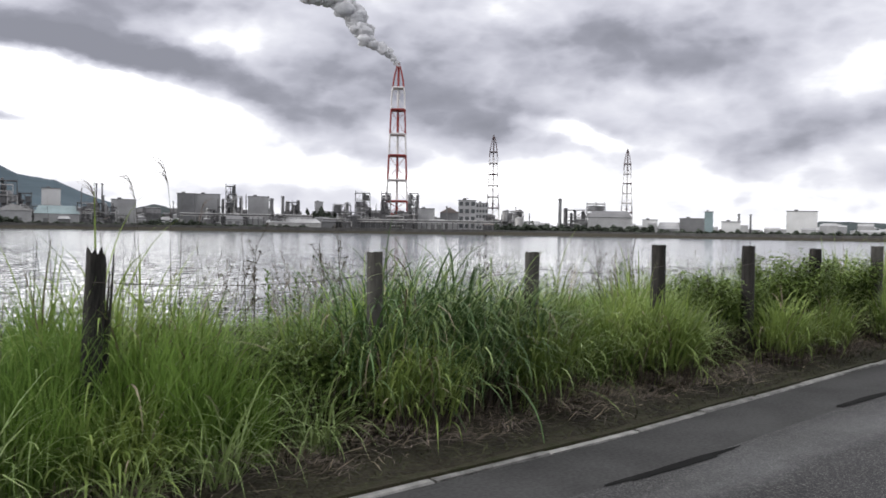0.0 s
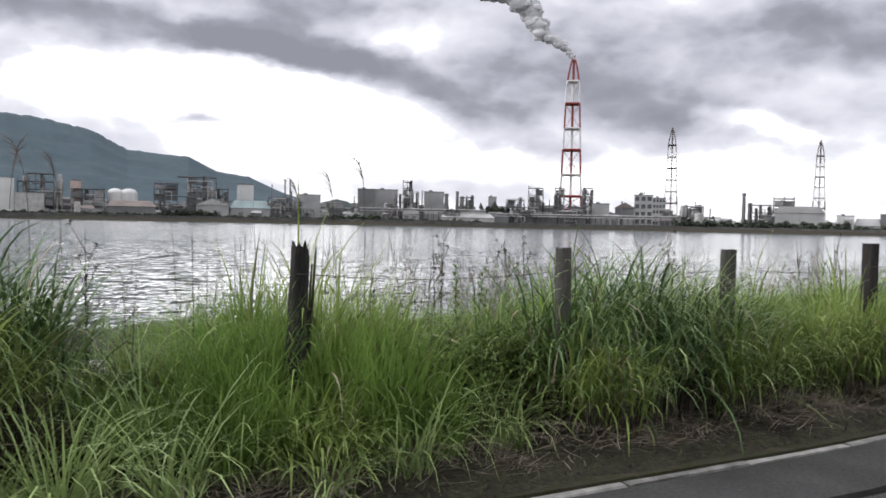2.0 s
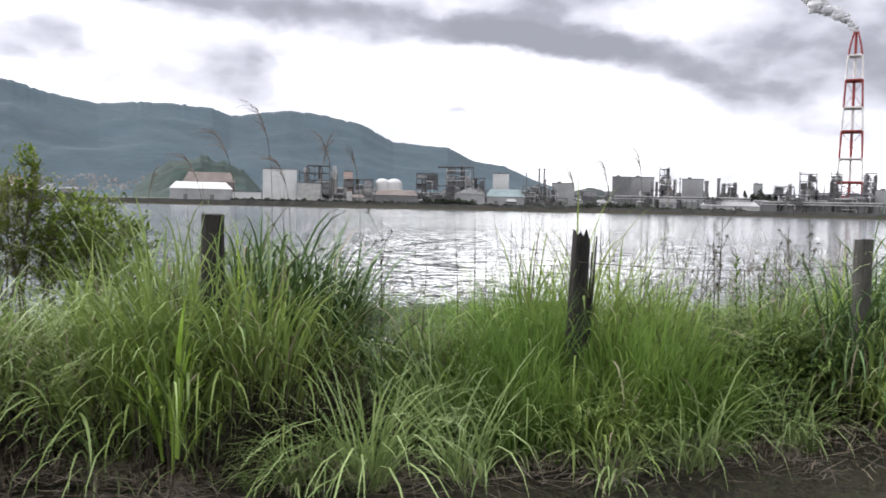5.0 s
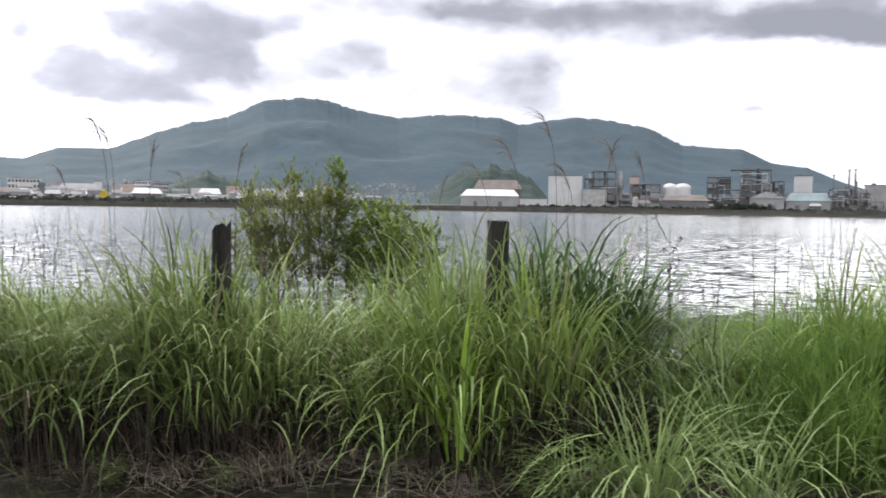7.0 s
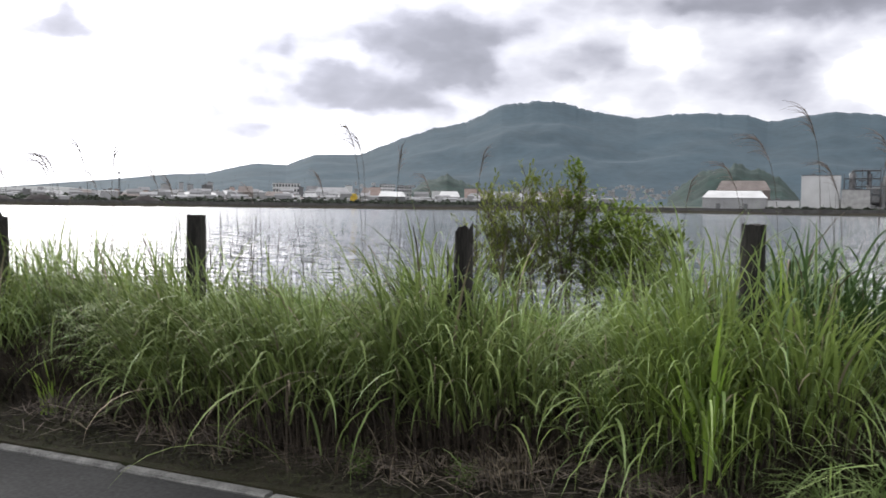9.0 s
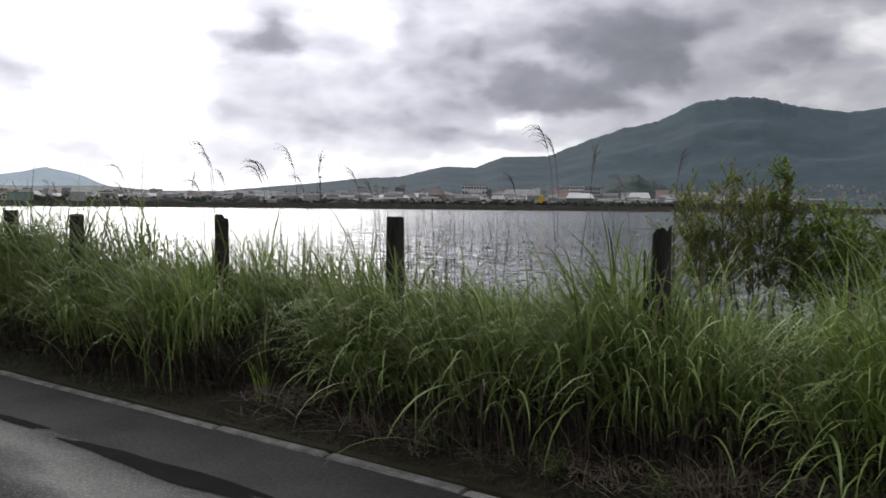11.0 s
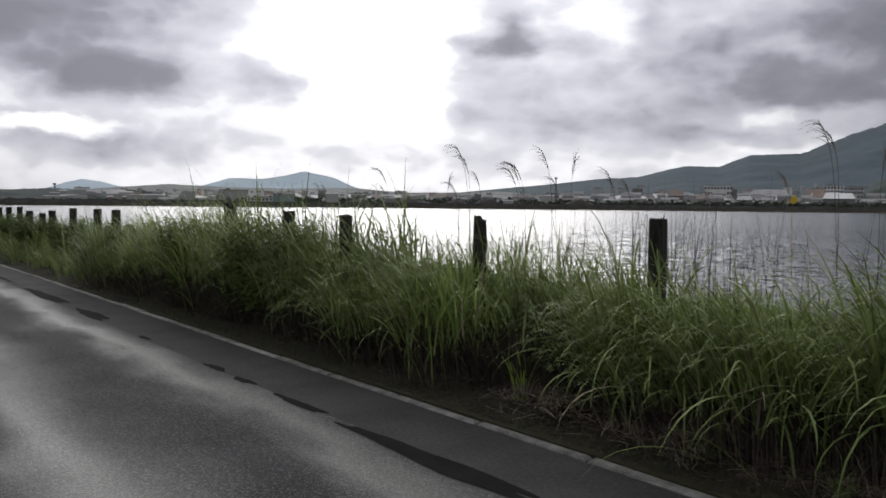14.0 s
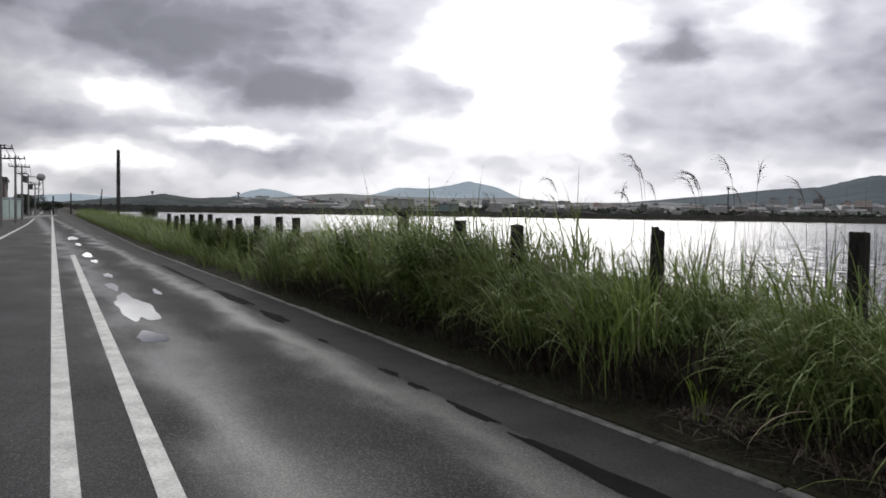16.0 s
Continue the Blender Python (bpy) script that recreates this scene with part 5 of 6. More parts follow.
# ---- grass ----
def blades(name, rows, material, sections=5, fold=0.0, late=1.4):
    """One mesh of arching leaves. rows: arrays of root x, y, z, length, width, heading, first lean, bend."""
    x, y, z, length, width, heading, lean, bend = rows
    n = len(x)
    s = np.linspace(0, 1, sections + 1)
    ang = lean[:, None] + bend[:, None] * s[None, :] ** late
    step = length[:, None] / sections
    out = np.concatenate([np.zeros((n, 1)), np.cumsum(np.sin((ang[:, :-1] + ang[:, 1:]) / 2) * step, 1)], 1)
    high = np.concatenate([np.zeros((n, 1)), np.cumsum(np.cos((ang[:, :-1] + ang[:, 1:]) / 2) * step, 1)], 1)
    cx = x[:, None] + out * np.cos(heading)[:, None]
    cy = y[:, None] + out * np.sin(heading)[:, None]
    cz = z[:, None] + high
    half = width[:, None] * 0.5 * np.clip(0.65 + 0.8 * s - 1.45 * s ** 2.2, 0.02, 1)[None, :]
    sx, sy = -np.sin(heading)[:, None] * half, np.cos(heading)[:, None] * half
    v = np.empty((n, sections + 1, 2, 3), np.float32)
    v[:, :, 0, 0], v[:, :, 0, 1], v[:, :, 0, 2] = cx - sx, cy - sy, cz
    v[:, :, 1, 0], v[:, :, 1, 1], v[:, :, 1, 2] = cx + sx, cy + sy, cz + fold * half
    base = (np.arange(n) * (sections + 1) * 2)[:, None, None] + (np.arange(sections) * 2)[None, :, None]
    f = base + np.array([0, 1, 3, 2])[None, None, :]
    me = bpy.data.meshes.new(name)
    me.vertices.add(n * (sections + 1) * 2)
    me.vertices.foreach_set("co", v.ravel())
    nf = n * sections
    me.loops.add(nf * 4)
    me.loops.foreach_set("vertex_index", f.ravel().astype(np.int32))
    me.polygons.add(nf)
    me.polygons.foreach_set("loop_start", np.arange(nf, dtype=np.int32) * 4)
    me.update(calc_edges=True)
    me.shade_smooth()
    me.materials.append(material)
    return new(name, me)


TOP = [(-140.10, 1.1), (-40.10, 1.15), (-18.10, 1.12), (-13.10, 1.02), (-11.60, 1.25), (-10.60, 1.08), (-9.40, 1.25), (-8.70, 1.05), (-7.60, 0.95), (-6.60, 1.08), (-5.60, 1.02), (-4.90, 0.88),
       (-4.10, 0.90), (-3.10, 0.98), (-2.10, 0.97), (-1.25, 1.04), (-0.75, 1.1), (-0.05, 1.36), (0.30, 1.2), (0.60, 0.62), (0.93, 0.5), (1.23, 0.6), (1.58, 1.05), (1.96, 1.2),
       (2.48, 1.12), (3.00, 0.86), (3.60, 0.84), (4.11, 1.16), (4.72, 1.24), (5.32, 1.15), (5.92, 0.95), (6.78, 0.85), (7.64, 0.95), (9.36, 1.0), (10.74, 1.18), (11.94, 1.12), (13.66, 1.0), (21.40, 1.05)]
FRONT = [(-140, 0.45), (-20, 0.45), (-8, 0.52), (-3, 0.60), (-1, 0.82), (1, 0.95), (4, 1.05), (7, 0.95), (10, 0.85), (25, 0.8)]   # bare strip beyond the kerb


KERB_TAB = [(float(x), kerb_y(float(x))) for x in range(-150, 45, 3)]


def kerb_np(x):
    return np.interp(x, [k[0] for k in KERB_TAB], [k[1] for k in KERB_TAB])


def front_np(x):
    return kerb_np(x) + np.interp(x, [r[0] for r in FRONT], [r[1] for r in FRONT])


def fall_off(depth):
    """Grass stands high near the fence and drops towards the bank."""
    return np.interp(depth, [0, 0.2, 0.6, 1.7, 3.5, 6.5], [0.72, 0.92, 1.02, 1.0, 0.55, 0.35])


def clumped(rng, n_clumps, per, x0, x1, d0, d1, spread):
    cx = rng.uniform(x0, x1, n_clumps)
    cd = d0 + (d1 - d0) * rng.uniform(0, 1, n_clumps) ** 1.3
    idx = np.repeat(np.arange(n_clumps), per)
    a, r = rng.uniform(0, 2 * np.pi, len(idx)), spread * np.sqrt(rng.uniform(0, 1, len(idx)))
    return cx[idx] + r * np.cos(a), cd[idx] + r * np.sin(a), a, idx


def tall_grass(name, seed, n_clumps, per, x0, x1, d0, d1, spread, size, width, material, lean, bend, sections=5, road=0.55, least=0.55, late=1.4):
    rng = np.random.default_rng(seed)
    x, d, a, idx = clumped(rng, n_clumps, per, x0, x1, d0, d1, spread)
    y = front_np(x) + d
    high = np.interp(x, [r[0] for r in TOP], [r[1] for r in TOP]) * fall_off(d)
    vigour = rng.uniform(0.55, 1.10, n_clumps)[idx] + patchy(x, d, seed)
    n = len(x)
    length = high * size * np.minimum(1.12, vigour * rng.uniform(least, 1.15, n))
    away = a + rng.normal(0, 0.6, n)
    to_road = -np.pi / 2 - np.clip(-x, 0, 3) * 0.2 + rng.normal(0, 0.8, n)
    heading = np.where(rng.uniform(0, 1, n) < np.clip(road - 0.35 * d, 0.1, 1.0), to_road, away)
    rows = (x, y, np.zeros(n) - 0.02, length, width * rng.uniform(0.6, 1.3, n), heading,
            np.abs(rng.normal(lean, 0.12, n)), rng.uniform(bend[0], bend[1], n))
    return blades(name, rows, material, sections, late=late)


def patchy(x, d, seed):
    """Slow change of vigour over the verge, so that stands of grass rise and sink."""
    return 0.17 * np.sin(x * 2.3 + 1.9 * d + seed) + 0.13 * np.sin(x * 4.7 - 2.6 * d + 2 * seed) + 0.09 * np.sin(x * 8.9 + 3.3 * d)


# the stand behind the front row: fine yellow-green grass on one side, darker and coarser on the other
for x0, x1, m_, text, seed in ((-1.2, 16.5, M_FINE, "fine yellow-green grass standing behind the posts", 11), (-15.5, -1.2, M_DEEP, "dark green grass standing behind the posts", 21)):
    g = tall_grass("tall_grass", seed, int(34 * (x1 - x0)), 24, x0, x1, 0.75, 2.7, 0.15, 1.20 if seed == 11 else 1.02, 0.010, m_, 0.10, (0.9, 2.6), 6, road=0.35, least=0.5, late=1.7)
    tagged(g, text, "grass", kind="stuff")
g = tall_grass("tall_grass", 22, 430, 24, -15, -0.9, 0.9, 2.4, 0.14, 1.08, 0.011, M_FINE, 0.10, (0.9, 2.6), 6, road=0.3, least=0.5, late=1.7)
tagged(g, "yellow-green grass patches in the gaps of the verge", "grass", kind="stuff")
g = tall_grass("tall_grass", 25, 190, 30, -2.5, -0.1, 0.7, 2.2, 0.14, 1.0, 0.013, M_GRASS, 0.22, (0.8, 2.5), 6, road=0.35, least=0.6, late=2.0)
tagged(g, "bright green grass mound behind the posts", "grass", kind="stuff")
g = tall_grass("tall_grass", 15, 120, 20, 5.6, 16, 0.25, 1.6, 0.12, 1.15, 0.015, M_GRASS, 0.15, (0.8, 2.4), 6, late=1.7)
tagged(g, "green grass tufts between the tussocks", "grass", kind="stuff")
g = tall_grass("young_grass", 17, 60, 14, -9, 15, 0.0, 1.2, 0.06, 1.0, 0.024, M_YOUNG, 0.10, (0.2, 1.3), late=2.0)
tagged(g, "bright yellow-green young grass shoots", "grass", kind="stuff")
g = tall_grass("tall_grass", 23, 210, 30, 0.75, 2.75, 0.05, 1.0, 0.12, 1.08, 0.0085, M_FINE, 0.08, (0.3, 1.5), 5, road=0.3, least=0.55, late=2.0)
tagged(g, "soft upright yellow-green grass round a post", "grass", kind="stuff")
g = tall_grass("tall_grass", 26, 110, 28, 1.35, 2.85, -0.2, 0.25, 0.10, 1.10, 0.0095, M_FINE, 0.10, (0.4, 1.7), 5, road=0.4, least=0.55, late=2.0)
tagged(g, "yellow-green grass in front of a rotted post", "grass", kind="stuff")
g = tall_grass("tall_grass", 24, 120, 30, 5.75, 8.0, 0.05, 0.9, 0.12, 0.95, 0.010, M_FINE, 0.12, (0.4, 1.9), 5, road=0.4, least=0.55, late=2.0)
tagged(g, "light green grass between two posts", "grass", kind="stuff")
g = tall_grass("dead_grass", 18, 170, 14, -4, 16, -0.2, 0.6, 0.16, 0.62, 0.009, M_STRAW, 0.25, (0.4, 2.6))
tagged(g, "dead brown grass blades at the foot of the tufts", "grass", kind="stuff")
# real dead stems, but their dark colour also paints the shade between tufts
g = tall_grass("dead_thatch", 19, 3000, 24, -15, 16, 0.08, 0.95, 0.14, 0.66, 0.014, M_SHADE_THATCH, 0.22, (0.1, 1.4), 4)
tagged(g, "brown thatch of dead stems inside the grass, darkened as its inner shade", "grass", kind="stuff")
g = tall_grass("tall_grass", 12, 1500, 16, -16, 18, 2.4, 6.6, 0.26, 1.10, 0.012, M_FINE, 0.15, (0.4, 1.8), 4)
tagged(g, "lower green grass between fence and bank", "grass", kind="stuff")
g = tall_grass("tall_grass", 13, 2400, 18, -130, -14, 0.1, 3.0, 0.30, 1.15, 0.022, M_DEEP, 0.2, (0.5, 2.4), 4)
tagged(g, "tall green grass running along the road into the distance", "grass", kind="stuff")
g = tall_grass("tall_grass", 14, 700, 14, 16, 45, 0.0, 3.5, 0.35, 1.25, 0.025, M_GRASS, 0.2, (0.5, 2.0), 4)
tagged(g, "tall green grass further along the verge", "grass", kind="stuff")


def tussock(cols, rng, x, d, high, size, main, pale_share, flow, blade=1.0):
    """One tussock: a dense foot, stiff middle blades, outer blades that hang over on all sides."""
    high *= 0.92 if x < 0.6 else 0.90
    n = int(330 * size)
    a = rng.uniform(0, 2 * np.pi, n)
    u = np.sqrt(rng.uniform(0, 1, n))
    bx = x + 0.36 * size * u * np.cos(a)
    by = front_np(np.array([x]))[0] + d + 0.30 * size * u * np.sin(a)
    swing = rng.uniform(0, 1, n) < (0.72 if x < -1.2 else 0.42)
    heading = np.where(swing, flow + rng.normal(0, 0.8, n), a + rng.normal(0, 0.9, n))
    lean = np.abs(0.02 + 0.40 * u ** 1.5 + 0.12 * swing + rng.normal(0, 0.13, n) + 0.9 * (rng.uniform(0, 1, n) < 0.16) * rng.uniform(0, 1, n))
    length = high * (0.42 + 1.0 * rng.beta(2.2, 1.8, n)) * (1.06 - 0.2 * u)
    bend = rng.uniform(0.3, 2.5, n) + 0.4 * swing + (0.5 if main == "reed" else 0.0)
    width = rng.uniform(0.009, 0.022, n) * blade
    foot = high * rng.uniform(0.26, 0.66, n) * (1.0 if x < 0.6 else 0.85) * (rng.uniform(0, 1, n) < 0.95)
    bx, by = bx + foot * np.sin(lean) * np.cos(heading) * 0.6, by + foot * np.sin(lean) * np.sin(heading) * 0.6
    length = np.maximum(0.16, length - 0.55 * foot)
    # dead stems below the leaves; their dark colour adds shade at the foot
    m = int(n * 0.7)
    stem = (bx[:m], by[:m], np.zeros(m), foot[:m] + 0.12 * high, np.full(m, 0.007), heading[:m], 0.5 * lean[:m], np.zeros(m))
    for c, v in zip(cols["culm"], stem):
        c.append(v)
    lot = rng.uniform(0, 1, n)
    pale, dead = lot < pale_share, lot > 0.95
    for key, pick in (("pale", pale), ("dead", dead), (main, ~pale & ~dead)):
        for c, v in zip(cols[key], (bx, by, foot, length, width, heading, lean, bend)):
            c.append(v[pick])


def tussocks():
    """Separate tussocks along the verge, a low front row and a taller one among the posts."""
    rng = np.random.default_rng(51)
    cols = {k: [[] for _ in range(8)] for k in ("mid", "deep", "reed", "pale", "dead", "culm")}
    tall = lambda x: float(np.interp(x, [r[0] for r in TOP], [r[1] for r in TOP]))
    for row, (d0, d1, part_of, gap) in enumerate(((0.0, 0.35, 0.95, 0.62), (0.5, 1.05, 1.12, 0.52))):
        x = -15.0 + 0.4 * row
        while x < 17:
            size = rng.uniform(0.65, 1.25) if x < -5 else rng.uniform(0.45, 0.95)
            dark = 0.62 if x < -4.6 else 0.45 if x < -1.0 else 0.28
            main = "deep" if rng.uniform() < dark else "mid"
            leafy = 2.7 < x < 3.7 or 8.2 < x < 13.2 or (row == 0 and (0.3 < x < 2.5 or -9.6 < x < -8.6 or -12.2 < x < -11.0)) or -5.0 < x < -4.3 or -6.5 < x < -5.9 or -8.0 < x < -7.3
            if not leafy and not 3.8 < x < 5.7 and not -0.3 < x < 0.9:
                flow = -1.75 - 0.5 * float(np.clip(-x / 4, -0.4, 1.0)) + rng.normal(-0.2, 0.35)
                tussock(cols, rng, x, rng.uniform(d0, d1), tall(x) * part_of * rng.uniform(0.66, 1.14) * (1.12 if x < -2 else 1.0), size, main, rng.choice([0.05, 0.14, 0.34]), flow)
            x += gap * size * rng.uniform(0.8, 1.35)
    # low tufts that hide the feet of the posts
    for p in POSTS:
        if -15 < p[0] < 16:
            for k in range(3):
                px = p[0] + rng.uniform(-0.3, 0.3)
                tussock(cols, rng, px, p[1] - rng.uniform(0.16, 0.34) - float(front_np(px)), rng.uniform(0.88, 1.12) * min(1.0, tall(px) + 0.15) * (0.52 if 0.5 < px < 3.4 else 0.78 if px > 3.4 else 1.0), rng.uniform(0.55, 0.8), "deep" if px < -1.0 else "mid", 0.08, -1.7 + rng.normal(0, 0.5))
    # the big dark clump between two posts, the dense one behind a post, and the broad ones beside the weeds
    for x, d, high, size, main, pale in ((4.05, 0.30, 1.05, 1.1, "reed", 0.10), (4.45, 0.55, 1.34, 1.3, "reed", 0.06), (4.6, 0.12, 1.0, 1.1, "reed", 0.22), (4.95, 0.55, 1.32, 1.3, "reed", 0.06), (5.3, 0.25, 1.12, 1.1, "reed", 0.14),
                                         (5.6, 0.6, 1.05, 0.9, "mid", 0.1), (0.10, 0.95, 1.30, 1.0, "reed", 0.02), (0.38, 1.10, 1.22, 0.9, "reed", 0.02), (-0.12, 1.15, 1.28, 0.8, "reed", 0.02), (0.25, 0.65, 0.95, 0.8, "deep", 0.05),
                                         (-0.45, 0.15, 0.85, 0.9, "mid", 0.12), (6.75, 0.2, 0.85, 1.2, "mid", 0.05), (7.4, 0.3, 0.9, 1.0, "mid", 0.05)):
        tussock(cols, rng, x, d, high, size, main, pale, -1.6 + rng.normal(0, 0.4), 1.25 if x < 0.5 and d > 0.6 else 1.05)
    for key, m_, text in (("mid", M_GRASS, "arching green grass tussocks at the front of the verge"), ("deep", M_DEEP, "dark green grass tussocks at the front of the verge"),
                          ("reed", M_REED, "dense dark blue-green reed clump beside a post"),
                          ("pale", M_SEDGE, "pale hanging blades of the grass tussocks"), ("dead", M_STRAW, "withered straw-brown blades hanging in the tussocks"),
                          ("culm", M_SHADE_THATCH, "dead stems at the foot of the tussocks, darkened to add shade there")):
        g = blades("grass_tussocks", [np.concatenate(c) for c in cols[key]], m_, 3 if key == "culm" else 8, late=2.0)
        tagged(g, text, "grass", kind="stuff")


tussocks()


def sedge_tufts():
    """Low fountains of pale sedge in front of the tall grass."""
    rng = np.random.default_rng(31)
    spots = [(0.15, -0.30), (0.55, -0.22), (0.95, -0.36), (1.35, -0.25), (1.70, -0.42), (2.05, -0.30), (2.35, -0.42), (0.75, 0.05), (1.15, 0.1), (1.55, 0.05), (-0.35, -0.2), (-0.9, -0.1), (3.1, -0.1), (0.4, 0.15), (0.8, -0.1), (1.8, 0.0), (2.2, 0.05), (1.0, 0.3), (1.45, 0.35), (2.0, 0.3), (0.2, 0.1)]
    cols = [[] for _ in range(8)]
    for cx, cd in spots:
        n = int(rng.uniform(60, 170))
        grow = rng.uniform(0.6, 1.25)
        cx, cd = cx + rng.normal(0, 0.12), cd + rng.normal(0.08, 0.12)
        a, r = rng.uniform(0, 2 * np.pi, n), 0.13 * np.sqrt(rng.uniform(0, 1, n))
        x = cx + r * np.cos(a)
        y = front_np(x) + cd + 0.05 + r * np.sin(a)
        vals = (x, y, np.zeros(n), grow * rng.uniform(0.35, 1.0, n), rng.uniform(0.008, 0.018, n), a + rng.normal(0, 0.8, n), np.abs(rng.normal(0.3, 0.2, n)), rng.uniform(0.8, 2.8, n))
        for c, v in zip(cols, vals):
            c.append(v)
    g = blades("sedge", [np.concatenate(c) for c in cols], M_SEDGE, 6)
    tagged(g, "low fountains of pale green sedge at the roadside", "grass", kind="stuff")


sedge_tufts()


def young_shoot():
    """One bright young shoot with broad upright leaves in front of the tussocks."""
    rng = np.random.default_rng(33)
    n = 34
    a = rng.uniform(0, 6.28, n)
    rows = (-0.43 + 0.06 * np.cos(a), 4.50 + 0.05 * np.sin(a), rng.uniform(0.12, 0.46, n), rng.uniform(0.30, 0.62, n), rng.uniform(0.020, 0.036, n), a, np.abs(rng.normal(0.24, 0.16, n)), rng.uniform(0.0, 1.3, n))
    tagged(blades("young_shoot", rows, M_YOUNG, 6), "bright yellow-green young reed shoot among dark grass", "grass", kind="stuff")


young_shoot()


def hanging_blades():
    """Long pale blades that spill over the front of the dark clump and of the tussocks."""
    rng = np.random.default_rng(35)
    n = 420
    x = np.concatenate([rng.uniform(4.0, 5.55, 190), rng.uniform(-4.2, -0.2, 110), rng.normal(-5.2, 0.35, 60), rng.normal(-6.9, 0.3, 30), rng.normal(-3.5, 0.4, 30)])
    y = front_np(x) + rng.uniform(-0.05, 0.35, n)
    z = np.interp(x, [r[0] for r in TOP], [r[1] for r in TOP]) * rng.uniform(0.45, 0.86, n)
    rows = (x, y, z, rng.uniform(0.35, 0.85, n), rng.uniform(0.006, 0.014, n), -np.pi / 2 + rng.normal(-0.2, 0.7, n), rng.uniform(0.25, 0.9, n), rng.uniform(1.3, 2.3, n))
    tagged(blades("hanging_grass", rows, M_SEDGE, 8, late=1.5), "long pale grass blades hanging over the tussocks", "grass", kind="stuff")


hanging_blades()


def litter():
    """Flattened dead stems between kerb and grass, heaped in small mounds."""
    rng = np.random.default_rng(41)
    for n, low, span, m_, text in ((7000, 0.0, 0.05, M_STRAW, "flattened dead brown stems along the kerb"), (14000, 0.0, 0.05, M_LITTER, "grey-brown dead stems heaped along the kerb"), (14000, 0.0, 0.03, M_SHADE_THATCH, "dark rotting stems along the kerb")):
        x = rng.uniform(-4.8, 14, n) if m_ != M_SHADE_THATCH else rng.uniform(-16, 14, n)
        x = np.where((x < -2) & (m_ == M_STRAW) & (rng.uniform(0, 1, n) < 0.7), x + 10, x)
        x = x + 0.10 * np.sin(x * 5.1) + 0.06 * np.sin(x * 11.3)
        gap = front_np(x) - kerb_np(x)
        share = rng.beta(2.2, 1.3, n)
        y = kerb_np(x) + 0.20 + (gap + 0.10) * share
        mound = np.clip(0.5 + 0.5 * np.sin(x * 3.7 + 1.3 * np.sin(x * 1.9)), 0, 1) * np.sin(np.pi * np.clip(share, 0, 1)) * 0.11
        turn = rng.normal(0, 0.75, n) + 0.7 * np.sin(x * 4.3) + np.pi * (rng.uniform(0, 1, n) < 0.5)
        rows = (x, y, low + 0.03 + mound + rng.uniform(0, span, n), rng.uniform(0.05, 0.28, n), rng.uniform(0.003, 0.009, n), turn, np.pi / 2 - rng.uniform(-0.12, 0.30, n), rng.uniform(-0.3, 0.5, n))
        g = blades("grass_litter", rows, m_, 3)
        tagged(g, text, "litter", kind="stuff")


litter()


def debris():
    """Short dark scraps of leaf and moss over the bare strip."""
    rng = np.random.default_rng(45)
    n = 26000
    x = np.where(rng.uniform(0, 1, n) < 0.85, rng.uniform(-14, 12, n), rng.uniform(-32, 20, n))
    y = kerb_np(x) + 0.055 + (front_np(x) - kerb_np(x) + 0.3) * rng.uniform(0, 1, n)
    rows = (x, y, rng.uniform(0.012, 0.05, n), rng.uniform(0.02, 0.10, n), rng.uniform(0.005, 0.013, n), rng.uniform(0, 6.28, n), np.pi / 2 - rng.uniform(-0.1, 0.7, n), rng.uniform(-0.4, 0.6, n))
    tagged(blades("leaf_litter", rows, M_DEBRIS, 2), "dark scraps of leaf and moss beside the kerb", "litter", kind="stuff")


debris()


def dry_stalks():
    """Thin bare stems that stand above the grass against the water."""
    rng = np.random.default_rng(43)
    n = 860
    x = np.concatenate([rng.uniform(-13, 14, 90), rng.normal(-7.2, 1.6, 360), rng.normal(-4.6, 0.8, 160), rng.normal(-3.4, 1.0, 120), rng.normal(-0.6, 1.0, 70), rng.normal(2.6, 0.6, 60)])
    y = front_np(x) + rng.uniform(0.6, 2.4, n)
    rows = (x, y, np.zeros(n), rng.uniform(1.0, 1.80, n), rng.uniform(0.005, 0.010, n), rng.uniform(0, 6.28, n), np.abs(rng.normal(0.0, 0.13, n)), rng.uniform(0.0, 0.7, n) ** 2)
    g = blades("dry_stalks", rows, M_STALK, 4)
    tagged(g, "thin dark dry stalks rising above the grass", "dry stalks", kind="stuff")


dry_stalks()


def dry_herbs():
    """Grey-brown dried plants, much branched, in a loose belt near the bank."""
    rng = np.random.default_rng(47)
    n = 330
    x = np.concatenate([rng.uniform(-14, 16, 50), rng.normal(4.9, 1.0, 150), rng.normal(1.6, 0.9, 20), rng.normal(-8.5, 2.2, 30), rng.uniform(8, 15, 80)])
    y = front_np(x) + rng.uniform(1.3, 3.4, n)
    h = rng.uniform(0.75, 1.32, n)
    stem = (x, y, np.zeros(n), h, rng.uniform(0.005, 0.008, n), rng.uniform(0, 6.28, n), rng.uniform(0.0, 0.15, n), rng.uniform(0.0, 0.5, n))
    k = 14
    i = np.repeat(np.arange(n), k)
    m_ = len(i)
    twig = (x[i] + rng.normal(0, 0.02, m_), y[i] + rng.normal(0, 0.02, m_), h[i] * rng.uniform(0.45, 0.92, m_), rng.uniform(0.06, 0.24, m_), rng.uniform(0.004, 0.010, m_), rng.uniform(0, 6.28, m_), rng.uniform(0.2, 0.8, m_), rng.uniform(-0.4, 0.9, m_))
    g = blades("dry_herbs", [np.concatenate(p) for p in zip(stem, twig)], M_HERB, 3)
    tagged(g, "grey-brown dried herbs, much branched, near the water", "dry plants", kind="stuff")


dry_herbs()
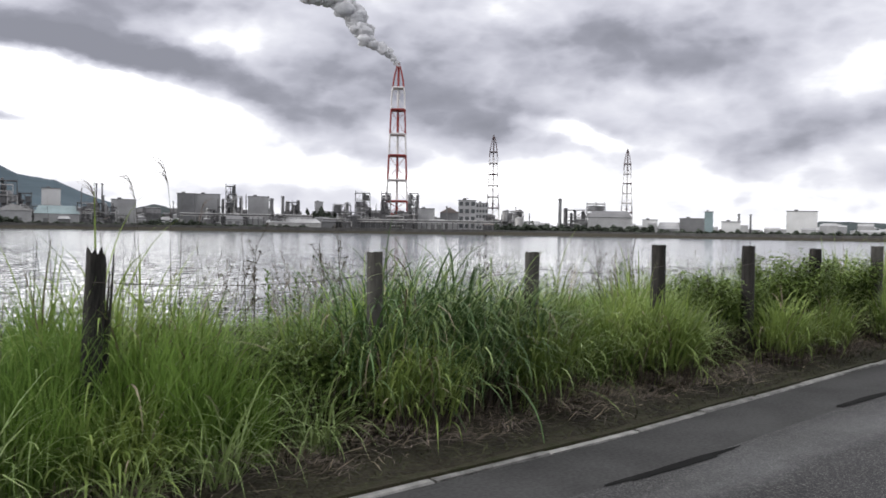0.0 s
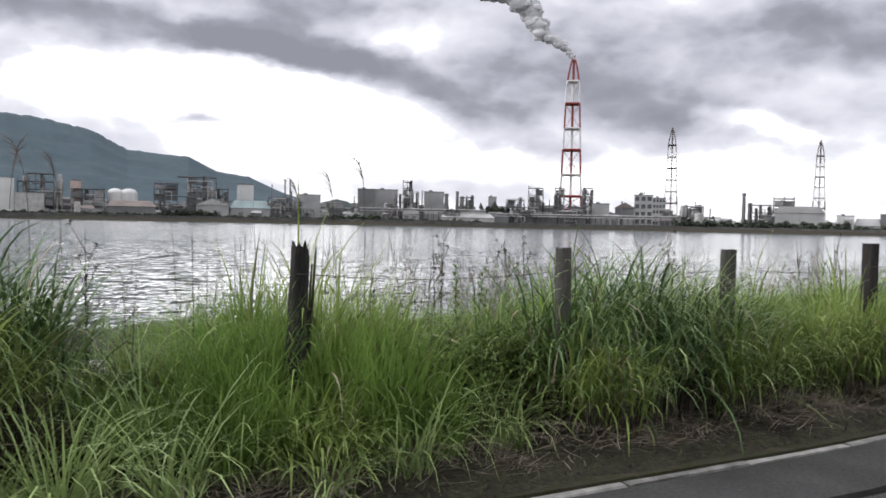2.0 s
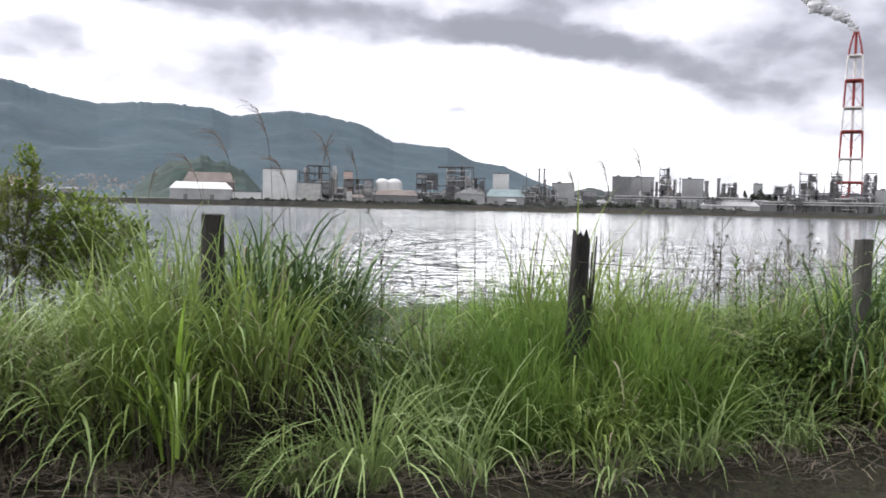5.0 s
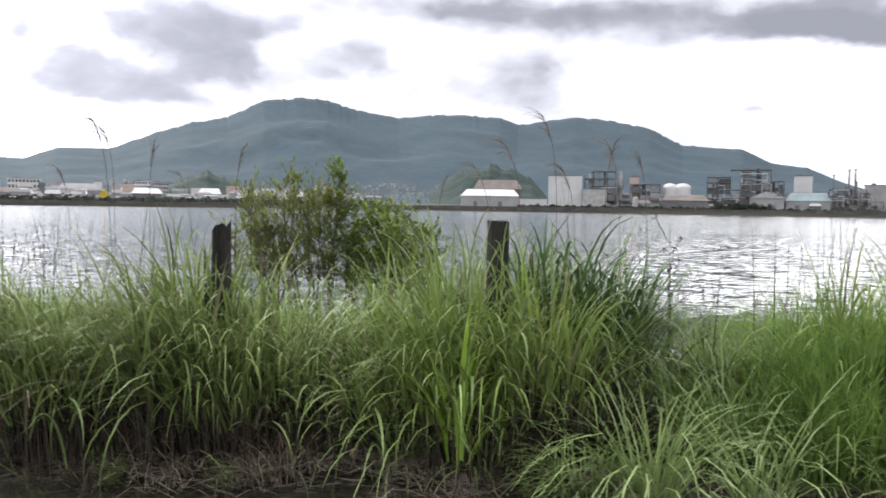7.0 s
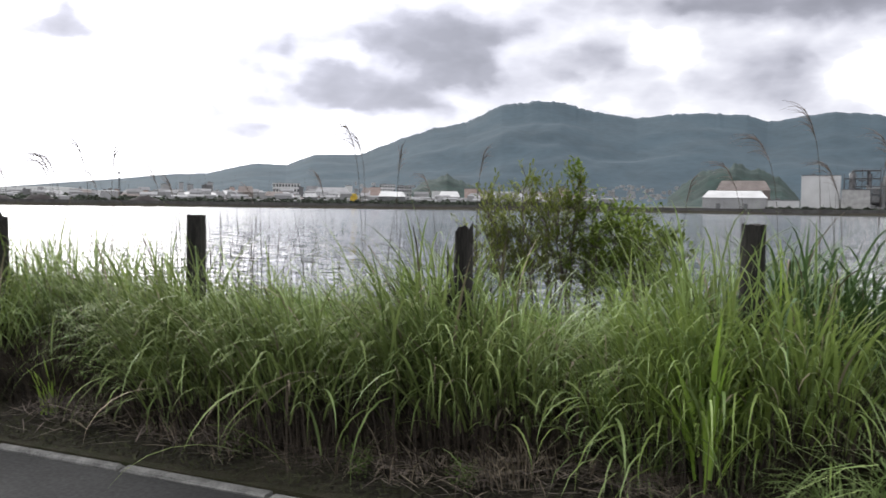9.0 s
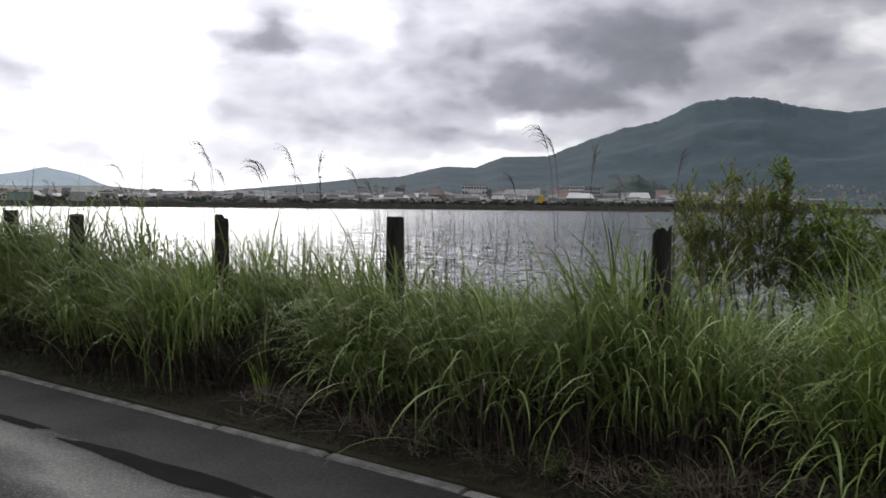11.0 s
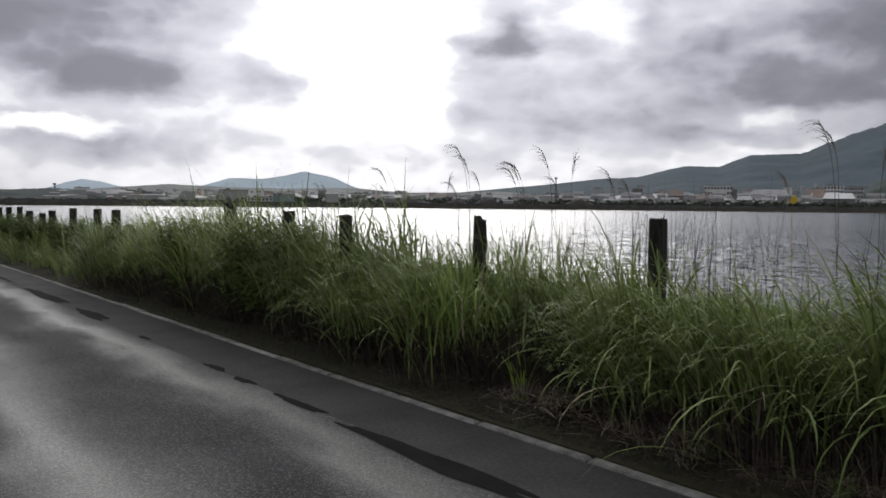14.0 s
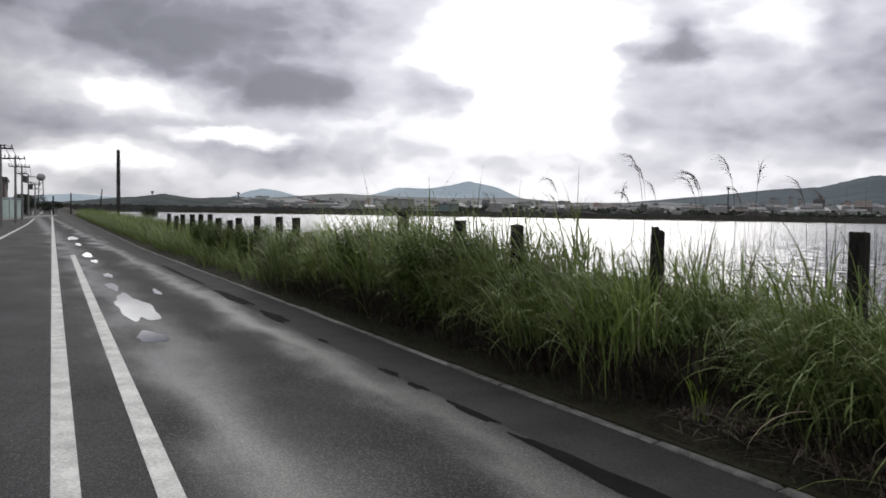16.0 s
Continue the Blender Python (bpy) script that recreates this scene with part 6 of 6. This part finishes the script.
moss = ribbon("moss_strip", [x * 0.12 for x in range(-250, 134)], lambda x: kerb_y(x) + 0.058, lambda x: kerb_y(x) + 0.13 + 0.12 * noise.noise((x * 1.7, 0, 0)) + 0.07 * noise.noise((x * 6, 1, 0)), 0.012, 0.06, M_MOSS)
tagged(moss, "dark green moss beside the kerb", "moss", kind="structure")


# ---- plumed reeds, weeds, shrub ----
def plume_reed(seed, h, bow):
    """A thin stem whose top nods to one side, with a soft plume along it."""
    rng = random.Random(seed)
    ob = new("plume_grass")
    at = lambda s: Vector((bow * (0.35 * s ** 2 + 0.65 * max(0.0, (s - 0.72) / 0.28) ** 2), 0.02 * math.sin(4 * s + seed), h * (s - 0.05 * max(0.0, (s - 0.8) / 0.2) ** 2)))
    bm = bmesh.new()
    for k in range(14):
        rod(bm, at(k / 14), at((k + 1) / 14), 0.0029 - 0.0001 * k, n=5)
    part("stem", bm, M_STALK, ob)
    bm = bmesh.new()
    for k in range(13):
        s = rng.uniform(0.86, 0.97)
        p, way = at(s), (at(min(1.0, s + 0.03)) - at(s)).normalized()
        length, side, fall = rng.uniform(0.14, 0.24), rng.gauss(0, 0.16), rng.uniform(0.3, 0.75)
        prev = p
        for j in range(1, 5):
            u = j / 4
            q = p + way * length * u + Vector((bow * 0.5 * length * u * u * 4, side * length * u, -fall * length * u * u))
            rod(bm, prev, q, 0.0023 * (1.1 - u * 0.8), n=4)
            prev = q
    part("plume", bm, M_PLUME, ob, "drooping brownish seed plume")
    return tagged(ob, "tall reed stem with a drooping seed plume above the grass", "reed", group="plumed reeds")


REEDS = [(2.13, 1.84), (2.49, 1.93), (2.56, 2.04), (-7.63, 2.26), (-6.28, 2.06), (-7.33, 2.06), (-9.2, 2.0), (-5.67, 1.89), (-3.33, 2.22), (-3.15, 2.0), (-3.53, 2.13), (-6.49, 1.98),
         (-0.13, 2.23), (-0.38, 2.1), (0.16, 2.0), (-7.42, 1.89), (-7.0, 1.95), (-6.1, 2.1), (-6.2, 1.85), (-8.3, 1.9), (-8.9, 1.75), (-7.8, 1.8), (-4.6, 1.7), (-2.7, 1.8), (-1.0, 1.75),
         (0.5, 1.95), (0.0, 1.85), (0.3, 2.05), (-0.6, 1.9), (-2.4, 1.95), (-3.8, 1.8), (-6.9, 2.0), (-10.4, 1.8), (-11.0, 1.85), (2.9, 1.75), (-5.1, 1.75)]
kinds = [plume_reed(500 + k, 2.0, b) for k, b in enumerate((-0.09, -0.15, -0.12, -0.22, 0.07))]
for i, (x, h) in enumerate(REEDS):
    m = pose(x + 0.2, 6.2 + 0.25 * math.sin(i * 2.1), 0.02, 0, 0, 35 * math.sin(i * 1.3) + (25 if x < -4 else 0))
    o = kinds[i] if i < 5 else copy_thing(kinds[i % 5], m)
    if i < 5:
        o.matrix_world = m
    o.scale = (h / 2, h / 2, h / 2)


def leaf_quad(bm, base, way, length, width, droop=0.3):
    """A pointed leaf of two folded halves."""
    way = Vector(way).normalized()
    side = way.cross(Vector((0, 0, 1)))
    side = side.normalized() if side.length > 0.01 else Vector((1, 0, 0))
    mid = base + way * length * 0.5 + Vector((0, 0, 0.02 * length))
    tip = base + way * length + Vector((0, 0, -droop * length))
    a, b, c = bm.verts.new(base), bm.verts.new(mid), bm.verts.new(tip)
    l, r = bm.verts.new(mid + side * width / 2 + Vector((0, 0, width * 0.15))), bm.verts.new(mid - side * width / 2 + Vector((0, 0, width * 0.15)))
    bm.faces.new((a, b, l))
    bm.faces.new((b, c, l))
    bm.faces.new((a, r, b))
    bm.faces.new((b, r, c))


def tall_weed(seed, h, leaves, leaf_len, leaf_w, branched=False):
    rng = random.Random(seed)
    ob = new("tall_weed")
    bm = bmesh.new()
    bend = rng.uniform(-0.08, 0.08)
    at = lambda s: Vector((bend * s * s, 0.03 * math.sin(3 * s), h * s))
    for k in range(6):
        rod(bm, at(k / 6), at((k + 1) / 6), 0.006 * (1.2 - k / 6), n=5)
    tops = []
    if branched:
        for k in range(9):
            p = at(0.5 + 0.05 * k)
            q = p + Vector((rng.uniform(-0.14, 0.14), rng.uniform(-0.12, 0.12), rng.uniform(0.08, 0.2)))
            part("branch", rod(bmesh.new(), p, q, 0.003, n=4), M_STALK, ob)
            tops.append(q)
    part("stem", bm, M_STALK if branched else M_LEAF, ob)
    bm = bmesh.new()
    for k in range(leaves):
        s = 0.25 + 0.75 * k / leaves
        a = k * 2.4
        leaf_quad(bm, at(s), (math.cos(a), math.sin(a), 0.55 + 0.5 * s), leaf_len * (1.25 - 0.75 * s) * rng.uniform(0.8, 1.2), leaf_w, 0.15)
    for q in tops:
        for k in range(6):
            leaf_quad(bm, q, (rng.uniform(-1, 1), rng.uniform(-1, 1), rng.uniform(-0.2, 1)), 0.035, 0.022)
    part("foliage", bm, M_STALK if branched else M_LEAF, ob)
    return ob


def place_weeds(name_label, makers, spots, group):
    for i, (x, d, size) in enumerate(spots):
        m = pose(x, float(front_np(x)) + d, 0.0, 0, 0, i * 77)
        k = i % len(makers)
        o = makers[k] if i < len(makers) else copy_thing(makers[k], m)
        if i < len(makers):
            o.matrix_world = m
        o.scale = (size, size, size)
        tagged(o, name_label, "weed", group=group)


place_weeds("tall leafy weed with narrow green leaves", [tall_weed(700, 1.15, 60, 0.13, 0.022), tall_weed(701, 1.05, 54, 0.12, 0.02), tall_weed(702, 0.95, 48, 0.12, 0.024)],
            [(3.55, 1.0, 1.0), (3.75, 0.9, 0.92), (3.2, 0.8, 0.85), (6.6, 0.9, 0.9), (6.9, 1.1, 0.95), (7.6, 0.9, 0.95), (8.2, 1.2, 1.0), (2.9, 1.2, 0.9), (-8.9, 0.7, 1.1), (-9.4, 0.9, 1.15), (-11.3, 0.8, 1.1),
             (-10.9, 0.6, 1.0), (10.6, 0.9, 1.05), (11.2, 1.2, 1.1), (-9.0, 1.2, 1.15), (4.0, 1.4, 0.95), (9.6, 0.9, 0.9), (-4.6, 1.3, 0.8), (-4.3, 1.5, 0.8)], "leafy weeds in the verge")
place_weeds("dry branched weed with dark seed heads", [tall_weed(710, 1.40, 6, 0.05, 0.01, True), tall_weed(711, 1.25, 5, 0.05, 0.01, True)],
            [(0.82, 1.2, 1.0), (3.45, 1.3, 0.98), (3.7, 1.6, 1.05), (4.6, 2.0, 1.08), (4.9, 2.1, 1.05), (8.4, 1.6, 1.0), (9.2, 1.7, 1.0), (1.1, 1.5, 0.75), (6.4, 1.7, 1.0)], "dry weeds in the verge")


def bushy_weed(seed, w, h, n, size, leaf_m=None, limbs=9):
    """A low leafy plant: branching stems with small oval leaves."""
    rng = random.Random(seed)
    ob = new("bushy_weed")
    leaf = bmesh.new()
    for k in range(limbs):
        a = k * 2.39996
        tip = Vector((w * math.cos(a) * rng.uniform(0.4, 1), w * math.sin(a) * rng.uniform(0.4, 1), h * rng.uniform(0.6, 1)))
        part("stem", rod(bmesh.new(), (0, 0, 0), tip, 0.005, 0.002, n=4), M_STALK, ob)
        for j in range(n // limbs):
            s = rng.uniform(0.3, 1.0)
            p = tip * s + Vector((rng.gauss(0, 0.04), rng.gauss(0, 0.04), rng.gauss(0, 0.04)))
            b = rng.uniform(0, 6.28)
            leaf_quad(leaf, p, (math.cos(b), math.sin(b), rng.uniform(-0.2, 0.8)), size * rng.uniform(0.6, 1.3), size * 0.45, 0.3)
    part("foliage", leaf, leaf_m or M_LEAF, ob)
    return ob


place_weeds("low bushy weed with small oval leaves", [bushy_weed(720, 0.25, 0.6, 260, 0.06), bushy_weed(721, 0.22, 0.5, 220, 0.05), bushy_weed(722, 0.3, 0.55, 260, 0.055)],
            [(2.85, 0.3, 1.2), (3.15, 0.35, 1.3), (3.55, 0.3, 1.3), (2.6, 0.25, 1.0), (-4.45, 0.3, 1.2), (-4.75, 0.5, 1.3), (-6.4, 0.5, 1.2), (-7.2, 0.4, 1.2), (-10.2, 0.3, 1.2), (0.9, 0.9, 1.0), (1.3, 1.0, 1.0), (3.0, -0.02, 1.0), (3.35, 0.05, 1.1), (3.65, -0.05, 0.95), (2.75, -0.12, 0.8), (3.9, 0.1, 1.1), (2.6, -0.3, 0.5), (3.2, -0.35, 0.45), (5.1, -0.3, 0.4), (6.6, 0.0, 1.0), (7.0, 0.05, 1.0),
             (9.8, 0.0, 1.3), (10.4, 0.05, 1.5), (11.2, 0.1, 1.4), (-3.9, 0.75, 1.3), (-4.3, 0.8, 1.2), (-4.6, 0.6, 1.1), (-8.6, 0.2, 1.2), (-9.2, 0.3, 1.5), (-9.6, 0.2, 1.2), (-11.6, 0.3, 1.5),
             (-12.2, 0.2, 1.3), (-2.2, -0.3, 0.4), (-1.6, -0.35, 0.35), (-3.0, -0.2, 0.4), (0.0, -0.45, 0.4), (1.0, 1.6, 1.2), (-13.0, 0.3, 1.2), (12.3, 0.2, 1.5), (13.2, 0.3, 1.3)], "bushy weeds in the verge")


place_weeds("dark rounded thicket of leafy weeds", [bushy_weed(730, 0.55, 1.2, 5200, 0.085, M_MUGWORT, 40), bushy_weed(731, 0.5, 1.12, 4600, 0.08, M_MUGWORT, 36)],
            [(2.85, 0.2, 0.6), (3.65, 0.25, 0.6), (-9.15, 0.15, 1.08), (-11.6, 0.2, 1.12), (-8.8, 0.6, 1.0), (-11.1, 0.6, 1.0), (8.8, 0.35, 0.85), (9.1, 0.6, 0.95), (3.0, 0.55, 0.62), (3.5, 0.7, 0.66), (-12.2, 0.6, 1.0), (-13.6, 0.4, 0.9), (10.4, 0.25, 1.05), (11.3, 0.35, 1.1), (12.4, 0.3, 1.0), (3.3, 0.35, 0.7), (-14.9, 0.4, 0.95),
             (-17.0, 0.4, 1.0), (-19.5, 0.5, 0.95), (-7.6, 0.4, 0.86), (-6.2, 0.5, 0.80), (-7.9, 0.75, 0.9), (-6.6, 0.8, 0.8), (-22.5, 0.4, 1.0), (-25.0, 0.5, 0.95), (-16.0, 0.7, 0.95), (-10.3, 0.5, 0.85), (9.5, 0.4, 0.85)], "weed thickets in the verge")


def shrub(x, y, w, h, seed):
    """A wide, loose shrub: many limbs, feathery shoots on one side, dense leaf on the other."""
    rng = random.Random(seed)
    ob = thing("shrub", pose(x, y, -0.1), "loose green shrub with feathery shoots above the grass", "shrub")
    wood = bmesh.new()
    leaf_sun, leaf_dense = bmesh.new(), bmesh.new()
    for k in range(30):
        u = -1 + 2 * (k + rng.random()) / 30
        tall = h * (0.78 + 0.22 * math.cos(u * 1.5)) * rng.uniform(0.62, 1.0) * (1.0 if u < 0.2 else 0.84)
        root = Vector((u * w * 0.36, rng.uniform(-0.2, 0.2), 0))
        tip = Vector((u * w * 0.5, rng.uniform(-0.5, 0.5), tall))
        prev, r = root, 0.022
        steps = 7
        for j in range(1, steps + 1):
            s = j / steps
            q = root.lerp(tip, s) + Vector((rng.gauss(0, 0.035), rng.gauss(0, 0.035), 0.14 * math.sin(math.pi * s)))
            rod(wood, prev, q, r, r * 0.8, n=5)
            r *= 0.78
            if s > 0.3:
                for b in range(6):
                    dense = u > 0.05
                    a = rng.uniform(0, 6.28)
                    rise = rng.uniform(0.06, 0.30) if not dense else rng.uniform(0.02, 0.26)
                    end = q + Vector((math.cos(a) * rng.uniform(0.06, 0.26), math.sin(a) * rng.uniform(0.06, 0.2), rise))
                    rod(wood, q, end, 0.004, 0.002, n=4)
                    along = (end - q).normalized()
                    for c in range(13 if dense else 11):
                        p = q.lerp(end, rng.uniform(0.15, 1.1)) + Vector((rng.gauss(0, 0.02), rng.gauss(0, 0.02), rng.gauss(0, 0.02)))
                        way = along * (0.9 if not dense else 0.4) + Vector((rng.uniform(-0.7, 0.7), rng.uniform(-0.7, 0.7), rng.uniform(-0.2, 0.5)))
                        leaf_quad(leaf_dense if dense else leaf_sun, p, way, rng.uniform(0.06, 0.12), 0.018 if not dense else 0.030, 0.15)
            prev = q
    part("limb", wood, M_BARK, ob)
    part("crown", leaf_sun, M_SHRUB, ob)
    part("crown", leaf_dense, M_LEAFY, ob)


shrub(-2.3, 8.9, 2.2, 2.1, 5)


# ---- litter stones, wire ----
for i, (x, y, r) in enumerate([(-0.05, 4.98, 0.055), (3.98, 4.93, 0.032), (-4.6, 4.62, 0.03), (1.9, 4.35, 0.03), (0.4, 7.6, 0.16), (0.75, 7.9, 0.12), (1.1, 8.3, 0.14)]):
    bm = bmesh.new()
    bmesh.ops.create_icosphere(bm, subdivisions=3, radius=1)
    for v in bm.verts:
        v.co *= 1 + 0.3 * noise.noise(v.co * 1.7 + Vector((i * 3, 0, 0)))
        v.co = Vector((v.co.x * r * 1.3, v.co.y * r, v.co.z * r * 0.75))
    ob = part("stone", bm, M_STONE, smooth=True)
    ob.matrix_world = pose(x, y, 0.03 + r * 0.4, 0, 0, i * 50)
    tagged(ob, "small pale stone lying among dead grass", "stone", group="stones in the verge")

wire = thing("fence_wire", pose(0, 0, 0), "thin rusty wire strung from post to post", "wire")
line = sorted([(p[0], p[1]) for p in POSTS])
for (xa, ya), (xb, yb) in [pair for pair in zip(line, line[1:]) if 1 < pair[0][0] < 9]:
    bm, prev = bmesh.new(), None
    for k in range(7):
        s = k / 6
        q = Vector((xa + (xb - xa) * s, ya + (yb - ya) * s - 0.075, 1.17 - 0.05 * math.sin(math.pi * s)))
        if prev:
            rod(bm, prev, q, 0.0022, n=4)
        prev = q
    part("strand", bm, M_WIRE, wire)
# ---- the far end of the road ----
def utility_pole(az, dist, h, label):
    ob = thing("utility_pole", far(az, dist, -0.1), label, "utility pole", group="utility poles")
    part("pole", rod(bmesh.new(), (0, 0, 0), (0, 0, h), 0.12, 0.08, n=10), M_POLE, ob)
    if 85 < dist < 120:
        part("transformer", rod(bmesh.new(), (0.28, 0, h - 1.7), (0.28, 0, h - 1.1), 0.2, n=12), M_STEEL, ob)
    for k, z in enumerate((h - 0.25, h - 0.9)):
        bm = box(bmesh.new(), -0.55 + 0.1 * k, 0.75 - 0.2 * k, -0.06, 0.06, z - 0.05, z + 0.05)
        part("crossarm", bm, M_STEEL, ob)
        for x in (-0.45, 0.25, 0.65):
            if x < 0.7 - 0.2 * k:
                part("insulator", rod(bmesh.new(), (x, 0, z + 0.05), (x, 0, z + 0.25), 0.05, n=6), M_PIPE, ob)
    return ob


POLES = [(91.12, 61, 5.4), (90.36, 76, 5.5), (90.03, 90, 5.4), (89.70, 108, 5.0), (89.35, 128, 4.6)]
for az, d, h in POLES:
    utility_pole(az, d, h, "grey concrete utility pole with crossarms and wires")
bm = bmesh.new()
tops = [far(a, d).translation + Vector((0, 0, h - 0.2)) for a, d, h in [(99.5, 34, 5.7)] + POLES]
for p, q in zip(tops, tops[1:]):
    for off in (-0.45, 0.25, 0.65):
        prev = None
        for k in range(9):
            s = k / 8
            v = p.lerp(q, s) + Vector((0, off, -0.5 * math.sin(math.pi * s)))
            if prev:
                rod(bm, prev, v, 0.02, n=4)
            prev = v
tagged(part("power_lines", bm, M_DARKPOLE), "dark power lines strung from pole to pole", "cable")
utility_pole(99.5, 34, 5.8, "grey concrete utility pole beside the road")

ob = thing("water_tower", far(89.03, 143, -0.1), "slim steel water tower with a round pale tank", "tower")
for k in range(4):
    sx, sy = (k % 2 - 0.5) * 0.9, (k // 2 - 0.5) * 0.9
    part("tower_leg", rod(bmesh.new(), (sx, sy, 0), (sx * 0.6, sy * 0.6, 5.3), 0.07, n=6), M_STEEL, ob)
for k in range(5):
    w = 0.45 - 0.03 * k
    for sy in (-w, w):
        part("brace", rod(bmesh.new(), (-w, sy, 0.4 + k), (w, sy, 1.3 + k if k < 4 else 5.2), 0.035, n=5), M_STEEL, ob)
bm = bmesh.new()
prof = [(0.0, 5.2), (0.42, 5.3), (0.62, 5.55), (0.66, 5.85), (0.55, 6.15), (0.3, 6.3), (0.0, 6.34)]
for (r0, z0), (r1, z1) in zip(prof, prof[1:]):
    rod(bm, (0, 0, z0), (0, 0, z1), max(r0, 0.01), max(r1, 0.01), n=16)
part("tank", bm, M_PIPE, ob)
ob = thing("dark_column", far(84.6, 170, -0.4), "tall dark free-standing column by the water", "column")
part("shaft", rod(bmesh.new(), (0, 0, 0), (0, 0, 12.2), 0.36, 0.34, n=14), M_DARKPOLE, ob)
part("cap", rod(bmesh.new(), (0, 0, 12.1), (0, 0, 12.45), 0.36, 0.2, n=14), M_DARKPOLE, ob)
for az, d, h, lean in ((85.72, 150, 4.3, 6), (87.35, 150, 3.6, 0), (88.35, 140, 2.9, 0)):
    ob = part("old_pole", rod(bmesh.new(), (0, 0, 0), (0, 0, h), 0.13, 0.10, n=8), M_DARKPOLE)
    ob.matrix_world = far(az, d, -0.1) @ pose(0, 0, 0, 0, lean, 0)
    tagged(ob, "old dark wooden pole" + (" leaning over" if lean else " standing at the verge"), "pole", group="old poles by the verge")

ob = thing("boundary_wall", pose(-106, -0.05, 0, 0, 0, -9.3), "pale teal boundary wall beside the road", "wall")
for k in range(12):
    part("panel", box(bmesh.new(), k * 4.0, k * 4.0 + 3.86, -0.06, 0.06, -0.2, 1.95), M_TEALWALL, ob)
    part("wall_post", box(bmesh.new(), k * 4.0 - 0.14, k * 4.0, -0.1, 0.1, -0.2, 2.0), M_POLE, ob)
part("coping", box(bmesh.new(), -0.2, 48, -0.14, 0.14, 2.0, 2.16), M_TEAL, ob, "darker teal coping")
ob = part("pavement", box(bmesh.new(), -20, 55, -0.6, 0.9, -0.2, 0.10), M_KERB)
ob.matrix_world = pose(-106, 0.7, 0, 0, 0, -7.5)
tagged(ob, "pale concrete pavement in front of the wall", "pavement", kind="structure")


def roadside_house(x, y, w, d, h, wall, label):
    ob = thing("roadside_building", pose(x, y, 0), label, "building")
    part("wall", box(bmesh.new(), -w, w, -d, d, -0.2, h), wall, ob)
    part("roof", box(bmesh.new(), -w - 0.2, w + 0.2, -d - 0.2, d + 0.2, h, h + 0.3), M_DGREY, ob)
    me = mesh_of("window", box(bmesh.new(), -0.7, 0.7, -0.05, 0.08, -0.6, 0.6), M_GLASSY)
    for i in range(3):
        for j in range(2):
            o = new("window", me)
            o.parent = ob
            o.matrix_basis = pose(-w * 0.6 + i * w * 0.6, d, 1.6 + 2.4 * j)


roadside_house(-117, -5.2, 8, 3.4, 4.3, M_BROWN, "brown two-storey building behind the teal wall")
roadside_house(-96, -11.0, 6, 3, 5.2, M_DGREY, "dark low building behind the teal wall")


def leafy_mass(name, cx, cy, w, d, h, count, seed, label, leaf=0.25):
    """A clump of trees or a bush: trunks and limbs below many small leaves over an uneven outline."""
    rng = random.Random(seed)
    ob = thing(name, pose(cx, cy, -0.1), label, "tree")
    leaves = bmesh.new()
    lobes = []
    for k in range(7):
        lobes.append((rng.uniform(-0.7, 0.7) * w, rng.uniform(-0.7, 0.7) * d, h * rng.uniform(0.45, 0.85), rng.uniform(0.25, 0.5)))
        part("limb", rod(bmesh.new(), (lobes[-1][0] * 0.3, lobes[-1][1] * 0.3, 0), lobes[-1][:3], 0.018 * h, 0.006 * h, n=6), M_BARK, ob)
    for k in range(count):
        lx, ly, lz, lr = rng.choice(lobes)
        v = Vector((rng.gauss(0, 1), rng.gauss(0, 1), rng.gauss(0, 1)))
        v = v.normalized() * rng.uniform(0.5, 1.05)
        p = Vector((lx + v.x * lr * w, ly + v.y * lr * d, max(0.05, min(h, lz + v.z * lr * h))))
        leaf_quad(leaves, p, (rng.uniform(-1, 1), rng.uniform(-1, 1), rng.uniform(-0.3, 1)), leaf * rng.uniform(0.6, 1.4), leaf * 0.6, 0.2)
    part("crown", leaves, M_TREE, ob)


leafy_mass("roadside_trees", -136, 1.0, 5, 2.2, 2.9, 6000, 3, "dark trees where the road bends away", 0.22)
leafy_mass("roadside_trees", -152, 4.4, 5, 2.0, 2.0, 4500, 4, "dark bushes closing the far end of the road", 0.22)
leafy_mass("roadside_trees", -122, -0.4, 4, 1.0, 2.6, 4500, 5, "dark shrubs beyond the boundary wall", 0.2)
leafy_mass("round_bush", -86, 10.7, 1.6, 1.4, 1.5, 3500, 6, "dark round bush on the bank", 0.12)
# ---- pieces of the setting ----
kerb_stones()
